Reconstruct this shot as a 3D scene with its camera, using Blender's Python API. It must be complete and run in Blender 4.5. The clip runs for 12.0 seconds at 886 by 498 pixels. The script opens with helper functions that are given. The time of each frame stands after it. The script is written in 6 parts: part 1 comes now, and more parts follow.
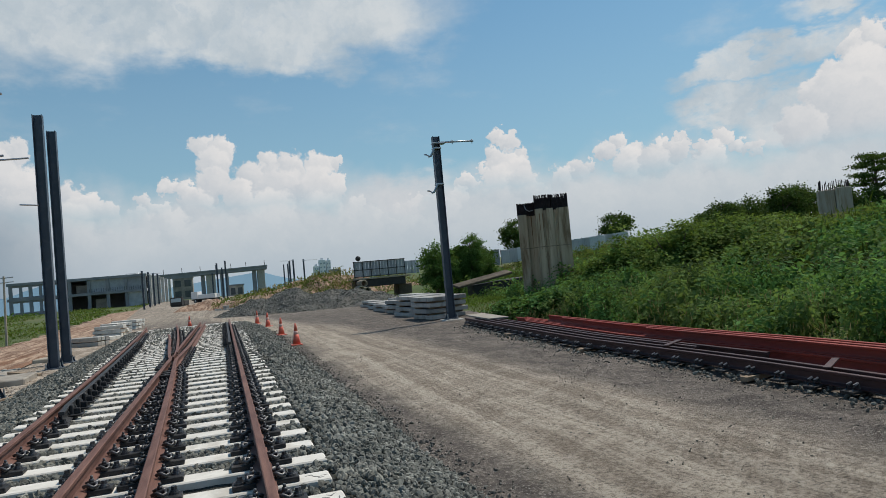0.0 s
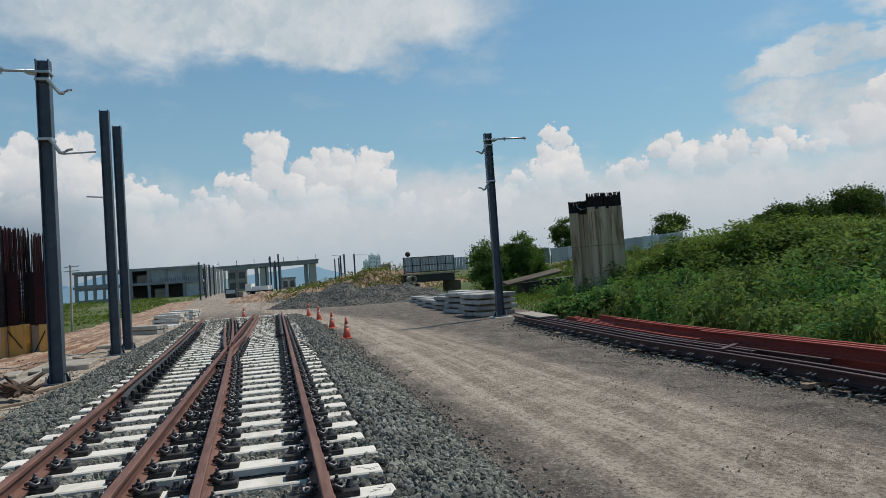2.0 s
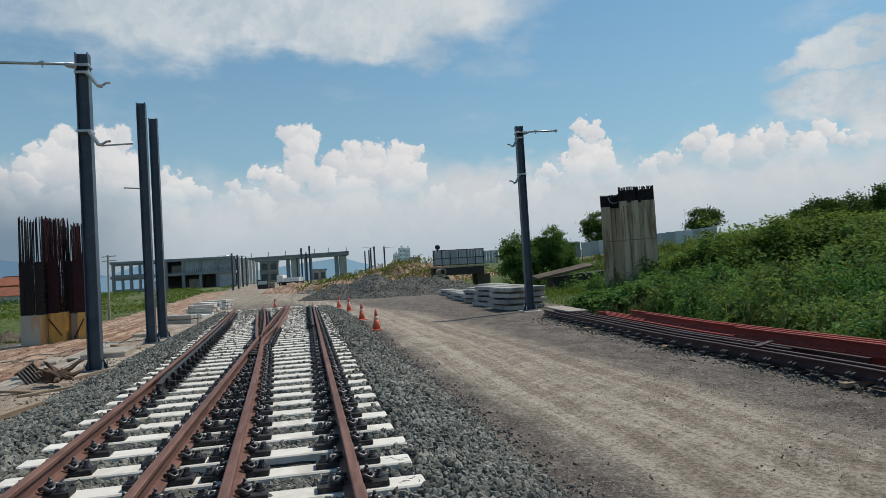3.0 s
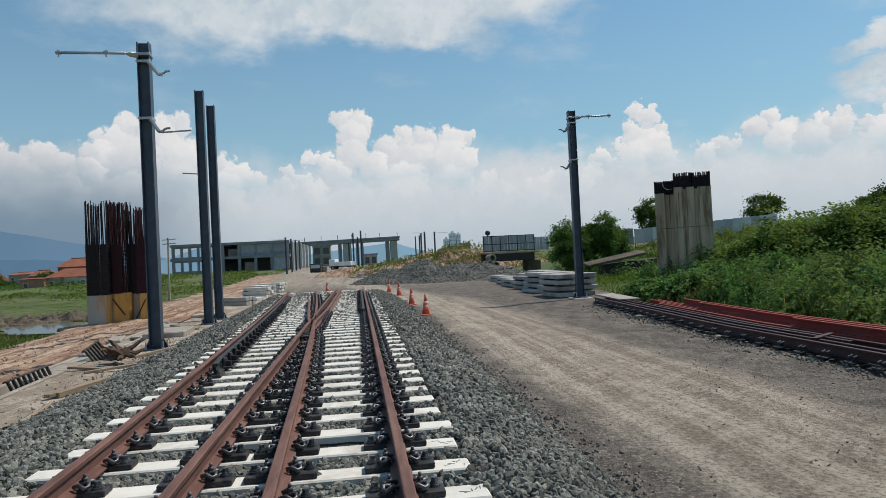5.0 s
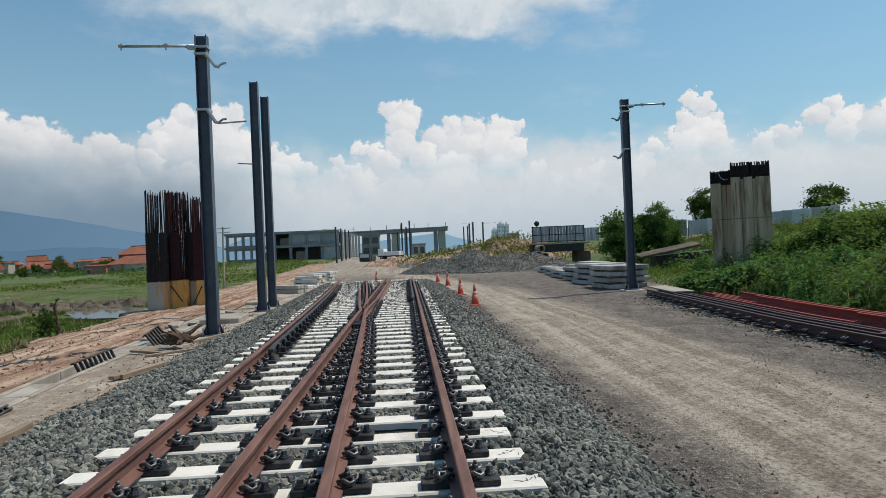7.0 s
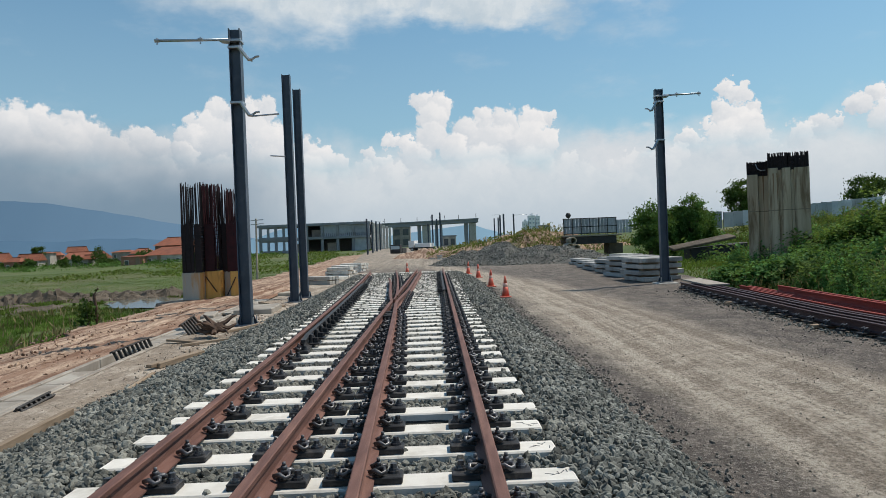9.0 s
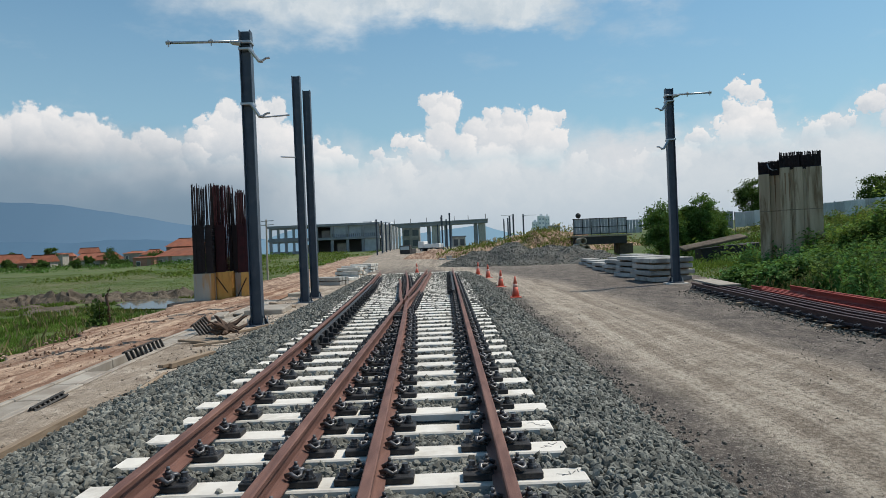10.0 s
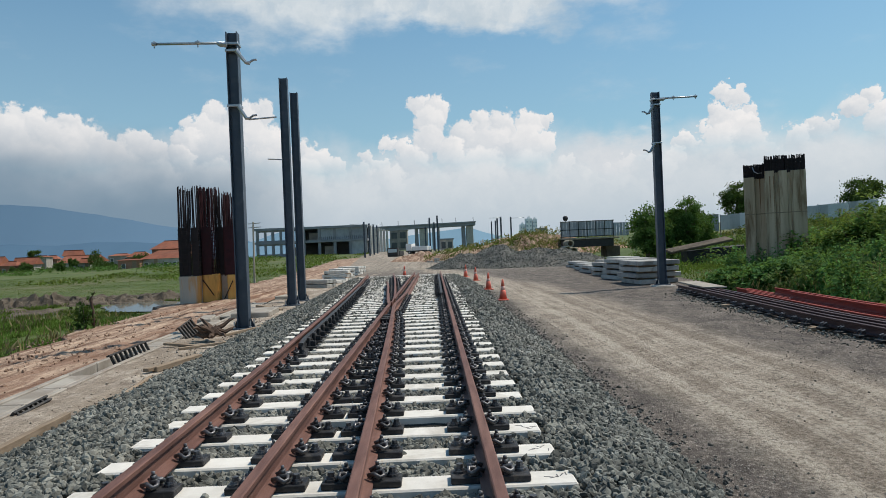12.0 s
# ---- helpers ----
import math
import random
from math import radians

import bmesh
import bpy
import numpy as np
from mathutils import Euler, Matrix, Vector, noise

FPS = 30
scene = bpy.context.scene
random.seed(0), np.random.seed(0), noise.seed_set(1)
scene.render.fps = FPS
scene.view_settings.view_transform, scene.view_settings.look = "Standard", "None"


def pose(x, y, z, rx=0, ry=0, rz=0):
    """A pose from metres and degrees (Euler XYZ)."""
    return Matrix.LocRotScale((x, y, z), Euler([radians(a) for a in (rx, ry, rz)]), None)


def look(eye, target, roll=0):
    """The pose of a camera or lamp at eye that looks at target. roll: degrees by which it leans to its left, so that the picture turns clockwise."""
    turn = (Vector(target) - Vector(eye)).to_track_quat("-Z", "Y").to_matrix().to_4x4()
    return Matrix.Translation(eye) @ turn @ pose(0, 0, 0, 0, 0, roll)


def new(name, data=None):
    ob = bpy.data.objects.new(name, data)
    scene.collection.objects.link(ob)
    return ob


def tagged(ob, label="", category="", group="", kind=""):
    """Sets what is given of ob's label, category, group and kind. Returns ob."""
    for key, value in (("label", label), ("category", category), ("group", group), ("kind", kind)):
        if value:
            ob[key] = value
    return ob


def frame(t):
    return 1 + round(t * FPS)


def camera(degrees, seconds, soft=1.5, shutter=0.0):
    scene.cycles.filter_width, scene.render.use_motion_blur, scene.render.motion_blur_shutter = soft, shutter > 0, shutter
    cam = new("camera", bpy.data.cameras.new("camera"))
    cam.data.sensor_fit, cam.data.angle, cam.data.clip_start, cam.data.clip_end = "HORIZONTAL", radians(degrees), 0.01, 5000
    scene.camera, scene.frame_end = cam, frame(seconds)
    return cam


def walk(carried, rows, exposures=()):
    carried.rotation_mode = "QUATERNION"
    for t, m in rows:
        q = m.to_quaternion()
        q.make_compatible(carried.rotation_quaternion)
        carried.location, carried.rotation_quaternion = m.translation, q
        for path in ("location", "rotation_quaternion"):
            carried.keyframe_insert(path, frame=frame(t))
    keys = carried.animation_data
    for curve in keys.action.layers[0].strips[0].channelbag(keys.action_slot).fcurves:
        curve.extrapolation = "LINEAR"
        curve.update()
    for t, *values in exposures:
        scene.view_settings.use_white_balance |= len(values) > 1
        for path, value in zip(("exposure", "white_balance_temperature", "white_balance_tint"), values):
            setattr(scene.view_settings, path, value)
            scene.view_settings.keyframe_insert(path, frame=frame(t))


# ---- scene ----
cam = camera(65.83, 12.0, soft=0.65)
PATH = [
    (0.0, pose(0.079, -0.013, 1.520, 92.15, 5.16, -17.86)),
    (0.5, pose(0.066, 0.016, 1.512, 91.91, 4.92, -15.59)),
    (1.0, pose(0.074, 0.001, 1.516, 92.43, 4.56, -15.05)),
    (1.5, pose(0.055, -0.015, 1.520, 92.28, 3.91, -14.47)),
    (2.0, pose(0.044, -0.005, 1.521, 92.21, 3.99, -13.77)),
    (2.5, pose(0.043, 0.012, 1.515, 92.40, 3.68, -12.22)),
    (3.0, pose(0.037, 0.014, 1.513, 91.80, 3.41, -11.30)),
    (3.2, pose(0.031, 0.018, 1.507, 91.70, 3.65, -10.66)),
    (4.8, pose(0.061, -0.055, 1.524, 91.01, 3.23, -6.87)),
    (5.0, pose(0.057, -0.024, 1.519, 90.82, 2.83, -7.10)),
    (5.5, pose(0.040, -0.011, 1.517, 90.79, 2.13, -5.99)),
    (6.0, pose(0.020, -0.013, 1.509, 90.54, 2.00, -5.45)),
    (6.5, pose(0.008, -0.057, 1.526, 90.58, 2.19, -4.14)),
    (7.0, pose(0.001, -0.012, 1.511, 90.19, 2.40, -3.09)),
    (9.0, pose(-0.005, -0.005, 1.512, 89.61, 2.27, -0.54)),
    (9.5, pose(-0.000, 0.000, 1.516, 90.15, 2.62, -0.52)),
    (10.0, pose(-0.014, -0.006, 1.509, 89.69, 2.36, 0.26)),
    (10.5, pose(-0.023, -0.011, 1.507, 89.68, 2.19, 0.54)),
    (11.0, pose(-0.023, 0.005, 1.506, 89.36, 2.14, -0.35)),
    (11.5, pose(-0.013, 0.010, 1.511, 89.39, 2.33, -0.26)),
    (12.0, pose(-0.014, -0.004, 1.511, 89.86, 2.35, -0.77)),
]
walk(cam, PATH, [(0.0, -0.20), (3.0, -0.16), (5.5, -0.06), (9.0, 0.0), (12.0, 0.0)])

# ---- world, sun ----
SUN_EL, SUN_AZ = 58.0, 66.0     # degrees above the horizon; clockwise from the track's direction (+y)
world = bpy.data.worlds.new("world")
scene.world = world
world.use_nodes = True


class Nodes:
    """A short hand for node trees."""

    def __init__(self, tree):
        self.tree = tree
        tree.nodes.clear()

    def add(self, kind, inputs=None):
        n = self.tree.nodes.new(kind)
        return self.plug(n, inputs)

    def plug(self, n, inputs):
        for k, v in (inputs or {}).items():
            if isinstance(v, bpy.types.NodeSocket):
                self.tree.links.new(v, n.inputs[k])
            else:
                n.inputs[k].default_value = v
        return n

    def math(self, op, a, b=0.0, c=None, clamp=False):
        d = {0: a, 1: b}
        if c is not None:
            d[2] = c
        n = self.add("ShaderNodeMath", d)
        n.operation, n.use_clamp = op, clamp
        return n.outputs[0]

    def vec(self, op, a, b=None, scale=None):
        d = {0: a}
        if b is not None:
            d[1] = b
        if scale is not None:
            d[3] = scale
        n = self.tree.nodes.new("ShaderNodeVectorMath")
        n.operation = op
        self.plug(n, d)
        return n.outputs[1] if op in ("LENGTH", "DOT_PRODUCT", "DISTANCE") else n.outputs[0]

    def ramp(self, v, lo, hi, a=0.0, b=1.0, smooth=True):
        n = self.add("ShaderNodeMapRange", {0: v, 1: lo, 2: hi, 3: a, 4: b})
        n.interpolation_type = "SMOOTHSTEP" if smooth else "LINEAR"
        return n.outputs[0]

    def mix(self, f, a, b, blend="MIX"):
        n = self.tree.nodes.new("ShaderNodeMix")
        n.data_type, n.blend_type = "RGBA", blend
        self.plug(n, {0: f})
        for k, v in ((6, a), (7, b)):
            if isinstance(v, bpy.types.NodeSocket):
                self.tree.links.new(v, n.inputs[k])
            else:
                n.inputs[k].default_value = (*v, 1.0)[:4]
        return n.outputs[2]

    def fmix(self, f, a, b):
        return self.add("ShaderNodeMix", {0: f, 2: a, 3: b}).outputs[0]

    def noise(self, vec, scale, detail=3.0, rough=0.55, color=False, dist=0.0):
        n = self.add("ShaderNodeTexNoise", {"Vector": vec, "Scale": scale, "Detail": detail, "Roughness": rough, "Distortion": dist})
        return n.outputs["Color" if color else "Fac"]


def build_sky():
    n = Nodes(world.node_tree)
    tex = n.add("ShaderNodeTexSky")
    tex.sky_type, tex.sun_disc, tex.sun_elevation, tex.sun_rotation = "NISHITA", False, radians(SUN_EL), radians(SUN_AZ)
    tex.altitude, tex.air_density, tex.dust_density, tex.ozone_density = 600.0, 1.2, 1.0, 1.6
    sky = tex.outputs[0]
    d = n.add("ShaderNodeTexCoord").outputs["Generated"]
    xyz = n.add("ShaderNodeSeparateXYZ", {0: d})
    az = n.math("ARCTAN2", xyz.outputs[0], xyz.outputs[1])
    el = n.math("ARCSINE", xyz.outputs[2])
    p0 = n.add("ShaderNodeCombineXYZ", {0: az, 1: el, 2: 0.0}).outputs[0]
    # billows: the coordinates are pushed about at three scales
    w1 = n.vec("SCALE", n.vec("SUBTRACT", n.noise(p0, 24.0, 2.0, 0.5, True), (0.5, 0.5, 0.5)), scale=0.030)
    w2 = n.vec("SCALE", n.vec("SUBTRACT", n.noise(p0, 75.0, 4.0, 0.6, True), (0.5, 0.5, 0.5)), scale=0.030)
    p = n.vec("ADD", n.vec("ADD", p0, w1), w2)
    # cumulus heads, bank by bank: degrees from the track's direction, degrees up, radius in degrees
    west = [(-30.9, 10.0, 1.2), (-29.7, 9.6, 1.5), (-31.6, 8.8, 2.0), (-27.7, 9.7, 1.2), (-26.4, 8.9, 1.6), (-25.1, 7.9, 1.7), (-23.1, 8.7, 1.3),
            (-21.7, 7.9, 1.3), (-28.1, 7.3, 2.6), (-30.3, 6.5, 2.6), (-24.4, 6.1, 2.7), (-21.4, 5.8, 1.8), (-34.5, 8.6, 2.4), (-38.5, 9.5, 2.8), (-44.0, 8.5, 4.0), (-54.0, 9.0, 5.0)]
    middle = [(-17.5, 11.0, 1.2), (-18.4, 10.0, 1.2), (-13.8, 11.2, 1.1), (-15.2, 10.5, 1.7), (-19.2, 8.9, 1.4), (-16.9, 8.5, 2.2), (-13.4, 8.9, 1.8),
              (-19.9, 7.8, 1.1), (-13.9, 6.6, 2.2), (-10.3, 8.4, 1.2), (-9.2, 7.5, 1.2), (-8.0, 6.5, 1.2), (-10.6, 6.1, 2.0), (-17.0, 5.8, 2.0)]
    column = [(-0.7, 11.7, 1.0), (0.8, 11.5, 1.1), (0.1, 10.3, 1.4), (-0.1, 8.7, 1.4), (-3.3, 8.8, 0.8), (-2.1, 8.5, 0.9), (-5.2, 7.7, 0.8),
              (-4.2, 7.0, 1.1), (-1.5, 7.3, 1.5), (-5.7, 6.6, 0.9), (-3.4, 5.8, 1.5)]
    great = [(4.4, 10.3, 1.0), (6.2, 10.0, 1.3), (8.4, 9.9, 1.2), (9.5, 10.0, 0.8), (2.9, 9.2, 1.5), (5.2, 7.9, 2.2), (8.0, 7.8, 2.2), (9.5, 8.0, 1.3),
             (1.9, 7.6, 1.5), (4.2, 6.1, 2.2), (8.1, 5.9, 2.1), (11.2, 6.2, 1.0), (12.7, 5.6, 0.9), (14.5, 5.8, 0.7), (16.2, 6.1, 0.9), (17.6, 5.6, 1.2)]
    spire = [(23.3, 11.0, 0.7), (24.2, 10.5, 0.8), (25.1, 9.3, 0.8), (23.0, 9.6, 0.9), (23.8, 8.6, 1.4), (25.3, 8.4, 0.9), (22.2, 8.3, 0.7), (20.8, 7.3, 1.0),
             (23.2, 6.9, 1.9), (25.4, 6.7, 1.6), (19.7, 6.3, 1.1), (18.6, 5.2, 1.5), (28.3, 7.2, 1.1)]
    east = [(33.2, 9.4, 0.9), (32.0, 8.7, 0.9), (34.4, 8.2, 0.9), (36.4, 8.4, 0.9), (38.0, 8.8, 0.6), (37.7, 7.9, 1.1), (39.3, 7.8, 0.7), (40.9, 8.6, 0.9),
            (42.2, 7.9, 0.9), (43.3, 7.3, 0.7), (40.1, 7.0, 1.3), (33.7, 7.6, 1.4), (35.9, 7.3, 1.3), (29.6, 7.4, 1.0), (30.7, 7.7, 0.7)]
    far_east = [(51.5, 13.7, 1.4), (50.1, 13.5, 1.0), (49.0, 11.6, 1.4), (47.7, 10.7, 1.2), (50.7, 11.4, 2.1), (49.5, 9.3, 2.9), (51.4, 8.1, 3.2), (46.5, 8.4, 1.8),
                (56.0, 12.0, 4.0), (63.0, 9.0, 5.0), (75.0, 9.0, 7.0)]
    heads = sorted(west + middle + column + great + spire + east + far_east, key=lambda c: c[2] * 0.5 - c[1])
    mask, shade = 0.0, 0.5
    light = (0.55, 0.83, 0.0)
    rnd = random.Random(5)
    for a, e, r in heads:
        q = n.vec("SCALE", n.vec("SUBTRACT", p, (radians(a), radians(e), 0.0)), scale=1.0 / radians(r))
        m = n.ramp(n.vec("LENGTH", q), 1.08, 0.80)
        s = n.math("MULTIPLY_ADD", n.vec("DOT_PRODUCT", q, light), 0.34, 0.66 + rnd.uniform(-0.08, 0.08), clamp=True)
        mask = n.math("MAXIMUM", m, mask)
        shade = n.fmix(m, shade, s)
    # a low deck of cloud all round, under the heads
    deck = n.ramp(n.math("ADD", el, n.math("MULTIPLY", n.math("SUBTRACT", n.noise(p0, 7.0, 5.0), 0.5), 0.16)), 0.170, 0.105)
    mask = n.math("MULTIPLY", mask, n.ramp(el, 0.085, 0.150, 0.30, 1.0))      # their feet fade into it
    shade = n.fmix(n.math("SUBTRACT", 1.0, mask, clamp=True), shade, 0.60)
    mask = n.math("MAXIMUM", mask, n.math("MULTIPLY", deck, 0.90))
    fine = n.noise(p, 26.0, 6.0, 0.6)
    shade = n.math("ADD", shade, n.math("MULTIPLY", n.math("SUBTRACT", fine, 0.5), 0.50), clamp=True)
    # sheets high up, with softer edges
    soft = n.vec("ADD", p0, n.vec("SCALE", n.vec("SUBTRACT", n.noise(n.vec("MULTIPLY", p0, (1.0, 2.0, 1.0)), 7.0, 5.0, 0.6, True), (0.5, 0.5, 0.5)), scale=0.16))
    sheet = 0.0
    for a, e, ra, re in [(-8.4, 21.8, 15.6, 4.5), (2.8, 21.1, 13.2, 3.8), (9.2, 21.8, 12.3, 4.0), (41.8, 13.0, 4.2, 1.0), (46.5, 14.0, 5.0, 1.2), (41.5, 10.9, 3.2, 1.5), (45.5, 10.0, 4.0, 2.2), (50.5, 16.5, 4.5, 1.3), (15.5, 7.6, 4.0, 1.8), (3.3, 19.6, 10.9, 2.6)]:
        q = n.vec("MULTIPLY", n.vec("SUBTRACT", soft, (radians(a), radians(e), 0.0)), (1 / radians(ra), 1 / radians(re), 0.0))
        sheet = n.math("MAXIMUM", n.ramp(n.vec("LENGTH", q), 1.25, 0.5), sheet)
    thin = n.ramp(n.noise(n.vec("MULTIPLY", p0, (1.0, 2.2, 1.0)), 5.0, 6.0, 0.6), 0.52, 0.75)
    sheet = n.math("MAXIMUM", n.math("MULTIPLY", sheet, n.ramp(fine, 0.15, 0.55, 0.72, 1.0)), n.math("MULTIPLY", thin, 0.30))
    blue = n.mix(1.0, sky, (0.76, 1.16, 1.22), "MULTIPLY")
    blue = n.mix(n.ramp(el, 0.55, 0.0, 0.0, 0.55), blue, (4.3, 5.9, 7.0))
    high = n.mix(n.ramp(n.noise(p, 12.0, 5.0), 0.3, 0.7), (5.7, 6.7, 7.5), (8.1, 8.6, 8.9))
    col = n.mix(sheet, blue, high)
    puff = n.mix(shade, (4.5, 5.5, 6.5), (9.9, 9.7, 9.6))
    col = n.mix(mask, col, puff)
    rain = n.math("MULTIPLY", n.math("MULTIPLY", n.ramp(az, -0.12, -0.36), n.ramp(az, -1.4, -0.9)), n.ramp(n.math("ADD", el, n.math("MULTIPLY", n.math("SUBTRACT", n.noise(p0, 5.0, 4.0), 0.5), 0.12)), 0.185, 0.075))
    col = n.mix(n.ramp(el, 0.115, 0.0, 0.0, 0.90), col, (5.1, 6.1, 7.0))
    col = n.mix(n.math("MULTIPLY", rain, 0.90), col, (1.85, 2.85, 3.85))
    bg = n.add("ShaderNodeBackground", {"Color": col, "Strength": 0.088})
    n.tree.links.new(bg.outputs[0], n.add("ShaderNodeOutputWorld").inputs[0])


build_sky()
sun = new("sun", bpy.data.lights.new("sun", "SUN"))
sun.data.energy, sun.data.angle, sun.data.color = 3.9, radians(0.6), (1.0, 0.91, 0.79)
_e, _a = radians(SUN_EL), radians(SUN_AZ)
SUN_DIR = Vector((math.cos(_e) * math.sin(_a), math.cos(_e) * math.cos(_a), math.sin(_e)))
sun.matrix_world = look(SUN_DIR * 100, (0, 0, 0))


# ---- materials ----
def material(name, a, b, scale=3.0, rough=0.85, bump=0.3, fine=40.0, metal=0.0, stain=None, amount=0.5, stain_scale=0.8,
             vary=0.0, island=0.0, stretch=(1, 1, 1), spec=0.4, dist=0.02, detail=5.0):
    """Two colours by a coarse and a fine noise, stains with a shape of their own, relief, and a change from piece to piece."""
    m = bpy.data.materials.new(name)
    m.use_nodes = True
    n = Nodes(m.node_tree)
    co = n.vec("MULTIPLY", n.add("ShaderNodeTexCoord").outputs["Object"], stretch)
    if vary:
        rnd = n.add("ShaderNodeObjectInfo").outputs["Random"]
        co = n.vec("ADD", co, n.add("ShaderNodeCombineXYZ", {0: n.math("MULTIPLY", rnd, 37.0), 1: n.math("MULTIPLY", rnd, 11.0), 2: rnd}).outputs[0])
    big = n.noise(co, scale, detail, 0.6)
    small = n.noise(co, fine, 4.0, 0.6)
    f = n.math("ADD", n.math("MULTIPLY", n.ramp(big, 0.3, 0.7), 0.65), n.math("MULTIPLY", small, 0.35))
    col = n.mix(f, a, b)
    if stain:
        col = n.mix(n.math("MULTIPLY", n.ramp(n.noise(co, stain_scale, 6.0, 0.65, dist=0.4), 0.48, 0.66), amount), col, stain)
    if vary:
        k = n.math("MULTIPLY_ADD", n.math("SUBTRACT", rnd, 0.5), 2 * vary, 1.0)
        col = n.mix(1.0, col, n.add("ShaderNodeCombineXYZ", {0: k, 1: k, 2: k}).outputs[0], "MULTIPLY")
    if island:
        k = n.ramp(n.add("ShaderNodeNewGeometry").outputs["Random Per Island"], 0.0, 1.0, 1.0 - island, 1.0 + island, False)
        col = n.mix(1.0, col, n.add("ShaderNodeCombineXYZ", {0: k, 1: k, 2: k}).outputs[0], "MULTIPLY")
    h = n.math("ADD", n.math("MULTIPLY", big, 0.5), n.math("MULTIPLY", small, 0.5))
    bm = n.add("ShaderNodeBump", {"Strength": bump, "Distance": dist, "Height": h})
    r = n.ramp(small, 0.3, 0.7, max(rough - 0.12, 0.05), min(rough + 0.1, 1.0))
    bs = n.add("ShaderNodeBsdfPrincipled", {"Base Color": col, "Roughness": r, "Metallic": metal, "Normal": bm.outputs[0], "Specular IOR Level": spec})
    n.tree.links.new(bs.outputs[0], n.add("ShaderNodeOutputMaterial").inputs[0])
    return m


def leaf_material(name, a, b, c, through_light=0.42):
    """Leaves: three greens from leaf to leaf and from place to place, some light shines through."""
    m = bpy.data.materials.new(name)
    m.use_nodes = True
    n = Nodes(m.node_tree)
    co = n.add("ShaderNodeTexCoord").outputs["Object"]
    rnd = n.add("ShaderNodeNewGeometry").outputs["Random Per Island"]
    place = n.ramp(n.noise(co, 0.32, 3.0), 0.44, 0.60)
    col = n.mix(rnd, a, b)
    col = n.mix(n.math("MULTIPLY", place, 0.75), col, c)
    k = n.ramp(n.noise(co, 1.3, 2.0), 0.34, 0.66, 0.55, 1.45)
    col = n.mix(1.0, col, n.add("ShaderNodeCombineXYZ", {0: k, 1: k, 2: k}).outputs[0], "MULTIPLY")
    bs = n.add("ShaderNodeBsdfPrincipled", {"Base Color": col, "Roughness": 0.75, "Specular IOR Level": 0.12})
    tr = n.add("ShaderNodeBsdfTranslucent", {"Color": n.mix(0.4, col, (0.16, 0.22, 0.02))})
    sh = n.add("ShaderNodeMixShader", {0: through_light, 1: bs.outputs[0], 2: tr.outputs[0]})
    n.tree.links.new(sh.outputs[0], n.add("ShaderNodeOutputMaterial").inputs[0])
    return m


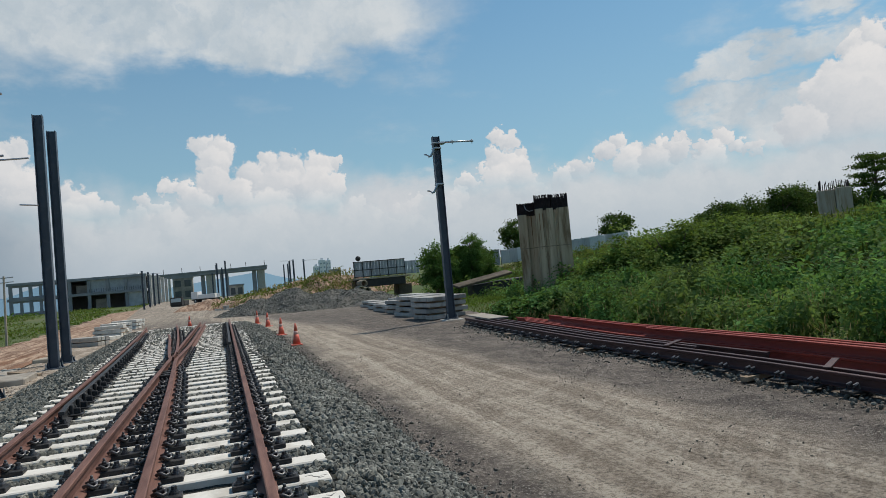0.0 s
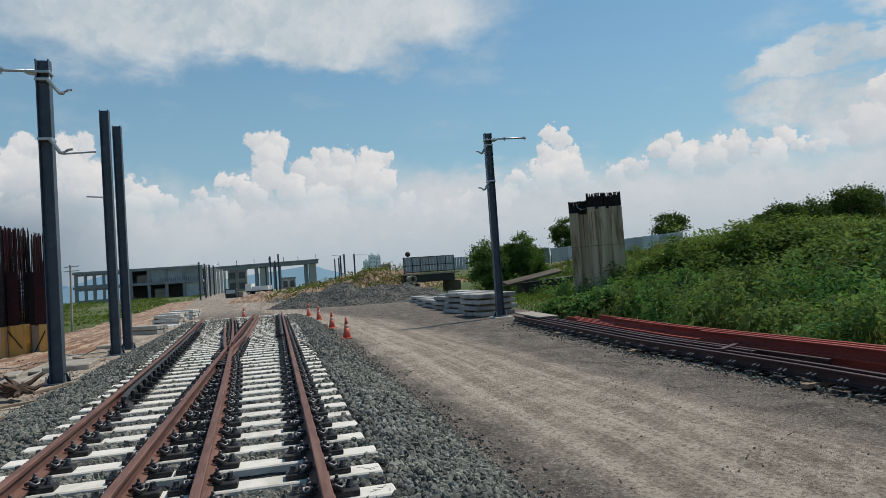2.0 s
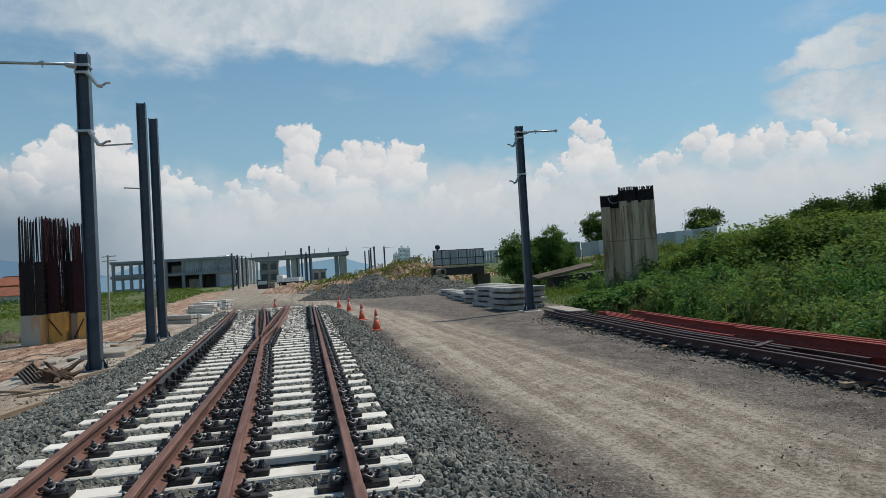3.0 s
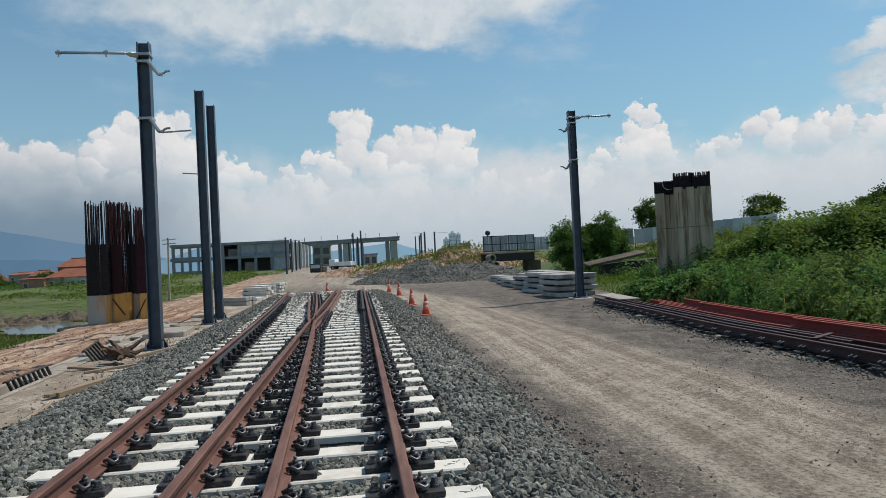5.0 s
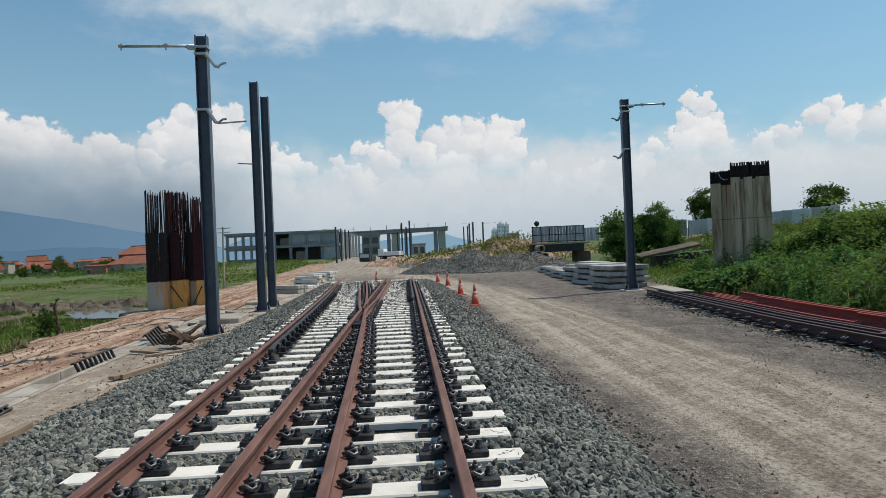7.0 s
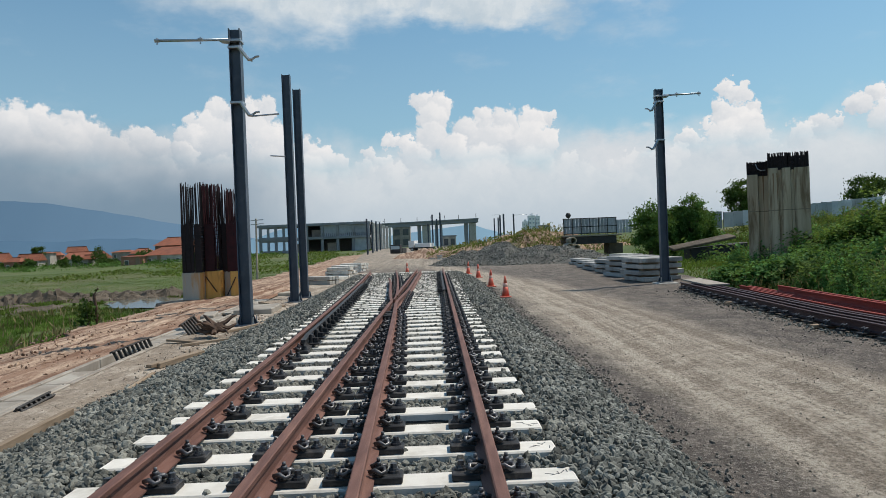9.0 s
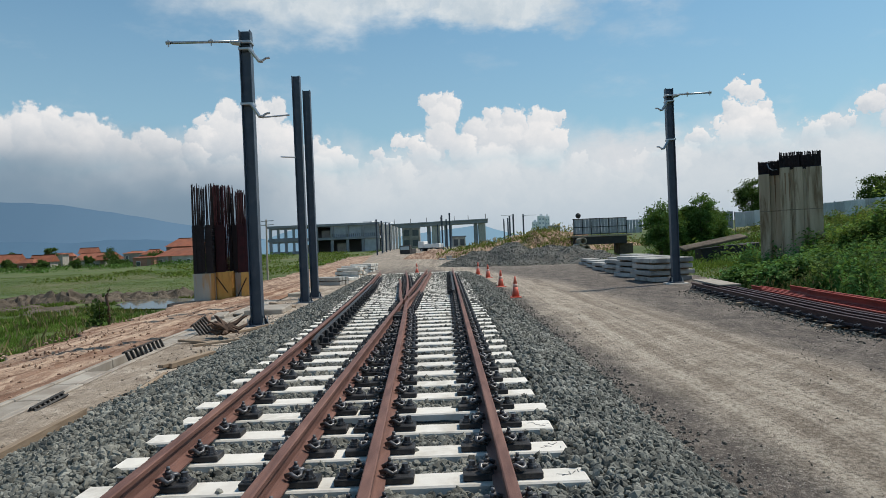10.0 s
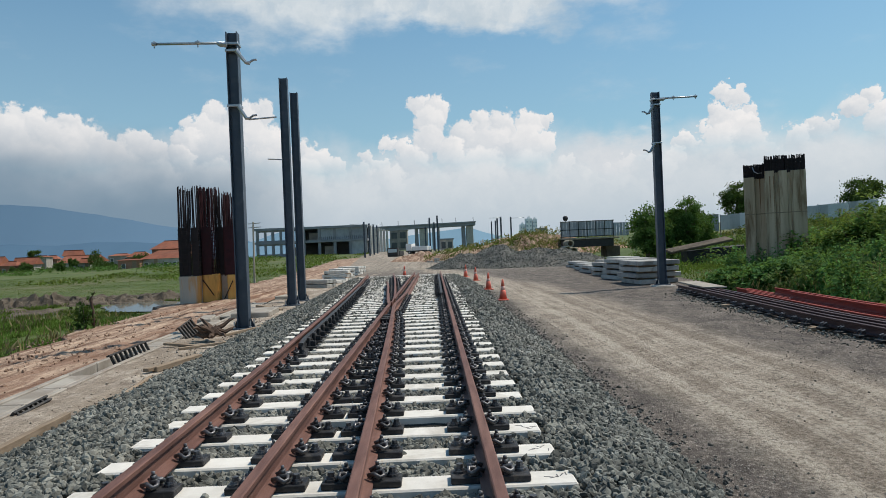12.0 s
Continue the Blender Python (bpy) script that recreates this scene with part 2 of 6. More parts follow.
M = {
    "stone": material("ballast_stone", (0.080, 0.084, 0.073), (0.245, 0.246, 0.216), 2.0, 0.9, 0.5, 60, island=0.52, stain=(0.27, 0.25, 0.20), amount=0.3, stain_scale=0.5),
    "single": material("single_ballast_stone", (0.080, 0.084, 0.073), (0.245, 0.246, 0.216), 2.0, 0.9, 0.5, 60, vary=0.6),
    # near-black, so the shade in the gaps between stones is in its colour
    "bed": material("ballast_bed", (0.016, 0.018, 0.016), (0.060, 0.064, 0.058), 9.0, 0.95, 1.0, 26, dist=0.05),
    "sleeper": material("sleeper_concrete", (0.61, 0.585, 0.525), (0.77, 0.745, 0.685), 5.0, 0.85, 0.15, 90, vary=0.06, stain=(0.42, 0.39, 0.33), amount=0.55, stain_scale=2.2),
    "rail": material("rusty_rail", (0.105, 0.050, 0.040), (0.215, 0.112, 0.088), 4.0, 0.72, 0.2, 120, metal=0.25, stretch=(4, 0.5, 4), stain=(0.27, 0.145, 0.108), amount=0.5, stain_scale=1.5),
    "iron": material("black_cast_iron", (0.016, 0.018, 0.022), (0.045, 0.045, 0.047), 12.0, 0.6, 0.2, 120, metal=0.3, vary=0.2, stain=(0.16, 0.14, 0.12), amount=0.3, stain_scale=14),
    "plastic": material("dusty_black_plastic", (0.020, 0.020, 0.021), (0.060, 0.057, 0.053), 4.0, 0.7, 0.2, 40, vary=0.3, stain=(0.20, 0.17, 0.135), amount=0.35, stain_scale=5.0),
    "clip": material("painted_clip", (0.035, 0.035, 0.040), (0.17, 0.17, 0.175), 30.0, 0.45, 0.1, 160, metal=0.6, vary=0.3),
    "mast": material("blue_grey_steel", (0.050, 0.068, 0.092), (0.080, 0.105, 0.140), 1.2, 0.5, 0.08, 60, metal=0.2, stain=(0.13, 0.15, 0.18), amount=0.35, stain_scale=2.5),
    "galv": material("galvanised_steel", (0.33, 0.36, 0.39), (0.50, 0.53, 0.55), 4.0, 0.4, 0.08, 90, metal=0.7),
    "road": material("hard_dirt", (0.150, 0.128, 0.100), (0.300, 0.262, 0.208), 0.35, 0.95, 0.6, 18, stain=(0.105, 0.094, 0.078), amount=0.8, stain_scale=0.22, dist=0.03, stretch=(1, 0.35, 1)),
    "field": material("field_earth", (0.050, 0.082, 0.018), (0.108, 0.140, 0.036), 0.08, 0.95, 0.8, 3.0, stain=(0.20, 0.165, 0.10), amount=0.45, stain_scale=0.035, dist=0.1),
    "mud": material("dark_mud", (0.046, 0.037, 0.027), (0.165, 0.130, 0.094), 0.8, 0.9, 1.0, 5.0, dist=0.15),
    "concrete": material("old_concrete", (0.31, 0.275, 0.22), (0.47, 0.425, 0.345), 1.6, 0.88, 0.25, 40, vary=0.10, stain=(0.24, 0.17, 0.095), amount=0.75, stain_scale=2.2, stretch=(1, 1, 0.12)),
    "piercon": material("streaked_pier_concrete", (0.300, 0.240, 0.158), (0.60, 0.505, 0.365), 2.6, 0.88, 0.25, 30, vary=0.07, stain=(0.15, 0.092, 0.045), amount=0.85, stain_scale=2.9, stretch=(1, 1, 0.09), detail=8.0),
    "joint": material("joint_concrete", (0.17, 0.135, 0.09), (0.27, 0.225, 0.16), 3.0, 0.9, 0.3, 30),
    "ruststreak": material("rust_streak", (0.15, 0.085, 0.045), (0.27, 0.165, 0.09), 4.0, 0.9, 0.2, 40, stretch=(1, 1, 0.15)),
    "pale": material("pale_concrete", (0.40, 0.385, 0.35), (0.56, 0.545, 0.50), 1.6, 0.85, 0.25, 50, vary=0.16, stain=(0.25, 0.225, 0.19), amount=0.65, stain_scale=1.6),
    "slab": material("grey_slab_concrete", (0.29, 0.285, 0.27), (0.46, 0.455, 0.43), 1.4, 0.88, 0.3, 40, vary=0.22, stain=(0.17, 0.155, 0.135), amount=0.7, stain_scale=1.3),
    "drainc": material("dusty_concrete", (0.26, 0.225, 0.185), (0.43, 0.395, 0.34), 1.6, 0.85, 0.25, 40, vary=0.12, stain=(0.24, 0.20, 0.16), amount=0.7, stain_scale=1.5),
    "rebar": material("dark_rebar", (0.009, 0.007, 0.009), (0.024, 0.015, 0.016), 3.0, 0.8, 0.1, 80, metal=0.0, vary=0.3),
    "redrebar": material("rusty_red_rebar", (0.018, 0.003, 0.006), (0.050, 0.007, 0.011), 3.0, 0.8, 0.1, 80, metal=0.0, vary=0.3),
    "rustcon": material("rust_stained_concrete", (0.36, 0.34, 0.31), (0.50, 0.46, 0.38), 1.6, 0.85, 0.2, 40, stain=(0.52, 0.25, 0.055), amount=0.9, stain_scale=1.7, stretch=(1, 1, 0.18)),
    "formwork": material("ochre_shuttering", (0.56, 0.27, 0.055), (0.74, 0.44, 0.13), 1.4, 0.7, 0.2, 30, stain=(0.20, 0.08, 0.03), amount=0.8, stain_scale=1.6, stretch=(1, 1, 0.2)),
    "cone": material("orange_plastic", (0.62, 0.095, 0.060), (0.74, 0.16, 0.10), 5.0, 0.5, 0.05, 60, vary=0.08, stain=(0.40, 0.16, 0.10), amount=0.4, stain_scale=5),
    "coneband": material("pale_pink_band", (0.66, 0.36, 0.30), (0.74, 0.46, 0.40), 8.0, 0.5, 0.05, 60),
    "band": material("white_band", (0.72, 0.70, 0.68), (0.82, 0.80, 0.78), 8.0, 0.5, 0.05, 60),
    "redrail": material("red_oxide_rail", (0.20, 0.028, 0.020), (0.34, 0.052, 0.034), 2.0, 0.7, 0.2, 60, metal=0.15, stain=(0.15, 0.045, 0.035), amount=0.5, stain_scale=0.8, stretch=(3, 0.4, 3)),
    "darkrail": material("dark_brown_rail", (0.038, 0.019, 0.021), (0.092, 0.046, 0.044), 2.0, 0.55, 0.2, 60, metal=0.3, stretch=(3, 0.4, 3)),
    "timber": material("weathered_timber", (0.20, 0.14, 0.09), (0.40, 0.31, 0.22), 2.0, 0.85, 0.4, 30, vary=0.25, stretch=(6, 1, 6)),
    "bark": material("bark", (0.07, 0.055, 0.040), (0.16, 0.13, 0.10), 4.0, 0.9, 0.7, 30),
    "root": material("dead_root_wood", (0.035, 0.020, 0.014), (0.150, 0.095, 0.065), 5.0, 0.9, 0.6, 40),
    "sheetmetal": material("corrugated_sheet", (0.47, 0.50, 0.51), (0.64, 0.66, 0.66), 0.6, 0.6, 0.1, 30, metal=0.1, vary=0.25),
    "fence": material("grey_fence_panel", (0.26, 0.29, 0.32), (0.38, 0.41, 0.44), 0.8, 0.6, 0.1, 30, vary=0.2),
    "black": material("dark_steel", (0.020, 0.020, 0.022), (0.045, 0.043, 0.042), 2.0, 0.7, 0.1, 40),
    "station": material("raw_concrete_frame", (0.20, 0.215, 0.235), (0.30, 0.315, 0.335), 0.25, 0.9, 0.1, 4),
    # shade inside the rooms is put into this dark colour, panes included
    "room_shade": material("room_shade_plaster", (0.07, 0.075, 0.08), (0.13, 0.135, 0.14), 0.4, 0.9, 0.1, 5),
    "glass": material("window_glass", (0.30, 0.38, 0.43), (0.38, 0.46, 0.50), 0.5, 0.12, 0.02, 4, spec=0.8),
    "tile": material("clay_roof_tile", (0.17, 0.058, 0.034), (0.32, 0.112, 0.060), 0.7, 0.85, 0.3, 7, vary=0.25, stain=(0.20, 0.09, 0.06), amount=0.5, stain_scale=0.4),
    "wallw": material("painted_plaster", (0.26, 0.235, 0.21), (0.50, 0.46, 0.41), 0.6, 0.9, 0.1, 6, vary=0.25),
    "brickw": material("bare_brick_wall", (0.26, 0.13, 0.085), (0.36, 0.20, 0.14), 0.8, 0.9, 0.1, 9, vary=0.2),
    "tower": material("white_tower_render", (0.80, 0.81, 0.82), (0.88, 0.88, 0.88), 0.05, 0.9, 0.05, 1),
    # three far hills: the blue haze is put into their base colour
    "nearhill": material("haze_painted_dark_hill", (0.090, 0.165, 0.245), (0.105, 0.18, 0.26), 0.001, 1.0, 0.0, 0.01, spec=0.0),
    "hill": material("haze_painted_far_hill", (0.135, 0.225, 0.320), (0.145, 0.235, 0.330), 0.001, 1.0, 0.0, 0.01, spec=0.0),
    "farhill": material("haze_painted_pale_hill", (0.19, 0.31, 0.40), (0.21, 0.33, 0.42), 0.001, 1.0, 0.0, 0.01, spec=0.0),
    "gravel": material("grey_gravel", (0.075, 0.074, 0.066), (0.165, 0.158, 0.140), 1.2, 0.95, 1.0, 12, stain=(0.20, 0.175, 0.14), amount=0.5, stain_scale=0.5, dist=0.06),
    "leaf_weed": leaf_material("weed_leaves", (0.060, 0.165, 0.042), (0.150, 0.310, 0.092), (0.165, 0.225, 0.068)),
    "leaf_grass": leaf_material("grass_blades", (0.075, 0.135, 0.022), (0.155, 0.225, 0.050), (0.150, 0.155, 0.052)),
    "leaf_scrub": leaf_material("scrub_leaves", (0.070, 0.118, 0.028), (0.165, 0.205, 0.054), (0.225, 0.215, 0.075)),
    "leaf_shrub": leaf_material("shrub_leaves", (0.075, 0.140, 0.028), (0.190, 0.285, 0.066), (0.165, 0.230, 0.055)),
    "leaf_mid": leaf_material("shrub_tree_leaves", (0.052, 0.120, 0.030), (0.125, 0.230, 0.062), (0.080, 0.150, 0.034), 0.36),
    "leaf_tree": leaf_material("tree_leaves", (0.036, 0.076, 0.019), (0.085, 0.145, 0.038), (0.056, 0.105, 0.025), 0.28),
    "leaf_bright": leaf_material("bright_grass_blades", (0.115, 0.200, 0.036), (0.235, 0.345, 0.085), (0.21, 0.25, 0.085)),
    "leaf_dry": leaf_material("dry_stalks", (0.25, 0.20, 0.10), (0.36, 0.29, 0.16), (0.30, 0.24, 0.12)),
}
def road_material():
    """Beaten earth: a pale, worn middle with wheel marks along and across it, dark gritty sides."""
    m = bpy.data.materials.new("haul_road")
    m.use_nodes = True
    n = Nodes(m.node_tree)
    co = n.add("ShaderNodeTexCoord").outputs["Object"]
    xyz = n.add("ShaderNodeSeparateXYZ", {0: co})
    x, y = xyz.outputs[0], xyz.outputs[1]
    wob = n.math("MULTIPLY", n.math("SUBTRACT", n.noise(n.vec("MULTIPLY", co, (1, 0.3, 1)), 0.55, 5.0, 0.6), 0.5), 1.9)
    u = n.math("ADD", n.math("ADD", x, n.math("MULTIPLY", n.math("MAXIMUM", n.math("SUBTRACT", y, 28.0), 0.0), 0.13)), wob)
    mid = n.math("MAXIMUM", n.math("MULTIPLY", n.ramp(u, 2.3, 3.2), n.ramp(u, 6.5, 4.9)), n.ramp(y, 45.0, 75.0, 0.0, 0.8))
    swerve = n.vec("ADD", co, n.vec("SCALE", n.vec("SUBTRACT", n.noise(n.vec("MULTIPLY", co, (0.3, 0.05, 1)), 1.0, 2.0, 0.5, True), (0.5, 0.5, 0.5)), scale=1.1))
    lanes = n.noise(n.vec("MULTIPLY", swerve, (2.6, 0.035, 1)), 1.0, 3.0, 0.6)      # the lanes that wheels keep to
    tread = n.noise(n.vec("MULTIPLY", swerve, (11.0, 0.16, 1)), 1.0, 4.0, 0.65)     # single tyre lines
    turned = n.add("ShaderNodeVectorRotate", {"Vector": swerve, "Angle": radians(52)}).outputs[0]
    scrape = n.noise(n.vec("MULTIPLY", turned, (7.0, 0.55, 1)), 1.0, 6.0, 0.7)        # scrapes where machines turn across
    patch = n.noise(co, 0.5, 6.0, 0.7)
    wash = n.noise(n.vec("MULTIPLY", co, (1.0, 0.6, 1)), 1.9, 8.0, 0.72, dist=0.6)
    grit = n.noise(co, 19.0, 8.0, 0.85)
    cell = n.add("ShaderNodeTexVoronoi", {"Vector": co, "Scale": 26.0, "Randomness": 1.0})
    chip = n.ramp(cell.outputs["Distance"], 0.30, 0.14)
    tone = n.add("ShaderNodeSeparateColor", {0: cell.outputs["Color"]}).outputs[0]
    worn = n.math("ADD", n.math("MULTIPLY", lanes, 0.28), n.math("ADD", n.math("MULTIPLY", tread, 0.22), n.math("ADD", n.math("MULTIPLY", wash, 0.28), n.math("MULTIPLY", scrape, 0.22))))
    pale = n.mix(n.ramp(worn, 0.43, 0.57), (0.238, 0.195, 0.152), (0.452, 0.394, 0.318))
    pale = n.mix(n.ramp(patch, 0.57, 0.66, 0.0, 0.55), pale, (0.46, 0.41, 0.345))
    dark = n.mix(n.ramp(wash, 0.38, 0.64), (0.082, 0.071, 0.063), (0.190, 0.162, 0.140))
    col = n.mix(mid, dark, pale)
    col = n.mix(n.math("MULTIPLY", n.ramp(grit, 0.53, 0.40), 0.75), col, (0.075, 0.064, 0.053))
    col = n.mix(n.math("MULTIPLY", n.ramp(grit, 0.53, 0.62), 0.6), col, (0.47, 0.42, 0.36))
    # chips of stone trodden into it, thick on the sides and thin in the middle
    few = n.math("MULTIPLY", n.math("MULTIPLY", chip, n.ramp(n.noise(co, 1.4, 5.0, 0.7), 0.42, 0.60)), n.fmix(mid, 0.95, 0.5))
    col = n.mix(few, col, n.mix(tone, (0.10, 0.097, 0.088), (0.40, 0.375, 0.335)))
    h = n.math("ADD", n.math("ADD", n.math("MULTIPLY", grit, 0.50), n.math("MULTIPLY", few, 0.25)), n.math("MULTIPLY", n.math("ADD", tread, wash), 0.40))
    b = n.add("ShaderNodeBump", {"Strength": 1.0, "Distance": 0.05, "Height": h})
    p = n.add("ShaderNodeBsdfPrincipled", {"Base Color": col, "Roughness": 0.95, "Specular IOR Level": 0.2, "Normal": b.outputs[0]})
    n.tree.links.new(p.outputs[0], n.add("ShaderNodeOutputMaterial").inputs[0])
    return m


M["haul"] = road_material()


def earth_material(name, dark, light, accent, along, ruts):
    """Loose earth: wheel marks drawn out along y, crumbs of many sizes, darker brown runs."""
    m = bpy.data.materials.new(name)
    m.use_nodes = True
    n = Nodes(m.node_tree)
    co = n.add("ShaderNodeTexCoord").outputs["Object"]
    bent = n.vec("ADD", co, n.vec("SCALE", n.vec("SUBTRACT", n.noise(co, 0.5, 3.0, 0.55, True), (0.5, 0.5, 0.5)), scale=0.9))
    rut = n.noise(n.vec("MULTIPLY", bent, (1.0, along, 1.0)), 2.4, 7.0, 0.7)
    lump = n.noise(co, 3.5, 8.0, 0.72)
    crumb = n.noise(co, 17.0, 6.0, 0.75)
    f = n.math("ADD", n.math("MULTIPLY", rut, ruts), n.math("ADD", n.math("MULTIPLY", lump, 0.8 - ruts), n.math("MULTIPLY", crumb, 0.2)))
    col = n.mix(n.ramp(f, 0.40, 0.60), dark, light)
    col = n.mix(n.math("MULTIPLY", n.ramp(n.noise(n.vec("MULTIPLY", bent, (1.0, along * 0.7, 1.0)), 1.1, 6.0, 0.65), 0.50, 0.60), 0.7), col, accent)
    col = n.mix(n.math("MULTIPLY", n.ramp(crumb, 0.46, 0.34), 0.6), col, (dark[0] * 0.5, dark[1] * 0.5, dark[2] * 0.5))
    h = n.math("ADD", n.math("MULTIPLY", n.math("ADD", rut, lump), 0.7), n.math("MULTIPLY", crumb, 0.35))
    b = n.add("ShaderNodeBump", {"Strength": 1.0, "Distance": 0.055, "Height": h})
    p = n.add("ShaderNodeBsdfPrincipled", {"Base Color": col, "Roughness": 0.95, "Specular IOR Level": 0.2, "Normal": b.outputs[0]})
    n.tree.links.new(p.outputs[0], n.add("ShaderNodeOutputMaterial").inputs[0])
    return m


M["dirt"] = earth_material("churned_tan_dirt", (0.165, 0.094, 0.062), (0.535, 0.395, 0.288), (0.215, 0.115, 0.073), 0.06, 0.66)
M["strip"] = earth_material("trodden_dusty_path", (0.190, 0.150, 0.115), (0.50, 0.43, 0.35), (0.255, 0.205, 0.155), 0.30, 0.42)
_w = bpy.data.materials.new("pond_water")
_w.use_nodes = True
_n = Nodes(_w.node_tree)
_b = _n.add("ShaderNodeBump", {"Strength": 0.08, "Height": _n.noise(_n.add("ShaderNodeTexCoord").outputs["Object"], 3.0)})
_p = _n.add("ShaderNodeBsdfPrincipled", {"Base Color": (0.16, 0.17, 0.14, 1), "Roughness": 0.08, "Normal": _b.outputs[0]})
_n.tree.links.new(_p.outputs[0], _n.add("ShaderNodeOutputMaterial").inputs[0])
M["water"] = _w


# ---- mesh helpers ----
def finish(name, bm, mat, smooth=False):
    me = bpy.data.meshes.new(name)
    bm.normal_update()
    bm.to_mesh(me)
    bm.free()
    me.materials.append(mat)
    if smooth:
        me.polygons.foreach_set("use_smooth", [True] * len(me.polygons))
    return me


def part(name, bm, mat, parent=None, label="", smooth=False):
    """One mesh object out of a bmesh (or a mesh), under its thing or part."""
    me = finish(name, bm, mat, smooth) if isinstance(bm, bmesh.types.BMesh) else bm
    ob = new(name, me)
    ob.parent = parent
    return tagged(ob, label)


def thing(name, m, label, category, group="", kind=""):
    ob = new(name)
    ob.matrix_basis = m
    return tagged(ob, label, category, group, kind)


def solid(name, bm, mat, label, category, group="", kind="", smooth=False):
    return tagged(part(name, bm, mat, None, label, smooth), label, category, group, kind)


def box(bm, x0, x1, y0, y1, z0, z1, bevel=0.0, m=None):
    made = bmesh.ops.create_cube(bm, size=1.0, matrix=Matrix.LocRotScale(((x0 + x1) / 2, (y0 + y1) / 2, (z0 + z1) / 2), None, (x1 - x0, y1 - y0, z1 - z0)))
    vs = made["verts"]
    if bevel:
        es = list({e for v in vs for e in v.link_edges})
        vs = list({v for f in bmesh.ops.bevel(bm, geom=es, offset=bevel, segments=1, affect="EDGES")["faces"] for v in f.verts} | {v for v in vs if v.is_valid})
    if m is not None:
        bmesh.ops.transform(bm, matrix=m, verts=vs)
    return bm


def B():
    return bmesh.new()


def bar(bm, a, b, r, r2=None, n=8):
    """A round bar between two points."""
    a, b = Vector(a), Vector(b)
    q = (b - a).to_track_quat("Z", "Y").to_matrix().to_4x4()
    bmesh.ops.create_cone(bm, cap_ends=True, segments=n, radius1=r, radius2=r if r2 is None else r2, depth=(b - a).length,
                          matrix=Matrix.Translation((a + b) / 2) @ q)
    return bm


def tube(bm, pts, r, n=6):
    """A bent round bar through points, as one skin; r: one radius or one for each point."""
    rings = []
    for i, p in enumerate(pts):
        t = (Vector(pts[min(i + 1, len(pts) - 1)]) - Vector(pts[max(i - 1, 0)])).normalized()
        u = t.orthogonal().normalized() if abs(t.z) > 0.9 else t.cross(Vector((0, 0, 1))).normalized()
        v = t.cross(u)
        k = r[i] if isinstance(r, (list, tuple)) else r
        rings.append([bm.verts.new(Vector(p) + (u * math.cos(2 * math.pi * j / n) + v * math.sin(2 * math.pi * j / n)) * k) for j in range(n)])
    for a, b in zip(rings, rings[1:]):
        for j in range(n):
            bm.faces.new((a[j], a[(j + 1) % n], b[(j + 1) % n], b[j]))
    bm.faces.new(rings[0][::-1])
    bm.faces.new(rings[-1])
    return bm


def sweep(points, profile, close=True):
    """A profile (across, up) carried along points; its sides stay level."""
    bm = bmesh.new()
    rings = []
    for i, p in enumerate(points):
        a, b = Vector(points[max(i - 1, 0)]), Vector(points[min(i + 1, len(points) - 1)])
        t = (b - a).normalized()
        side = Vector((t.y, -t.x, 0)).normalized()
        rings.append([bm.verts.new(Vector(p) + side * u + Vector((0, 0, v))) for u, v in profile])
    k = len(profile)
    for r, s in zip(rings, rings[1:]):
        for i in range(k if close else k - 1):
            bm.faces.new((r[i], r[(i + 1) % k], s[(i + 1) % k], s[i]))
    if close:
        bm.faces.new(rings[0])
        bm.faces.new(rings[-1][::-1])
    bmesh.ops.recalc_face_normals(bm, faces=bm.faces)
    return bm


def raw_mesh(name, verts, faces, mat, smooth=False):
    """A mesh from arrays (all faces with the same number of corners)."""
    me = bpy.data.meshes.new(name)
    verts, faces = np.asarray(verts, np.float32), np.asarray(faces, np.int32)
    k = faces.shape[1]
    me.vertices.add(len(verts))
    me.vertices.foreach_set("co", verts.ravel())
    me.loops.add(faces.size)
    me.loops.foreach_set("vertex_index", faces.ravel())
    me.polygons.add(len(faces))
    me.polygons.foreach_set("loop_start", np.arange(len(faces), dtype=np.int32) * k)
    me.polygons.foreach_set("use_smooth", np.full(len(faces), smooth))
    me.update(calc_edges=True)
    me.validate()
    me.materials.append(mat)
    return me


def grid_mesh(name, xs, ys, height, mat):
    X, Y = np.meshgrid(np.asarray(xs, float), np.asarray(ys, float))
    Z = height(X, Y)
    nx = len(xs)
    i = (np.arange(len(ys) - 1)[:, None] * nx + np.arange(nx - 1)[None]).ravel()
    return raw_mesh(name, np.stack([X, Y, Z], -1).reshape(-1, 3), np.stack([i, i + 1, i + nx + 1, i + nx], 1), mat, True)


def ease(a, b, x):
    t = np.clip((np.asarray(x, float) - a) / (b - a), 0, 1)
    return t * t * (3 - 2 * t)


def lumps(X, Y, size, seed=0, octaves=3):
    """Smooth hills and hollows from -1 to 1, by sums of turned waves."""
    r = np.random.RandomState(seed)
    Z, amp = 0.0, 1.0
    for o in range(octaves):
        for _ in range(5):
            a, ph = r.uniform(0, 2 * np.pi), r.uniform(0, 2 * np.pi)
            k = 2 * np.pi / size * 2 ** o * r.uniform(0.6, 1.5)
            Z = Z + amp * np.sin(k * (X * np.cos(a) + Y * np.sin(a)) + ph) / 5 * 1.6
        amp *= 0.5
    return Z


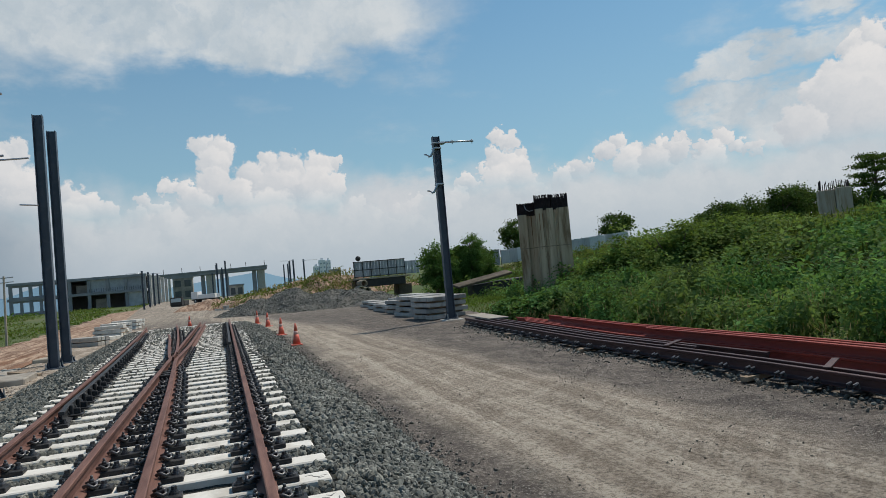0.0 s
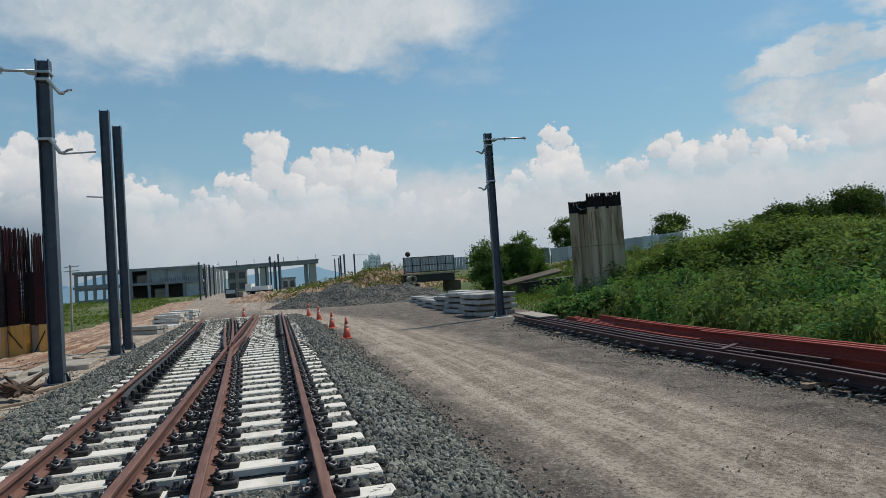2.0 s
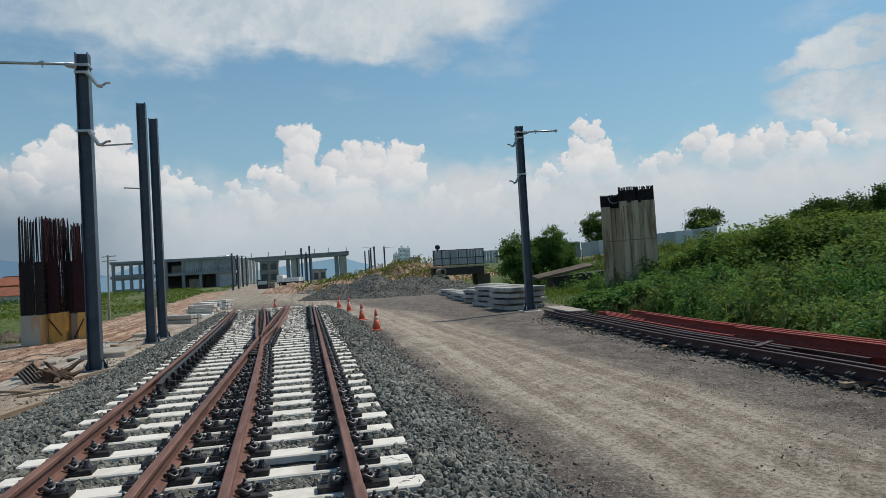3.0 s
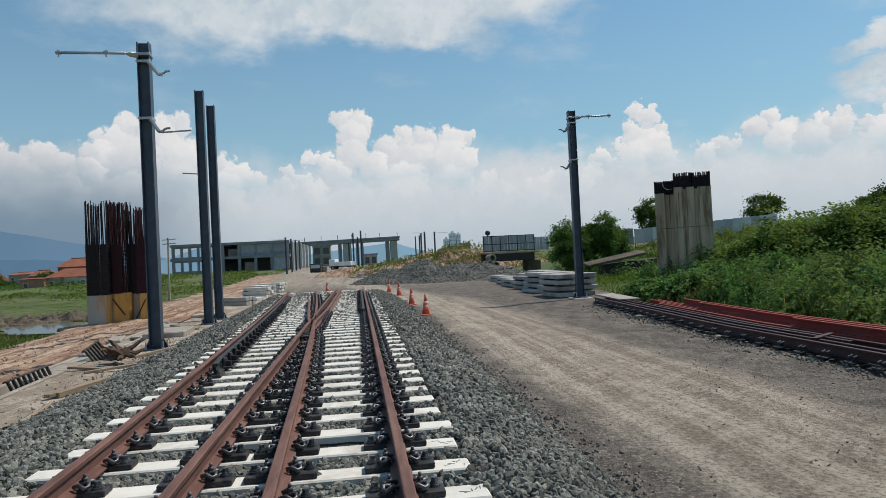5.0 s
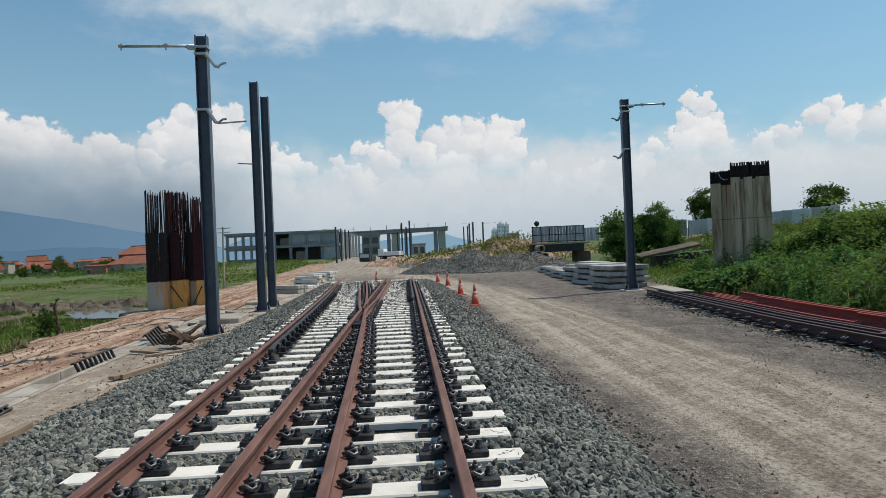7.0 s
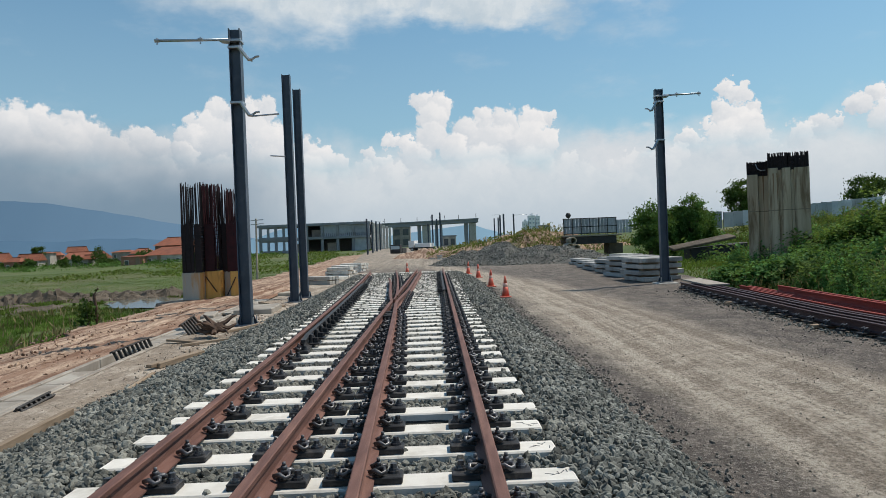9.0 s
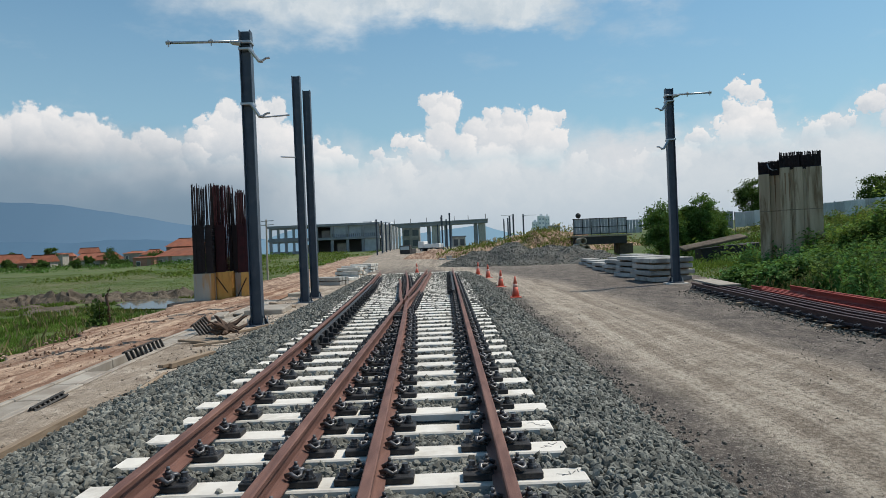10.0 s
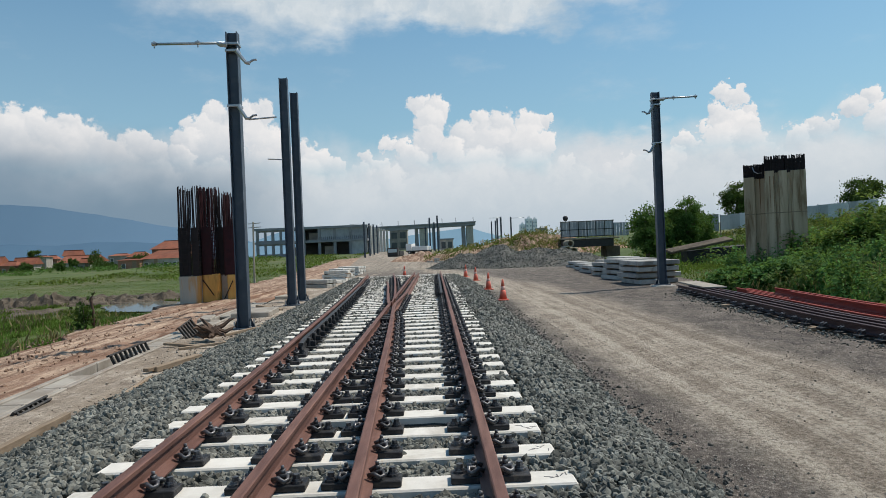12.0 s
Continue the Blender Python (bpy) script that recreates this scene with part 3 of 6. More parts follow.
def turns(rs, n):
    """n random turning matrices."""
    q = rs.normal(size=(n, 4))
    q /= np.linalg.norm(q, axis=1)[:, None]
    w, x, y, z = q.T
    return np.stack([1 - 2 * (y * y + z * z), 2 * (x * y - z * w), 2 * (x * z + y * w), 2 * (x * y + z * w), 1 - 2 * (x * x + z * z), 2 * (y * z - x * w),
                     2 * (x * z - y * w), 2 * (y * z + x * w), 1 - 2 * (x * x + y * y)], 1).reshape(n, 3, 3)


def stones_mesh(name, P, size, mat, seed=0, plain=False):
    """Broken stones at the points P: each a crushed, turned lump."""
    rs = np.random.RandomState(seed)
    g = (1 + 5 ** 0.5) / 2
    V = np.array([(-1, g, 0), (1, g, 0), (-1, -g, 0), (1, -g, 0), (0, -1, g), (0, 1, g), (0, -1, -g), (0, 1, -g), (g, 0, -1), (g, 0, 1), (-g, 0, -1), (-g, 0, 1)]) / 1.9
    F = np.array([(0, 11, 5), (0, 5, 1), (0, 1, 7), (0, 7, 10), (0, 10, 11), (1, 5, 9), (5, 11, 4), (11, 10, 2), 
             (10, 7, 6), (7, 1, 8),
                  (3, 9, 4), (3, 4, 2), (3, 2, 6), (3, 6, 8), (3, 8, 9), (4, 9, 5), (2, 4, 11), (6, 2, 10), 
             (8, 6, 7), (9, 8, 1)])
    if plain:       # small far stones: eight faces
        V = np.array([(1, 0, 0), (-1, 0, 0), (0, 1, 0), (0, -1, 0), (0, 0, 1), (0, 0, -1)]) * 1.05
        F = np.array([(0, 2, 4), (2, 1, 4), (1, 3, 4), (3, 0, 4), (2, 0, 5), (1, 2, 5), (3, 1, 5), (0, 3, 5)])
    n, k = len(P), len(V)
    v = V[None] * (1 + rs.uniform(-0.30, 0.22, (n, k, 1)))
    v = v * np.stack([rs.uniform(0.85, 1.35, n), rs.uniform(0.65, 1.05, n), rs.uniform(0.45, 0.85, n)], 1)[:, None]
    v = np.einsum("nij,nkj->nki", turns(rs, n), v) * (np.asarray(size) * rs.uniform(0.6, 1.35, n))[:, None, None] + P[:, None]
    f = F[None] + (np.arange(n) * k)[:, None, None]
    return raw_mesh(name, v.reshape(-1, 3), f.reshape(-1, 3), mat)


def leaves_mesh(name, P, size, mat, seed=0, slim=0.45, upright=0.0, face=None):
    """Folded leaves at the points P, turned at random; upright draws them towards standing."""
    rs = np.random.RandomState(seed)
    n = len(P)
    L = np.array([(0, 0, 0), (slim, 0.5, 0.1), (0, 1.0, 0), (-slim, 0.5, 0.1)])
    R = turns(rs, n)
    if upright:
        ax = rs.normal(size=(n, 3)) * (1 - upright)
        ax[:, 2] = 1.0
        ax /= np.linalg.norm(ax, axis=1)[:, None]
        sd = np.cross(ax, rs.normal(size=(n, 3)))
        sd /= np.linalg.norm(sd, axis=1)[:, None]
        R = np.stack([sd, ax, np.cross(sd, ax)], 2)
    if face is not None:        # leaves that lie roughly along the skin of their dome
        nz = face + rs.normal(size=(n, 3)) * 0.34
        nz /= np.linalg.norm(nz, axis=1)[:, None]
        sd = np.cross(nz, rs.normal(size=(n, 3)))
        sd /= np.linalg.norm(sd, axis=1)[:, None]
        R = np.stack([sd, np.cross(nz, sd), nz], 2)
    v = np.einsum("nij,kj->nki", R, L) * (np.asarray(size) * rs.uniform(0.55, 1.3, n))[:, None, None] + P[:, None]
    i = np.arange(n)[:, None] * 4
    f = np.concatenate([i + np.array([[0, 1, 2]]), i + np.array([[0, 2, 3]])], 1).reshape(-1, 3)
    return raw_mesh(name, v.reshape(-1, 3), f, mat)


# ---- the lie of the land ----
RAIL_TOP, ROAD = 0.20, -0.45
TIE = 4.41 - 0.62 * 20            # the first sleeper; they lie 0.62 m apart
R_MAIN = 0.29                     # the straight track's outer rail
GAUGE = 1.435


def rail_outer(y):
    """The curved track's outer rail: its x at y."""
    return -1.83 - 0.0295 * y - 0.00055 * y * y


def bank_edge(y):
    """Where the weeds begin, along the road."""
    return np.interp(y, [-30, 0, 8, 16, 24, 30, 45, 60, 80, 400], [8.8, 9.2, 9.4, 9.6, 10.5, 11.8, 12.3, 12.4, 11.5, 30.0])


def land(X, Y):
    """Height of the open ground."""
    X, Y = np.asarray(X, float), np.asarray(Y, float)
    base = ROAD - 0.14 + 1.25 * ease(60, 210, Y)
    left = -0.62 * ease(-5.6, -7.2, X) + 0.43 * ease(-13.0, -15.5, X) * (ease(22, 33, Y) - ease(50, 64, Y)) - 0.55 * ease(-12.3, -15.0, X + 0.02 * np.clip(Y, 0, 60))
    left = left * (1 - ease(110, 230, Y)) - 0.9 * ease(-60, -90, X) * ease(100, 200, Y)
    e = bank_edge(Y)
    up = 0.55 * ease(0, 5, X - e) + 1.45 * ease(6.0, 11.5, X - e + 0.8 * lumps(Y, Y, 9, 5)) + 0.65 * ease(11, 24, X - e) + 1.9 * ease(28, 60, X - e)
    up = up * (1 - 0.55 * ease(32, 45, Y) * (1 - ease(18, 30, X - e)))
    rough = (0.05 + 0.16 * ease(12, 18, X)) * lumps(X, Y, 9, 3) * (1 - ease(-5, 0, X) * (1 - ease(8, 12, X)))
    far = 6.0 * ease(300, 2400, np.hypot(X, Y)) * -1
    return base + left + np.where(X > 5, up, 0.0) + rough + far


def ballast(X, Y):
    """Top of the ballast: a crown under the sleepers, shoulders that fall away on both sides, an end beyond the last sleeper."""
    a = rail_outer(Y) - 0.75
    b = R_MAIN + 0.70
    z = np.where(X > b, -0.02 - 0.50 * np.clip((X - b) / 1.22, 0, 9) ** 1.25, np.where(X < a, -0.03 - 0.55 * (a - X) / np.maximum(a + 4.9 + 0.02 * Y, 0.9), np.where((X > a + 0.35) & (X < b - 0.3), -0.04, -0.03)))
    return np.minimum(z, -0.03 - 0.5 * np.clip((Y - 38.2) / 1.6, 0, 9))


def span(lo, hi, near, k=1.12, first=0.8):
    """Grid lines that lie close near the camera and spread outwards."""
    out, x, s = [near], near, first
    while x < hi:
        x += s
        s *= k
        out.append(min(x, hi))
    x, s = near, first
    while x > lo:
        x -= s
        s *= k
        out.append(max(x, lo))
    return sorted(set(out))


xs = sorted(set(span(-2600, 2600, 0.0, 1.045, 0.7)))
ys = sorted(set(span(-2600, 2600, 15.0, 1.045, 0.8)))
solid("ground", grid_mesh("ground", xs, ys, land, M["field"]), None, "rough green and brown open field with bare patches", "ground", kind="structure")

# the haul road: beaten earth, with wheel ruts along it
def road_top(X, Y):
    bend = np.interp(Y, [0, 30, 60, 110], [0, 0, -1.0, -8.0])
    u = X - bend
    ruts = -0.025 * (np.exp(-((u - 4.2) / 0.3) ** 2) + np.exp(-((u - 6.0) / 0.35) ** 2)) + 0.012 * lumps(X * 1.0, Y * 0.35, 1.6, 8)
    return land(X, Y) * 0 + ROAD + 1.25 * ease(60, 210, Y) + ruts + 0.02 * lumps(X, Y, 6, 9)


def road_mesh():
    ys = np.concatenate([np.arange(-12, 30, 0.22), np.arange(30, 70, 0.6), np.arange(70, 232, 3.0)])
    us = np.linspace(0, 1, 46)
    lo = np.interp(ys, [-12, 38, 46, 60, 90, 140, 230], [1.2, 1.2, -3.6, -8, -11, -15, -20])
    hi = np.interp(ys, [-12, 8, 24, 30, 46, 60, 90, 140, 230], [9.3, 9.4, 10.2, 12.0, 13.0, 12.5, 9.0, 4.0, 4.0]) + 0.25 * lumps(ys, ys, 5, 4)
    X = lo[:, None] + (hi - lo)[:, None] * us[None]
    Y = np.repeat(ys[:, None], len(us), 1)
    Z = road_top(X, Y)
    Z[:, -1] -= 0.15
    nx = len(us)
    i = (np.arange(len(ys) - 1)[:, None] * nx + np.arange(nx - 1)[None]).ravel()
    return raw_mesh("road", np.stack([X, Y, Z], -1).reshape(-1, 3), np.stack([i, i + 1, i + nx + 1, i + nx], 1), M["haul"], True)


solid("road", road_mesh(), None, "dusty grey-brown beaten earth haul road with wheel tracks", "dirt road", kind="structure")


def left_strip(name, mat, x0, x1, z0, z1, rough, label, seed, y0=-12, y1=140, n=30, fine=0.25):
    ys = np.concatenate([np.arange(y0, min(26, y1), fine), np.arange(min(26, y1), y1, 0.8)])
    us = np.linspace(0, 1, n)
    X = (x0(ys)[:, None] * (1 - us) + x1(ys)[:, None] * us)
    Y = np.repeat(ys[:, None], n, 1)
    Z = z0 + (z1 - z0) * us[None] + rough * (0.9 * lumps(X * 1.5, Y * 0.08, 1.7, seed) + 0.8 * lumps(X * 2.2, Y * 0.07, 0.9, seed + 5, 2) + 0.6 * lumps(X, Y * 0.5, 1.1, seed + 1) + 0.35 * lumps(X, Y, 0.45, seed + 2, 4) + 0.9 * (0.35 - np.abs(lumps(X * 1.3, Y * 0.06, 0.8, seed + 7, 2)))) * np.sin(np.pi * np.clip(us, 0.03, 0.97))[None] + 1.25 * ease(60, 210, Y)
    Z[:, 0] -= 0.35
    Z[:, -1] -= 0.1
    i = (np.arange(len(ys) - 1)[:, None] * n + np.arange(n - 1)[None]).ravel()
    return solid(name, raw_mesh(name, np.stack([X, Y, Z], -1).reshape(-1, 3), np.stack([i, i + 1, i + n + 1, i + n], 1), mat, True), None, label, "path", kind="structure")


def drain_x(y):
    return np.interp(y, [-12, 4, 10, 13, 21, 40, 75, 140], [-4.9, -5.2, -5.72, -6.0, -6.5, -7.6, -9.0, -13.0])


left_strip("pavement", M["strip"], lambda y: drain_x(y) - 0.10, lambda y: 0 * y - 3.6, ROAD, ROAD - 0.02, 0.012, "pale dusty hard walkway beside the ballast", 21)
left_strip("dirt_track", M["dirt"], lambda y: np.interp(y, [-12, 17, 30, 46, 75, 140], [-10.2, -11.2, -13.0, -14.6, -16.5, -20.0]) + 0.5 * lumps(y, y, 6, 2),
           lambda y: drain_x(y) - 0.5, -0.86, ROAD - 0.06, 0.024, "churned tan dirt track with ruts and lumps", 31, n=64, fine=0.13)

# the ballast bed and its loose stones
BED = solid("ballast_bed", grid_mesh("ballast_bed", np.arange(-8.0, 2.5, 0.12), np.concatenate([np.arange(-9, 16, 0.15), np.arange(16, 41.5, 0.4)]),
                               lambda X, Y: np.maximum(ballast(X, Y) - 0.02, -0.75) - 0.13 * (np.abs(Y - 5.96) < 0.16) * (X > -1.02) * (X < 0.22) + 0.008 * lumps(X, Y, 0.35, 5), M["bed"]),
      None, "ballast bed under the track, coloured dark as shade between stones", "ballast", kind="structure")


def scatter_ballast(name, y0, y1, per_m2, size, seed):
    rs = np.random.RandomState(seed)
    n = int(per_m2 * (y1 - y0) * 7.6)
    y = rs.uniform(y0, y1, n)
    x = rs.uniform(-5.5, 2.35, n)
    z = ballast(x, y)
    on = (np.abs((y - TIE + 0.31) % 0.62 - 0.31) < 0.165) & (x > rail_outer(y) - 0.52) & (x < R_MAIN + 0.57)
    keep = (z > -0.56) & ~((np.abs(y - 5.96) < 0.2) & (x > -1.02) & (x < 0.22)) & ~(on & (rs.uniform(0, 1, n) > 0.02 * ease(14, 24, y) + 0.16 * ease(24, 37, y) + 0.003))
    z = z + 0.035 * on
    P = np.stack([x, y, z + rs.uniform(-0.8, 0.65, n) * size * np.where(on | (np.abs(x + 0.9) < 1.4), 0.5, 1.0)], 1)[keep]
    if y0 == 2.2:       # the nearest stones of the shoulder are single stones
        near = np.where((P[:, 0] > 1.0) & (P[:, 0] < 1.9) & (P[:, 1] > 3.9) & (P[:, 1] < 4.9))[0][:300]
        kinds = [stones_mesh("ballast_stone", np.zeros((1, 3)), np.array([size]), M["single"], 300 + k) for k in range(12)]
        turn = random.Random(5)
        for k in near:
            st = part("ballast_stone", kinds[int(k) % 12], None, BED)
            st.location = P[k]
            st.rotation_euler = (turn.uniform(0, 6), turn.uniform(0, 6), turn.uniform(0, 6))
        P = np.delete(P, near, 0)
    return solid(name, stones_mesh(name, P, np.full(len(P), size), M["stone"], seed, y0 < 2 or y0 > 13), None, "loose grey-green crushed ballast stones", "ballast", kind="stuff")


scatter_ballast("ballast_stones", -8.0, 2.2, 170, 0.048, 9)
scatter_ballast("ballast_stones", 2.2, 7.5, 1050, 0.034, 1)
scatter_ballast("ballast_stones", 7.5, 14.0, 560, 0.041, 2)
scatter_ballast("ballast_stones", 14.0, 40.0, 300, 0.051, 3)

# ---- the turnout ----
PROFILE = [(-0.075, 0.0), (-0.075, 0.012), (-0.018, 0.030), (-0.009, 0.045), (-0.009, 0.125), (-0.034, 0.137), (-0.036, 0.166), (-0.028, 0.172),
           (0.028, 0.172), (0.036, 0.166), (0.034, 0.137), (0.009, 0.125), (0.009, 0.045), (0.018, 0.030), (0.075, 0.012), (0.075, 0.0)]
FOOT = RAIL_TOP - 0.172
FROG = 18.6


def run(fx, y0, y1, step=0.8):
    return [(float(fx(y)), y, FOOT) for y in np.linspace(y0, y1, max(2, int((y1 - y0) / step)))]


rail_inner = lambda y: rail_outer(y) + GAUGE
main_inner = lambda y: R_MAIN - GAUGE + 0 * y
turnout = thing("railway_turnout", pose(0, 0, 0), "rusty brown railway turnout rails on white concrete sleepers", "railway track")
part("rail", sweep(run(rail_outer, -9, 38.5), PROFILE), M["rail"], turnout)
part("rail", sweep(run(lambda y: R_MAIN + 0 * y, -9, 38.5), PROFILE), M["rail"], turnout)
# the closure rails bend into wings past the throat; the vee begins beyond it
part("rail", sweep(run(main_inner, -9, 16.6) + [(rail_inner(y) - d, y, FOOT) for y, d in ((17.3, 0.145), (18.2, 0.165), (20.5, 0.215), (24.0, 0.250), (27.4, 0.300), (28.2, 0.35))], PROFILE), M["rail"], turnout)
part("rail", sweep(run(rail_inner, -9, 15.6) + [(R_MAIN - GAUGE + d, y, FOOT) for y, d in ((16.5, 0.135), (17.6, 0.160), (20.5, 0.235), (25.0, 0.245), (31.0, 0.250), (36.6, 0.260))], PROFILE), M["rail"], turnout)
part("vee_rail", sweep([(x, y, z - 0.004) for x, y, z in run(rail_inner, 18.3, 38.5)], PROFILE), M["rail"], turnout)
part("vee_rail", sweep(run(main_inner, 18.3, 38.5), PROFILE), M["rail"], turnout)
part("crossing_nose", sweep([(R_MAIN - GAUGE + 0.015, 17.2, FOOT - 0.012), (R_MAIN - GAUGE + 0.010, 18.0, FOOT - 0.002), (R_MAIN - GAUGE, 18.5, FOOT + 0.002)], [(-0.016, 0.0), (-0.016, 0.168), (0.016, 0.168), (0.016, 0.0)]), M["rail"], turnout)
for y in (13.65, 14.0, 14.35):      # filler blocks in the throat
    bm = B()
    box(bm, R_MAIN - GAUGE + 0.012, rail_inner(y) - 0.012, y - 0.06, y + 0.06, FOOT + 0.035, FOOT + 0.12, 0.01)
    part("filler_block", bm, M["iron"], turnout)
# check rails take black iron: the shade on them is put into the colour
part("check_rail", sweep([(R_MAIN - 0.17, 19.6, FOOT + 0.02)] + run(lambda y: R_MAIN - 0.13 + 0 * y, 20.4, 33.5) + [(R_MAIN - 0.17, 34.3, FOOT + 0.02)], PROFILE), M["iron"], turnout, "check rail on tall chairs, coloured black as in shade")
part("check_rail", sweep([(rail_outer(10.0) + 0.17, 10.0, FOOT)] + run(lambda y: rail_outer(y) + 0.13, 10.8, 24.4) + [(rail_outer(25.2) + 0.17, 25.2, FOOT)], PROFILE), M["iron"], turnout, "check rail on tall chairs, coloured black as in shade")


def plate_mesh():
    bm = B()
    box(bm, -0.255, 0.255, -0.080, 0.080, 0.0, 0.045, 0.006)
    for s in (-1, 1):
        box(bm, s * 0.098 - 0.022, s * 0.098 + 0.022, -0.075, 0.075, 0.044, 0.066, 0.006)
    return finish("baseplate", bm, M["iron"])


def clip_mesh():
    """A bent spring clip: two loops of round bar that press on the rail's foot, held by one tall bolt."""
    bm = B()
    for s in (-1, 1):
        tube(bm, [(0.0, s * 0.022, 0.062), (0.045, s * 0.020, 0.088), (0.072, s * 0.030, 0.090), (0.078, s * 0.052, 0.074), (0.055, s * 0.070, 0.066), (0.015, s * 0.066, 0.092),
                  (-0.022, s * 0.052, 0.076)], 0.0155, 7)
    bar(bm, (0.034, 0, 0.05), (0.034, 0, 0.100), 0.028, 0.024, 10)
    bar(bm, (0.034, 0, 0.100), (0.034, 0, 0.126), 0.021, n=6)
    bar(bm, (0.034, 0, 0.126), (0.034, 0, 0.150), 0.012, n=7)
    return finish("spring_clip", bm, M["clip"], True)


def bolt_mesh():
    bm = B()
    bar(bm, (0, 0, 0.0), (0, 0, 0.016), 0.042, 0.040, 12)
    bar(bm, (0, 0, 0.016), (0, 0, 0.030), 0.033, 0.029, 12)
    bar(bm, (0, 0, 0.030), (0, 0, 0.058), 0.025, 0.023, 6)
    return finish("bolt", bm, M["clip"])


def guard_chair_mesh():
    """A tall cast chair that carries the check rail."""
    bm = B()
    box(bm, 0.05, 0.34, -0.085, 0.085, 0.046, 0.070, 0.006)
    box(bm, 0.175, 0.225, -0.050, 0.050, 0.060, 0.205, 0.012)
    box(bm, 0.220, 0.310, -0.018, 0.018, 0.060, 0.150, 0.010)
    bar(bm, (0.16, 0, 0.135), (0.27, 0, 0.135), 0.022, n=6)
    return finish("check_rail_chair", bm, M["iron"])


GUARD = guard_chair_mesh()
PLATE, CLIP, BOLT = plate_mesh(), clip_mesh(), bolt_mesh()


def sleeper(y):
    """One long turnout sleeper at y, with a fastening at every rail."""
    x0, x1 = rail_outer(y) - 0.50, R_MAIN + 0.53
    jitter = random.uniform(-0.03, 0.03)
    ob = thing("sleeper", pose(0, y, 0, 0, 0, random.uniform(-0.3, 0.3)), "white concrete sleeper with black rail fastenings", "sleeper", "sleepers under the turnout")
    bm = B()
    box(bm, x0 + jitter, x1 + jitter, -0.13, 0.13, -0.21, 0.0, 0.012)
    part("beam", bm, M["sleeper"], ob)
    if 3.5 < y < 6.0:       # scribbled marks on the end, too faint to read
        for k in range(5):
            bm = B()
            box(bm, -0.028, 0.028, -0.003, 0.003, 0.0005, 0.002)
            mk = part("chalk_mark", bm, M["clip"], ob)
            mk.matrix_basis = Matrix.Translation((R_MAIN + 0.36 + 0.03 * k + jitter, random.uniform(-0.06, 0.06), 0)) @ pose(0, 0, 0, 0, 0, random.uniform(0, 180))
    for lo, hi, x, s in ((10.2, 25.5, rail_outer(y), 0), (20.0, 34.5, R_MAIN, 180)):
        if lo < y < hi:
            g = part("check_rail_chair", GUARD, None, ob)
            g.matrix_basis = Matrix.Translation((x, 0, 0)) @ pose(0, 0, 0, 0, 0, s)
    if y > 34:
        return
    lines = [rail_outer(y), R_MAIN]
    lines += [rail_inner(y), R_MAIN - GAUGE] if abs(y - FROG) > 2.6 else [R_MAIN - GAUGE - 0.1, R_MAIN - GAUGE + 0.18]
    for x in lines:
        p = part("baseplate", PLATE, None, ob)
        p.location = (x, 0, 0.001)
        p.scale = (1.0 if abs(y - FROG) > 4 or x in (lines[0], R_MAIN) else 0.8, 1, 1)
        for s in (-1, 1):
            c = part("spring_clip", CLIP, None, p)
            c.matrix_basis = Matrix.Translation((s * 0.066, 0, 0.0)) @ pose(0, 0, 0, 0, 0, 0 if s > 0 else 180)
            b = part("bolt", BOLT, None, p)
            b.matrix_basis = Matrix.Translation((s * 0.195, random.choice((-0.028, 0.028)), 0.045))


random.seed(11)
for i in range(77):
    sleeper(TIE + 0.62 * i)


def ground_z(x, y):
    return float(land(x, y))


# ---- masts ----
def h_beam(h, w=0.30, d=0.30, t=0.022):
    """An upright H-section: flanges at both sides, the web between them."""
    bm = B()
    o = [(-w / 2, -d / 2), (-w / 2 + t, -d / 2), (-w / 2 + t, -t / 2), (w / 2 - t, -t / 2), (w / 2 - t, -d / 2), (w / 2, -d / 2),
         (w / 2, d / 2), (w / 2 - t, d / 2), (w / 2 - t, t / 2), (-w / 2 + t, t / 2), (-w / 2 + t, d / 2), (-w / 2, d / 2)]
    lo, hi = [bm.verts.new((x, y, 0)) for x, y in o], [bm.verts.new((x, y, h)) for x, y in o]
    for i in range(12):
        bm.faces.new((lo[i], lo[(i + 1) % 12], hi[(i + 1) % 12], hi[i]))
    bm.faces.new(hi)
    bm.faces.new(lo[::-1])
    return bm


def clamp(w=0.34):
    bm = B()
    box(bm, -w / 2, w / 2, -w / 2, w / 2, -0.035, 0.035, 0.01)
    return bm


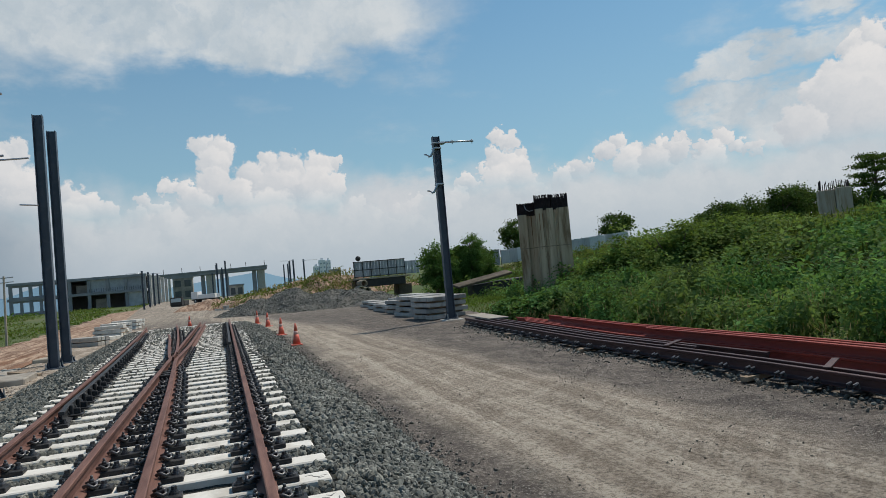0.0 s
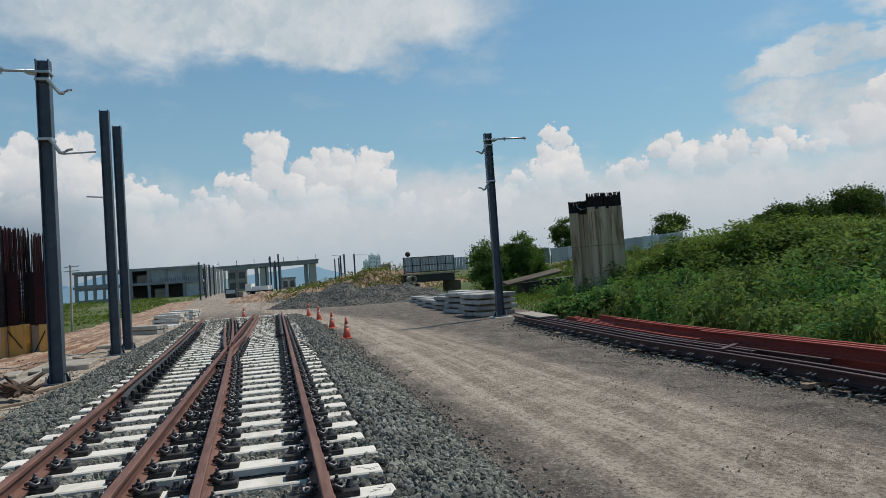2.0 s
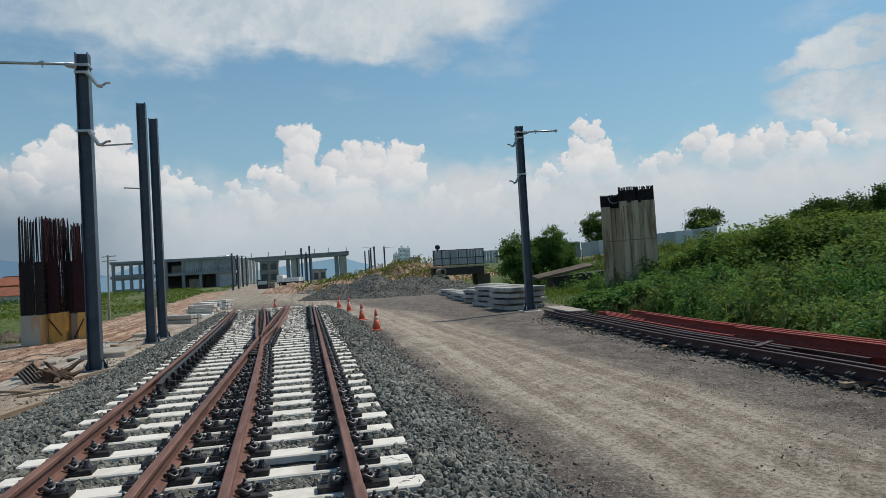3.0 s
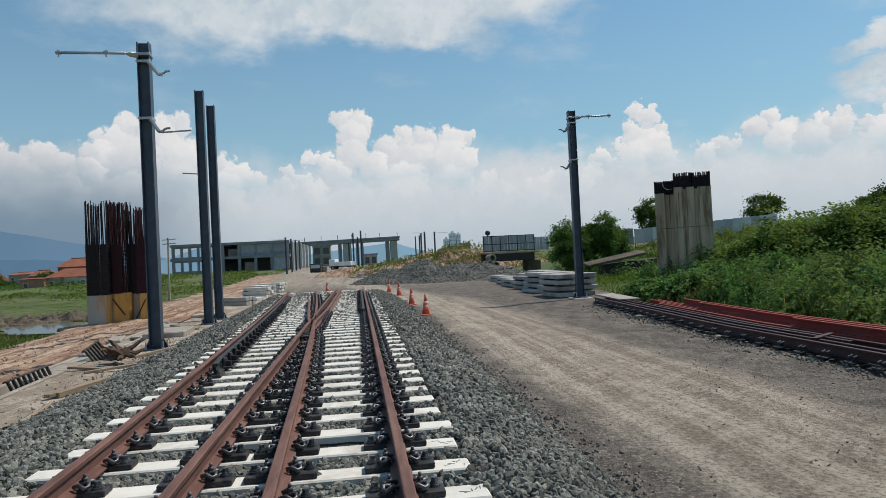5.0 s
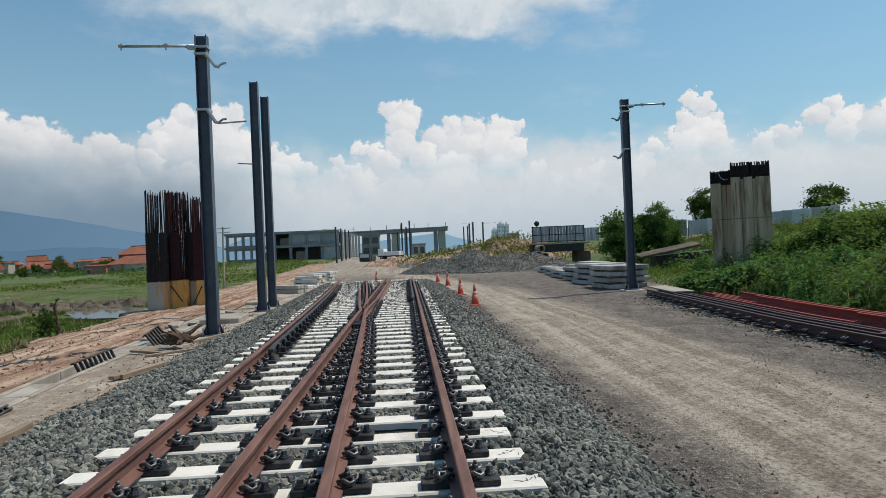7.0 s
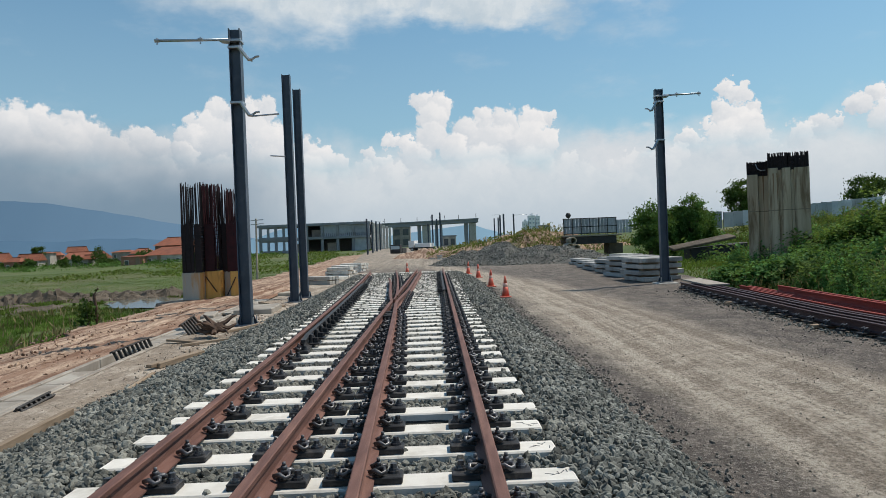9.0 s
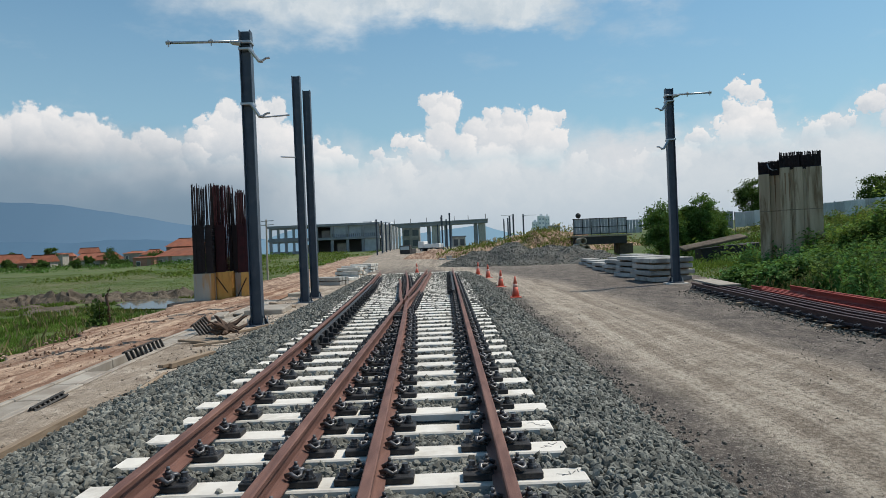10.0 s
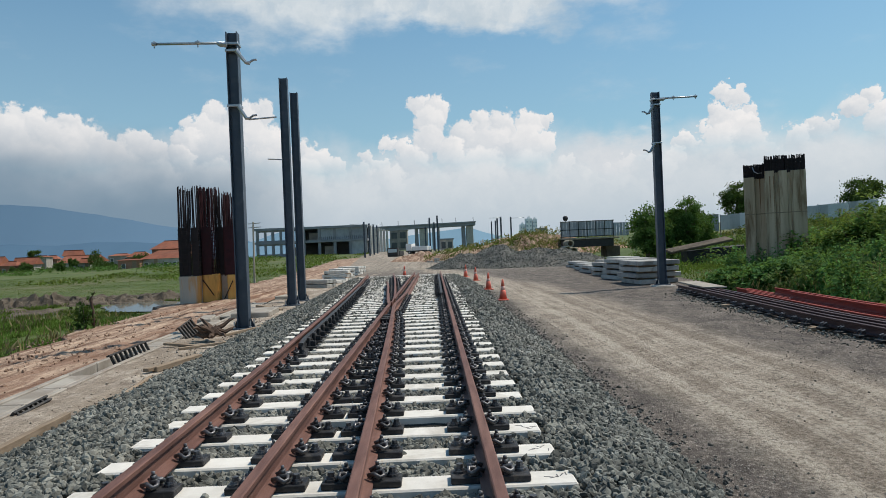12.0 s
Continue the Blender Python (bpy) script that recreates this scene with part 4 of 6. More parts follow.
def catenary_mast(x, y, z, h, side=0, arms=(), turn=0.0, w=0.30, plinth=True, label="blue-grey steel H-section railway mast"):
    ob = thing("railway_mast", pose(x, y, z, 0, 0, turn), label, "mast", "masts along the railway")
    part("column", h_beam(h, w, w), M["mast"], ob)
    bm = B()
    box(bm, -0.27, 0.27, -0.27, 0.27, 0.0, 0.035, 0.008)
    part("base_plate", bm, M["mast"], ob)
    if plinth:
        bm = B()
        box(bm, -0.42, 0.42, -0.42, 0.42, -0.5, -0.002, 0.03)
        part("plinth", bm, M["pale"], ob, "pale concrete plinth")
        for sx in (-1, 1):
            for sy in (-1, 1):
                bm = B()
                bar(bm, (sx * 0.21, sy * 0.21, 0.03), (sx * 0.21, sy * 0.21, 0.22), 0.018, n=6)
                bar(bm, (sx * 0.21, sy * 0.21, 0.04), (sx * 0.21, sy * 0.21, 0.08), 0.035, n=6)
                part("anchor_bolt", bm, M["galv"], ob)
                bm = B()
                bm.faces.new([bm.verts.new(v) for v in ((sx * 0.15, sy * 0.10, 0.035), (sx * 0.26, sy * 0.10, 0.035), (sx * 0.15, sy * 0.10, 0.30))])
                bmesh.ops.solidify(bm, geom=bm.faces[:], thickness=0.02)
                part("gusset", bm, M["mast"], ob)
    for kind, az, s, l in arms:
        if kind == "pipe":      # a straight tube arm with insulator clamps on it
            c = part("arm", bar(B(), (s * 0.14, -0.2, az), (s * l, -0.2, az + 0.02), 0.036, n=10), M["galv"], ob, "galvanised steel tube arm", True)
            bm = clamp(w + 0.06)
            bmesh.ops.translate(bm, vec=(0, 0, az), verts=bm.verts)
            part("clamp", bm, M["galv"], ob)
            bm = B()
            tube(bm, [(s * 0.1, -0.2, az - 0.05), (s * 0.28, -0.2, az - 0.03), (s * 0.36, -0.2, az)], [0.075, 0.065, 0.04], 8)
            part("socket", bm, M["galv"], ob)
            for u in (0.42, 0.97) if l > 1.6 else (0.97,):
                bm = B()
                bar(bm, (s * l * u, -0.2, az + 0.09), (s * l * u, -0.2, az - 0.09), 0.02, n=6)
                bar(bm, (s * l * u - 0.06, -0.2, az + 0.02), (s * l * u + 0.06, -0.2, az + 0.02), 0.05, n=8)
                part("hook", bm, M["galv"], c)
        elif kind == "bracket":     # a stout strut, thrust out and down, with a fork at its end
            bm = clamp(w + 0.05)
            bmesh.ops.translate(bm, vec=(0, 0, az), verts=bm.verts)
            part("clamp", bm, M["galv"], ob)
            bm = B()
            tube(bm, [(s * 0.12, -0.17, az - 0.02), (s * (l - 0.12), -0.2, az - 0.36), (s * (l - 0.02), -0.2, az - 0.37)], 0.05, 6)
            part("strut", bm, M["galv"], ob, "galvanised steel strut")
            bm = B()
            tube(bm, [(s * (l - 0.06), -0.2, az - 0.37), (s * (l + 0.06), -0.2, az - 0.29), (s * (l + 0.16), -0.2, az - 0.28)], 0.03, 6)
            part("fork", bm, M["galv"], ob)
        elif kind == "rod":
            part("rod", bar(B(), (s * (0.42 if l > 1 else 0.1), -0.2, az), (s * l, -0.2, az + 0.04), 0.022, n=8), M["galv"], ob)
    return ob


catenary_mast(-5.17, 18.4, ROAD, 7.92, arms=(("pipe", 7.60, -1, 2.05), ("bracket", 7.42, 1, 0.50), ("bracket", 5.95, 1, 0.45), ("rod", 5.56, 1, 1.12)), turn=2, label="blue-grey steel railway mast with arms beside the ballast")
catenary_mast(-5.45, 26.0, ROAD, 8.60, arms=(("rod", 5.5, -1, 0.66),), turn=2, label="bare blue-grey steel H-section mast beside the ballast")
catenary_mast(-5.50, 28.2, ROAD, 8.55, turn=2, label="bare blue-grey steel H-section mast beside the ballast")
catenary_mast(9.28, 27.9, ROAD + 0.06, 7.88, arms=(("pipe", 7.58, 1, 1.62), ("bracket", 7.36, -1, 0.45), ("bracket", 5.80, -1, 0.45)), turn=-3, label="blue-grey steel railway mast with arms beside concrete stacks")

random.seed(4)
for i in range(4):       # the far row that bends away to the station
    y = 132 + i * 13.5
    x = -13.3 - 0.022 * i - 0.26 * i
    catenary_mast(x, y, ground_z(x, y) - 0.02, 7.6, arms=(("pipe", 7.2, (-1, 1)[i % 2], 2.6),) if i < 2 else (), w=0.32, plinth=False, label="far blue-grey steel railway mast by the station")
for x, y, h, a in ((-0.75, 150, 7.9, ()), (0.95, 150, 8.3, ()), (0.25, 175, 7.6, ()), (18.8, 165, 7.7, (("pipe", 7.4, 1, 3.2),)), (14.9, 150, 7.6, (("pipe", 7.4, -1, 2.6),)),
                   (14.1, 150, 7.2, ()), (16.9, 185, 7.7, ()), (17.1, 200, 7.6, ()), (-1.9, 165, 6.2, ())):
    catenary_mast(x, y, ground_z(x, y), h, arms=a, w=0.34, plinth=False, label="far blue-grey steel railway mast")


# ---- unfinished piers ----
def rod_field(ob, outline, z0, heights, mat, r, seed, mid=None):
    """Upright bars round a rectangle (x0, x1, y0, y1), each an object on one of a few shared meshes."""
    rs = random.Random(seed)
    x0, x1, y0, y1, step = outline
    shapes = []
    for h in heights:
        bm = B()
        lean = rs.uniform(-0.05, 0.05) * min(1.0, h / 2.5)
        tube(bm, [(0, 0, 0), (lean * 0.2, 0, h * 0.5), (lean, lean, h)], r, 5)
        shapes.append(finish("rebar", bm, mat))
    pts = []
    nx, ny = max(2, round((x1 - x0) / step)), max(2, round((y1 - y0) / step))
    for i in range(nx + 1):
        x = x0 + (x1 - x0) * i / nx
        pts += [(x, y0), (x, y1)]
    for j in range(1, ny):
        y = y0 + (y1 - y0) * j / ny
        pts += [(x0, y), (x1, y)]
    for x, y in pts:
        b = part("rebar", rs.choice(shapes), None, ob)
        b.location = (x + rs.uniform(-0.02, 0.02), y + rs.uniform(-0.02, 0.02), z0)
        b.rotation_euler = (0, 0, rs.uniform(0, 6))


def hoops(ob, outline, zs, mat, r):
    x0, x1, y0, y1 = outline[:4]
    bm = B()
    tube(bm, [(x0, y0, 0), (x1, y0, 0), (x1, y1, 0), (x0, y1, 0), (x0, y0, 0)], r, 4)
    me = finish("stirrup", bm, mat)
    for z in zs:
        part("stirrup", me, None, ob).location = (0, 0, z)


def left_pier():
    ob = thing("pier", pose(-12.66, 34.0, -0.92), "unfinished concrete pier with tall dark rusty reinforcing bars", "pier")
    blocks = [((0.0, 1.02, 0.0, 1.9), 1.52, "rustcon"), ((1.02, 1.78, 0.35, 2.3), 1.56, "formwork"), ((1.78, 2.2, 0.95, 2.3), 1.50, "rustcon"), ((2.2, 2.72, 0.55, 2.5), 1.50, "formwork")]
    for i, ((x0, x1, y0, y1), h, mat) in enumerate(blocks):
        bm = B()
        box(bm, x0, x1 - 0.01, y0, y1, -0.4, h, 0.03)
        part("shaft", bm, M[mat], ob, "concrete stained by orange rust" if mat == "rustcon" else "ochre shuttered concrete")
    rs = random.Random(3)
    for (x0, x1, y0, y1), mat, top in (((0.03, 0.98, 0.04, 1.8), "rebar", 4.52), ((1.06, 1.52, 0.4, 2.1), "redrebar", 4.55), ((1.56, 1.98, 0.95, 2.1), "rebar", 4.2), ((2.1, 2.66, 0.6, 2.3), "redrebar", 4.25)):
        rod_field(ob, (x0, x1, y0, y1, 0.105), 1.45, [top + d for d in (0.0, -0.06, -0.12, 0.04, -0.08, -0.16)], M[mat], 0.020, int(x0 * 100))
        hoops(ob, (x0 - 0.02, x1 + 0.02, y0 - 0.02, y1 + 0.02), [1.6 + 0.2 * k for k in range(12)], M[mat], 0.014)
    for x0, x1, y, mat in ((0.03, 0.20, 0.02, "rebar"), (0.24, 0.44, 0.02, "rebar"), (0.47, 0.60, 0.02, "rebar"), (0.66, 0.98, 0.02, "rebar"), (1.06, 1.52, 0.36, "redrebar"),
                           (1.58, 1.70, 0.92, "rebar"), (1.76, 1.98, 0.92, "rebar"), (2.12, 2.64, 0.57, "redrebar")):
        bm = B()        # flat strips added so the cage looks dense and dark with bars
        box(bm, x0, x1, y, y + 0.012, 1.5, 3.92)
        part("mesh_sheet", bm, M[mat], ob, "dark red strip filling in for close-set bars" if mat == "redrebar" else "")
    for a, b in (((1.06, 0.30, 1.3), (1.6, 0.30, 0.5)), ((2.05, 0.5, 0.3), (2.5, 0.5, 1.2))):
        part("brace", bar(B(), a, b, 0.025, n=6), M["rebar"], ob)


left_pier()


def right_pier():
    ob = thing("pier", pose(12.98, 28.35, -0.6, 0, 0, -26), "tall streaked concrete pier with cut dark reinforcing bars", "pier")
    ribs = [(0.0, 0.42, 0.50, 2.0, 4.52), (0.42, 0.84, 0.64, 2.0, 4.56), (0.80, 1.18, 0.00, 2.2, 4.70), (1.18, 1.32, 0.05, 2.2, 4.70), (1.32, 1.64, 0.0, 2.2, 4.68), (1.64, 1.76, 0.06, 2.2, 4.67), (1.76, 2.32, 0.0, 2.2, 4.66)]
    for x0, x1, y0, y1, h in ribs:
        bm = B()
        box(bm, x0, x1 - 0.003, y0, y1, -0.4, h, 0.012)
        part("shaft", bm, M["piercon"], ob)
        for z in (2.95,):      # pour joints round the face
            bm = B()
            box(bm, x0 + 0.004, x1 - 0.008, y0 - 0.006, y0 + 0.02, z, z + 0.035)
            part("pour_joint", bm, M["joint"], ob, "dark pour joint")
    for x, y, z0, w in ((1.00, 0.0, 3.2, 0.05), (1.14, 0.0, 2.6, 0.04), (1.40, 0.035, 2.2, 0.07), (1.83, 0.035, 2.8, 0.07), (0.62, 0.62, 3.0, 0.06)):
        bm = B()                    # rust run down from the bars
        vs = [bm.verts.new((x + sx * w * k, y - 0.004 * q, z)) for q in (1, -2) for sx, z, k in ((-1, 4.48, 0.5), (1, 4.48, 0.45), (1, z0 + 0.7, 0.22), (0.2, z0 - 0.6, 0.1), (-1, z0 + 0.3, 0.16))]
        for j in range(5):
            bm.faces.new((vs[j], vs[(j + 1) % 5], vs[5 + (j + 1) % 5], vs[5 + j]))
        bm.faces.new(vs[4::-1])
        part("rust_run", bm, M["ruststreak"], ob, "brown rust run")
    for (x0, x1, y0, y1), z, top in (((0.03, 0.78, 0.6, 1.9), 4.45, 0.62), ((0.84, 1.52, 0.05, 2.1), 4.60, 0.72), ((1.60, 2.28, 0.05, 2.1), 4.58, 0.70)):
        rod_field(ob, (x0, x1, y0, y1, 0.040), z, [top + d for d in (0.0, -0.02, 0.02, -0.03)], M["rebar"], 0.021, int(x0 * 77))
        hoops(ob, (x0, x1, y0, y1), [z + 0.05 + 0.055 * k for k in range(10)], M["rebar"], 0.027)
    bm = B()
    tube(bm, [(0.35, 0.55, 4.95), (0.42, 0.45, 4.75), (0.55, 0.42, 4.66), (0.72, 0.5, 4.68)], 0.018, 5)
    part("bent_bar", bm, M["galv"], ob)


right_pier()


def far_pier():
    x, y = 44.6, 40.0
    ob = thing("pier", pose(x, y, ground_z(x, y) - 0.4, 0, 0, -42), "grey concrete pier stub in the weeds with short bars", "pier")
    for x0, x1 in ((-1.1, -0.02), (0.02, 1.1)):
        bm = B()
        box(bm, x0, x1, -0.7, 0.9, 0, 3.5 if x0 < 0 else 3.6, 0.04)
        part("shaft", bm, M["concrete"], ob)
    rod_field(ob, (-0.9, 0.95, -0.6, 0.8, 0.26), 3.4, [0.75, 0.6, 0.85], M["rebar"], 0.03, 8)


far_pier()


# ---- cones ----
def traffic_cone(x, y, z, h=0.76, turn=0.0, lean=0.0):
    ob = thing("traffic_cone", pose(x, y, z, lean, 0, turn), "orange plastic traffic cone with a pale band", "traffic cone", "traffic cones along the road")
    bm = B()
    box(bm, -0.19, 0.19, -0.19, 0.19, 0, 0.045, 0.015)
    part("base", bm, M["cone"], ob)
    r = lambda u: 0.145 * (1 - u) + 0.028 * u
    for name, a, b, mat in (("body", 0.045 / h, 0.5, "cone"), ("band", 0.5, 0.66, "coneband"), ("body", 0.66, 1.0, "cone")):
        bm = B()
        bar(bm, (0, 0, a * h), (0, 0, b * h), r(a), r(b), 20)
        part(name, bm, M[mat], ob, "pale reflecting band" if name == "band" else "", True)


for i, (x, y) in enumerate(((2.38, 24.3), (2.36, 30.6), (2.25, 38.0), (1.95, 43.8), (-2.2, 49.5), (-7.5, 73.0))):
    traffic_cone(x, y, float(road_top(np.array(x), np.array(y))) - 0.005 if y < 60 else ground_z(x, y), 0.76 if i != 3 else 0.8, 17 * i, (0, 1, -1, 2, 0, 0)[i])


# ---- stacks of sleepers and slabs ----
def prism(l, w, h):
    bm = B()
    box(bm, -w / 2, w / 2, -l / 2, l / 2, 0, h, 0.018)
    return bm


def stack(x, y, z, layers, wide, turn, label, l=2.5, w=0.28, h=0.23, mat="pale", seed=0, group="stacks of concrete sleepers"):
    rs = random.Random(seed)
    ob = thing("sleeper_stack", pose(x, y, z, 0, 0, turn), label, "sleeper stack", group)
    me = finish("sleeper", prism(l, w - 0.012, h), M[mat])
    lath = finish("batten", prism(w * wide, 0.07, 0.05), M["timber"])
    for k in range(layers):
        n = wide if k < layers - 1 else max(1, wide - rs.choice((0, 0, 1)))
        for i in range(n):
            b = part("sleeper", me, None, ob)
            b.location = ((i - (wide - 1) / 2) * w, rs.uniform(-0.07, 0.07), k * (h + 0.052))
            b.rotation_euler = (0, 0, rs.uniform(-0.012, 0.012))
        if k:
            for u in (-0.8, 0.8):
                s = part("batten", lath, None, ob)
                s.matrix_basis = Matrix.Translation((0, u, k * (h + 0.052) - 0.051)) @ pose(0, 0, 0, 0, 0, 90)
    return ob


def slab_stack(x, y, layers, l, w, turn, seed, h=0.19, gap=0.080):
    """Broad concrete slabs lying one on another, laths between them; each a little askew."""
    rs = random.Random(seed)
    ob = thing("slab_stack", pose(x, y, ROAD - 0.02, 0, 0, turn), "stack of pale grey concrete slabs beside the road", "slab stack", "stacks of concrete slabs")
    me = finish("slab", prism(l, w, h), M["slab"])
    lath = finish("batten", prism(w * 0.9, 0.09, gap - 0.004), M["timber"])
    for k in range(layers):
        z = k * (h + gap) + 0.04
        b = part("slab", me, None, ob)
        b.location = (rs.uniform(-0.09, 0.09), rs.uniform(-0.16, 0.16), z)
        b.rotation_euler = (0, 0, rs.uniform(-0.03, 0.03))
        for u in (-0.33, 0.33):
            part("batten", lath, None, ob).matrix_basis = Matrix.Translation((0, u * l, z - gap + 0.001)) @ pose(0, 0, 0, 0, 0, 90)


for i, (x, y, k, l, w, t) in enumerate(((9.05, 30.3, 4, 2.3, 0.95, 6), (10.15, 30.9, 4, 2.3, 0.95, 3), (9.3, 34.0, 4, 2.6, 0.95, 8), (10.4, 34.4, 4, 2.6, 0.95, 4), (9.55, 38.2, 3, 2.6, 0.9, 6), (10.6, 38.6, 4, 2.6, 0.9, 6),
                                        (9.8, 42.4, 2, 2.8, 0.9, 4), (10.9, 42.8, 3, 2.8, 0.9, 5), (10.3, 47.0, 2, 2.8, 0.9, 4), (11.4, 47.6, 2, 2.8, 0.9, 3), (10.8, 52.0, 2, 2.8, 0.9, 2), (11.3, 56.5, 1, 2.8, 0.9, 2))):
    slab_stack(x, y, k, l, w, t, 70 + i)
for i, (x, y, k, w, t, l) in enumerate(((-6.6, 38.5, 2, 3, 62, 1.9), (-6.7, 43.5, 1, 4, 48, 1.9), (-6.6, 46.5, 3, 3, 70, 1.8), (-7.0, 51.5, 3, 4, 40, 2.0), (-7.0, 57.0, 3, 3, 66, 2.0), (-7.4, 62.0, 2, 4, 50, 2.1), (-7.9, 68.0, 2, 3, 60, 2.0))):
    stack(x, y, ROAD - 0.02, k, w, t, "pile of pale concrete sleepers laid crosswise beside the ballast", l=l, h=0.20, mat="sleeper" if i not in (0, 5) else "pale", seed=i + 50, group="piles of concrete sleepers by the path")


# ---- rails laid out along the road ----
def lay_x(y):
    return np.interp(y, [-8, 4, 9, 14, 24.5], [6.9, 7.35, 7.65, 7.75, 8.75])


def rail_line(name, off, y0, y1, z, mat, parent, tilt=0.0):
    return part(name, sweep([(float(lay_x(y)) + off, y, z) for y in np.linspace(y0, y1, 26)], PROFILE), M[mat], parent)


panel = thing("switch_rails", pose(0, 0, 0), "dark brown switch rails on black chairs laid beside the road", "rails")
for off, y0, y1, z in ((0.0, -6, 24.6, ROAD + 0.09), (0.28, 2.5, 24.2, ROAD + 0.08), (0.50, 10.5, 23.8, ROAD + 0.09), (0.72, 9.0, 23.6, ROAD + 0.08)):
    rail_line("rail", off, y0, y1, z, "darkrail", panel)
chair = B()
box(chair, -0.22, 0.16, -0.10, 0.10, 0.0, 0.035, 0.006)
CHAIR = finish("chair_plate", chair, M["iron"])
rib = B()
tube(rib, [(-0.17, 0, 0.03), (-0.14, 0, 0.10), (-0.09, 0, 0.12), (-0.06, 0, 0.05)], 0.022, 6)
RIB = finish("lug", rib, M["clip"])
random.seed(8)
y = -5.8
while y < 24.4:
    c = part("chair_plate", CHAIR, None, panel)
    c.matrix_basis = Matrix.Translation((float(lay_x(y)), y, ROAD + 0.05)) @ pose(0, 0, 0, random.uniform(-3, 3), random.uniform(-4, 4), random.uniform(-4, 4))
    for v in (-0.05, 0.05):
        g = part("lug", RIB, None, c)
        g.location = (0, v, 0)
    y += 0.62
for y in (-3.0, 3.2, 8.4, 13.6, 18.8):
    bm = B()
    box(bm, -0.35, 1.7, -0.06, 0.06, 0.0, 0.07, 0.006)
    p = part("packing_timber", bm, M["timber"], panel)
    p.matrix_basis = Matrix.Translation((float(lay_x(y)), y, ROAD)) @ pose(0, 0, 0, 0, 0, 8)
for y, off in ((4.6, 0.0), (7.2, 0.1), (11.0, 0.15)):      # loose straps across the rails
    bm = B()
    box(bm, 0.0, 0.85, -0.05, 0.05, 0.0, 0.02, 0.004)
    p = part("strap", bm, M["darkrail"], panel)
    p.matrix_basis = Matrix.Translation((float(lay_x(y)) + off, y, ROAD + 0.262)) @ pose(0, 0, 0, 0, 0, 35)

stackr = thing("rail_stack", pose(0, 0, 0), "long stack of red-oxide steel rails beside the weeds", "rails")
for off, z, y0, y1 in ((1.02, 0.07, -6, 20.5), (1.19, 0.07, -6, 21.0), (1.36, 0.07, -6, 22.4), (1.53, 0.07, -6, 22.0), (1.10, 0.245, -6, 13.0), (1.28, 0.245, -6, 18.0), (1.46, 0.245, -6, 19.5)):
    rail_line("rail", off, y0, y1, ROAD + z, "redrail", stackr)
for y in (0.5, 5.5, 10.5, 15.5):
    bm = B()
    box(bm, 0.9, 1.68, -0.05, 0.05, 0, 0.068, 0.006)
    part("packing_timber", bm, M["timber"], stackr).matrix_basis = Matrix.Translation((float(lay_x(y)), y, ROAD))
bm = B()
box(bm, -0.36, 0.36, -1.7, 1.7, 0.0, 0.05, 0.006)
slab_end = solid("timber_board", bm, M["drainc"], "pale cut boards lying at the end of the rails", "board")
slab_end.matrix_basis = Matrix.Translation((9.30, 23.9, ROAD + 0.262)) @ pose(0, 0, 0, 0, 0, -6)


# ---- gravel heap and the far rise ----
HEAPS = []


def heap(name, cx, cy, rx, ry, h, mat, label, seed, peak=1.0, turn=0.0):
    u = np.linspace(-1.25, 1.25, 70)
    c, s = math.cos(radians(turn)), math.sin(radians(turn))

    def top(X, Y):
        a, b = ((X - cx) * c + (Y - cy) * s) / rx, ((Y - cy) * c - (X - cx) * s) / ry
        d = np.sqrt(a * a + b * b) + 0.16 * lumps(a, b, 1.1, seed)
        return ROAD + 1.25 * ease(60, 210, Y) + h * np.clip(1.08 - d, -0.15, 1) ** 1.0 * (1 + 0.12 * lumps(a, b, 0.6, seed + 1)) - 0.02
    HEAPS.append((top, cx, cy, rx, ry))
    R = max(rx, ry)
    return solid(name, grid_mesh(name, cx + u * R, cy + u * R, top, mat), None, label, "heap")


heap("gravel_mound", 5.4, 63.0, 5.4, 5.0, 1.95, M["gravel"], "heap of grey crushed gravel beside the bend", 3, turn=0)
heap("gravel_mound", 9.4, 61.0, 6.2, 4.5, 1.75, M["gravel"], "low heap of grey gravel below the weeds", 9)
heap("earth_mound", 10.6, 74.0, 4.2, 5.0, 2.9, M["dirt"], "overgrown brown earth heap beside the bridge", 12)
heap("earth_mound", 14.0, 92.0, 14.0, 8.0, 3.2, M["dirt"], "long brown rise behind the gravel mounds", 19)
heap("earth_mound", -1.5, 98.0, 4.5, 4.0, 1.3, M["dirt"], "low heap of brown earth near the works yard", 15)
rs = np.random.RandomState(77)


def on_heap(k, n, seed):
    """n points on the k-th heap's surface."""
    top, cx, cy, rx, ry = HEAPS[k]
    rs = np.random.RandomState(seed)
    a, d = rs.uniform(0, 2 * np.pi, n), 1.1 * np.sqrt(rs.uniform(0, 1, n))
    x, y = cx + rx * d * np.cos(a), cy + ry * d * np.sin(a)
    return np.stack([x, y, top(x, y)], 1)


solid("gravel_stones", stones_mesh("gravel_stones", np.concatenate([on_heap(0, 9000, 1), on_heap(1, 7500, 2)]), 0.07, M["stone"], 4, True), None, "loose grey stones on the gravel mounds", "gravel", kind="stuff")
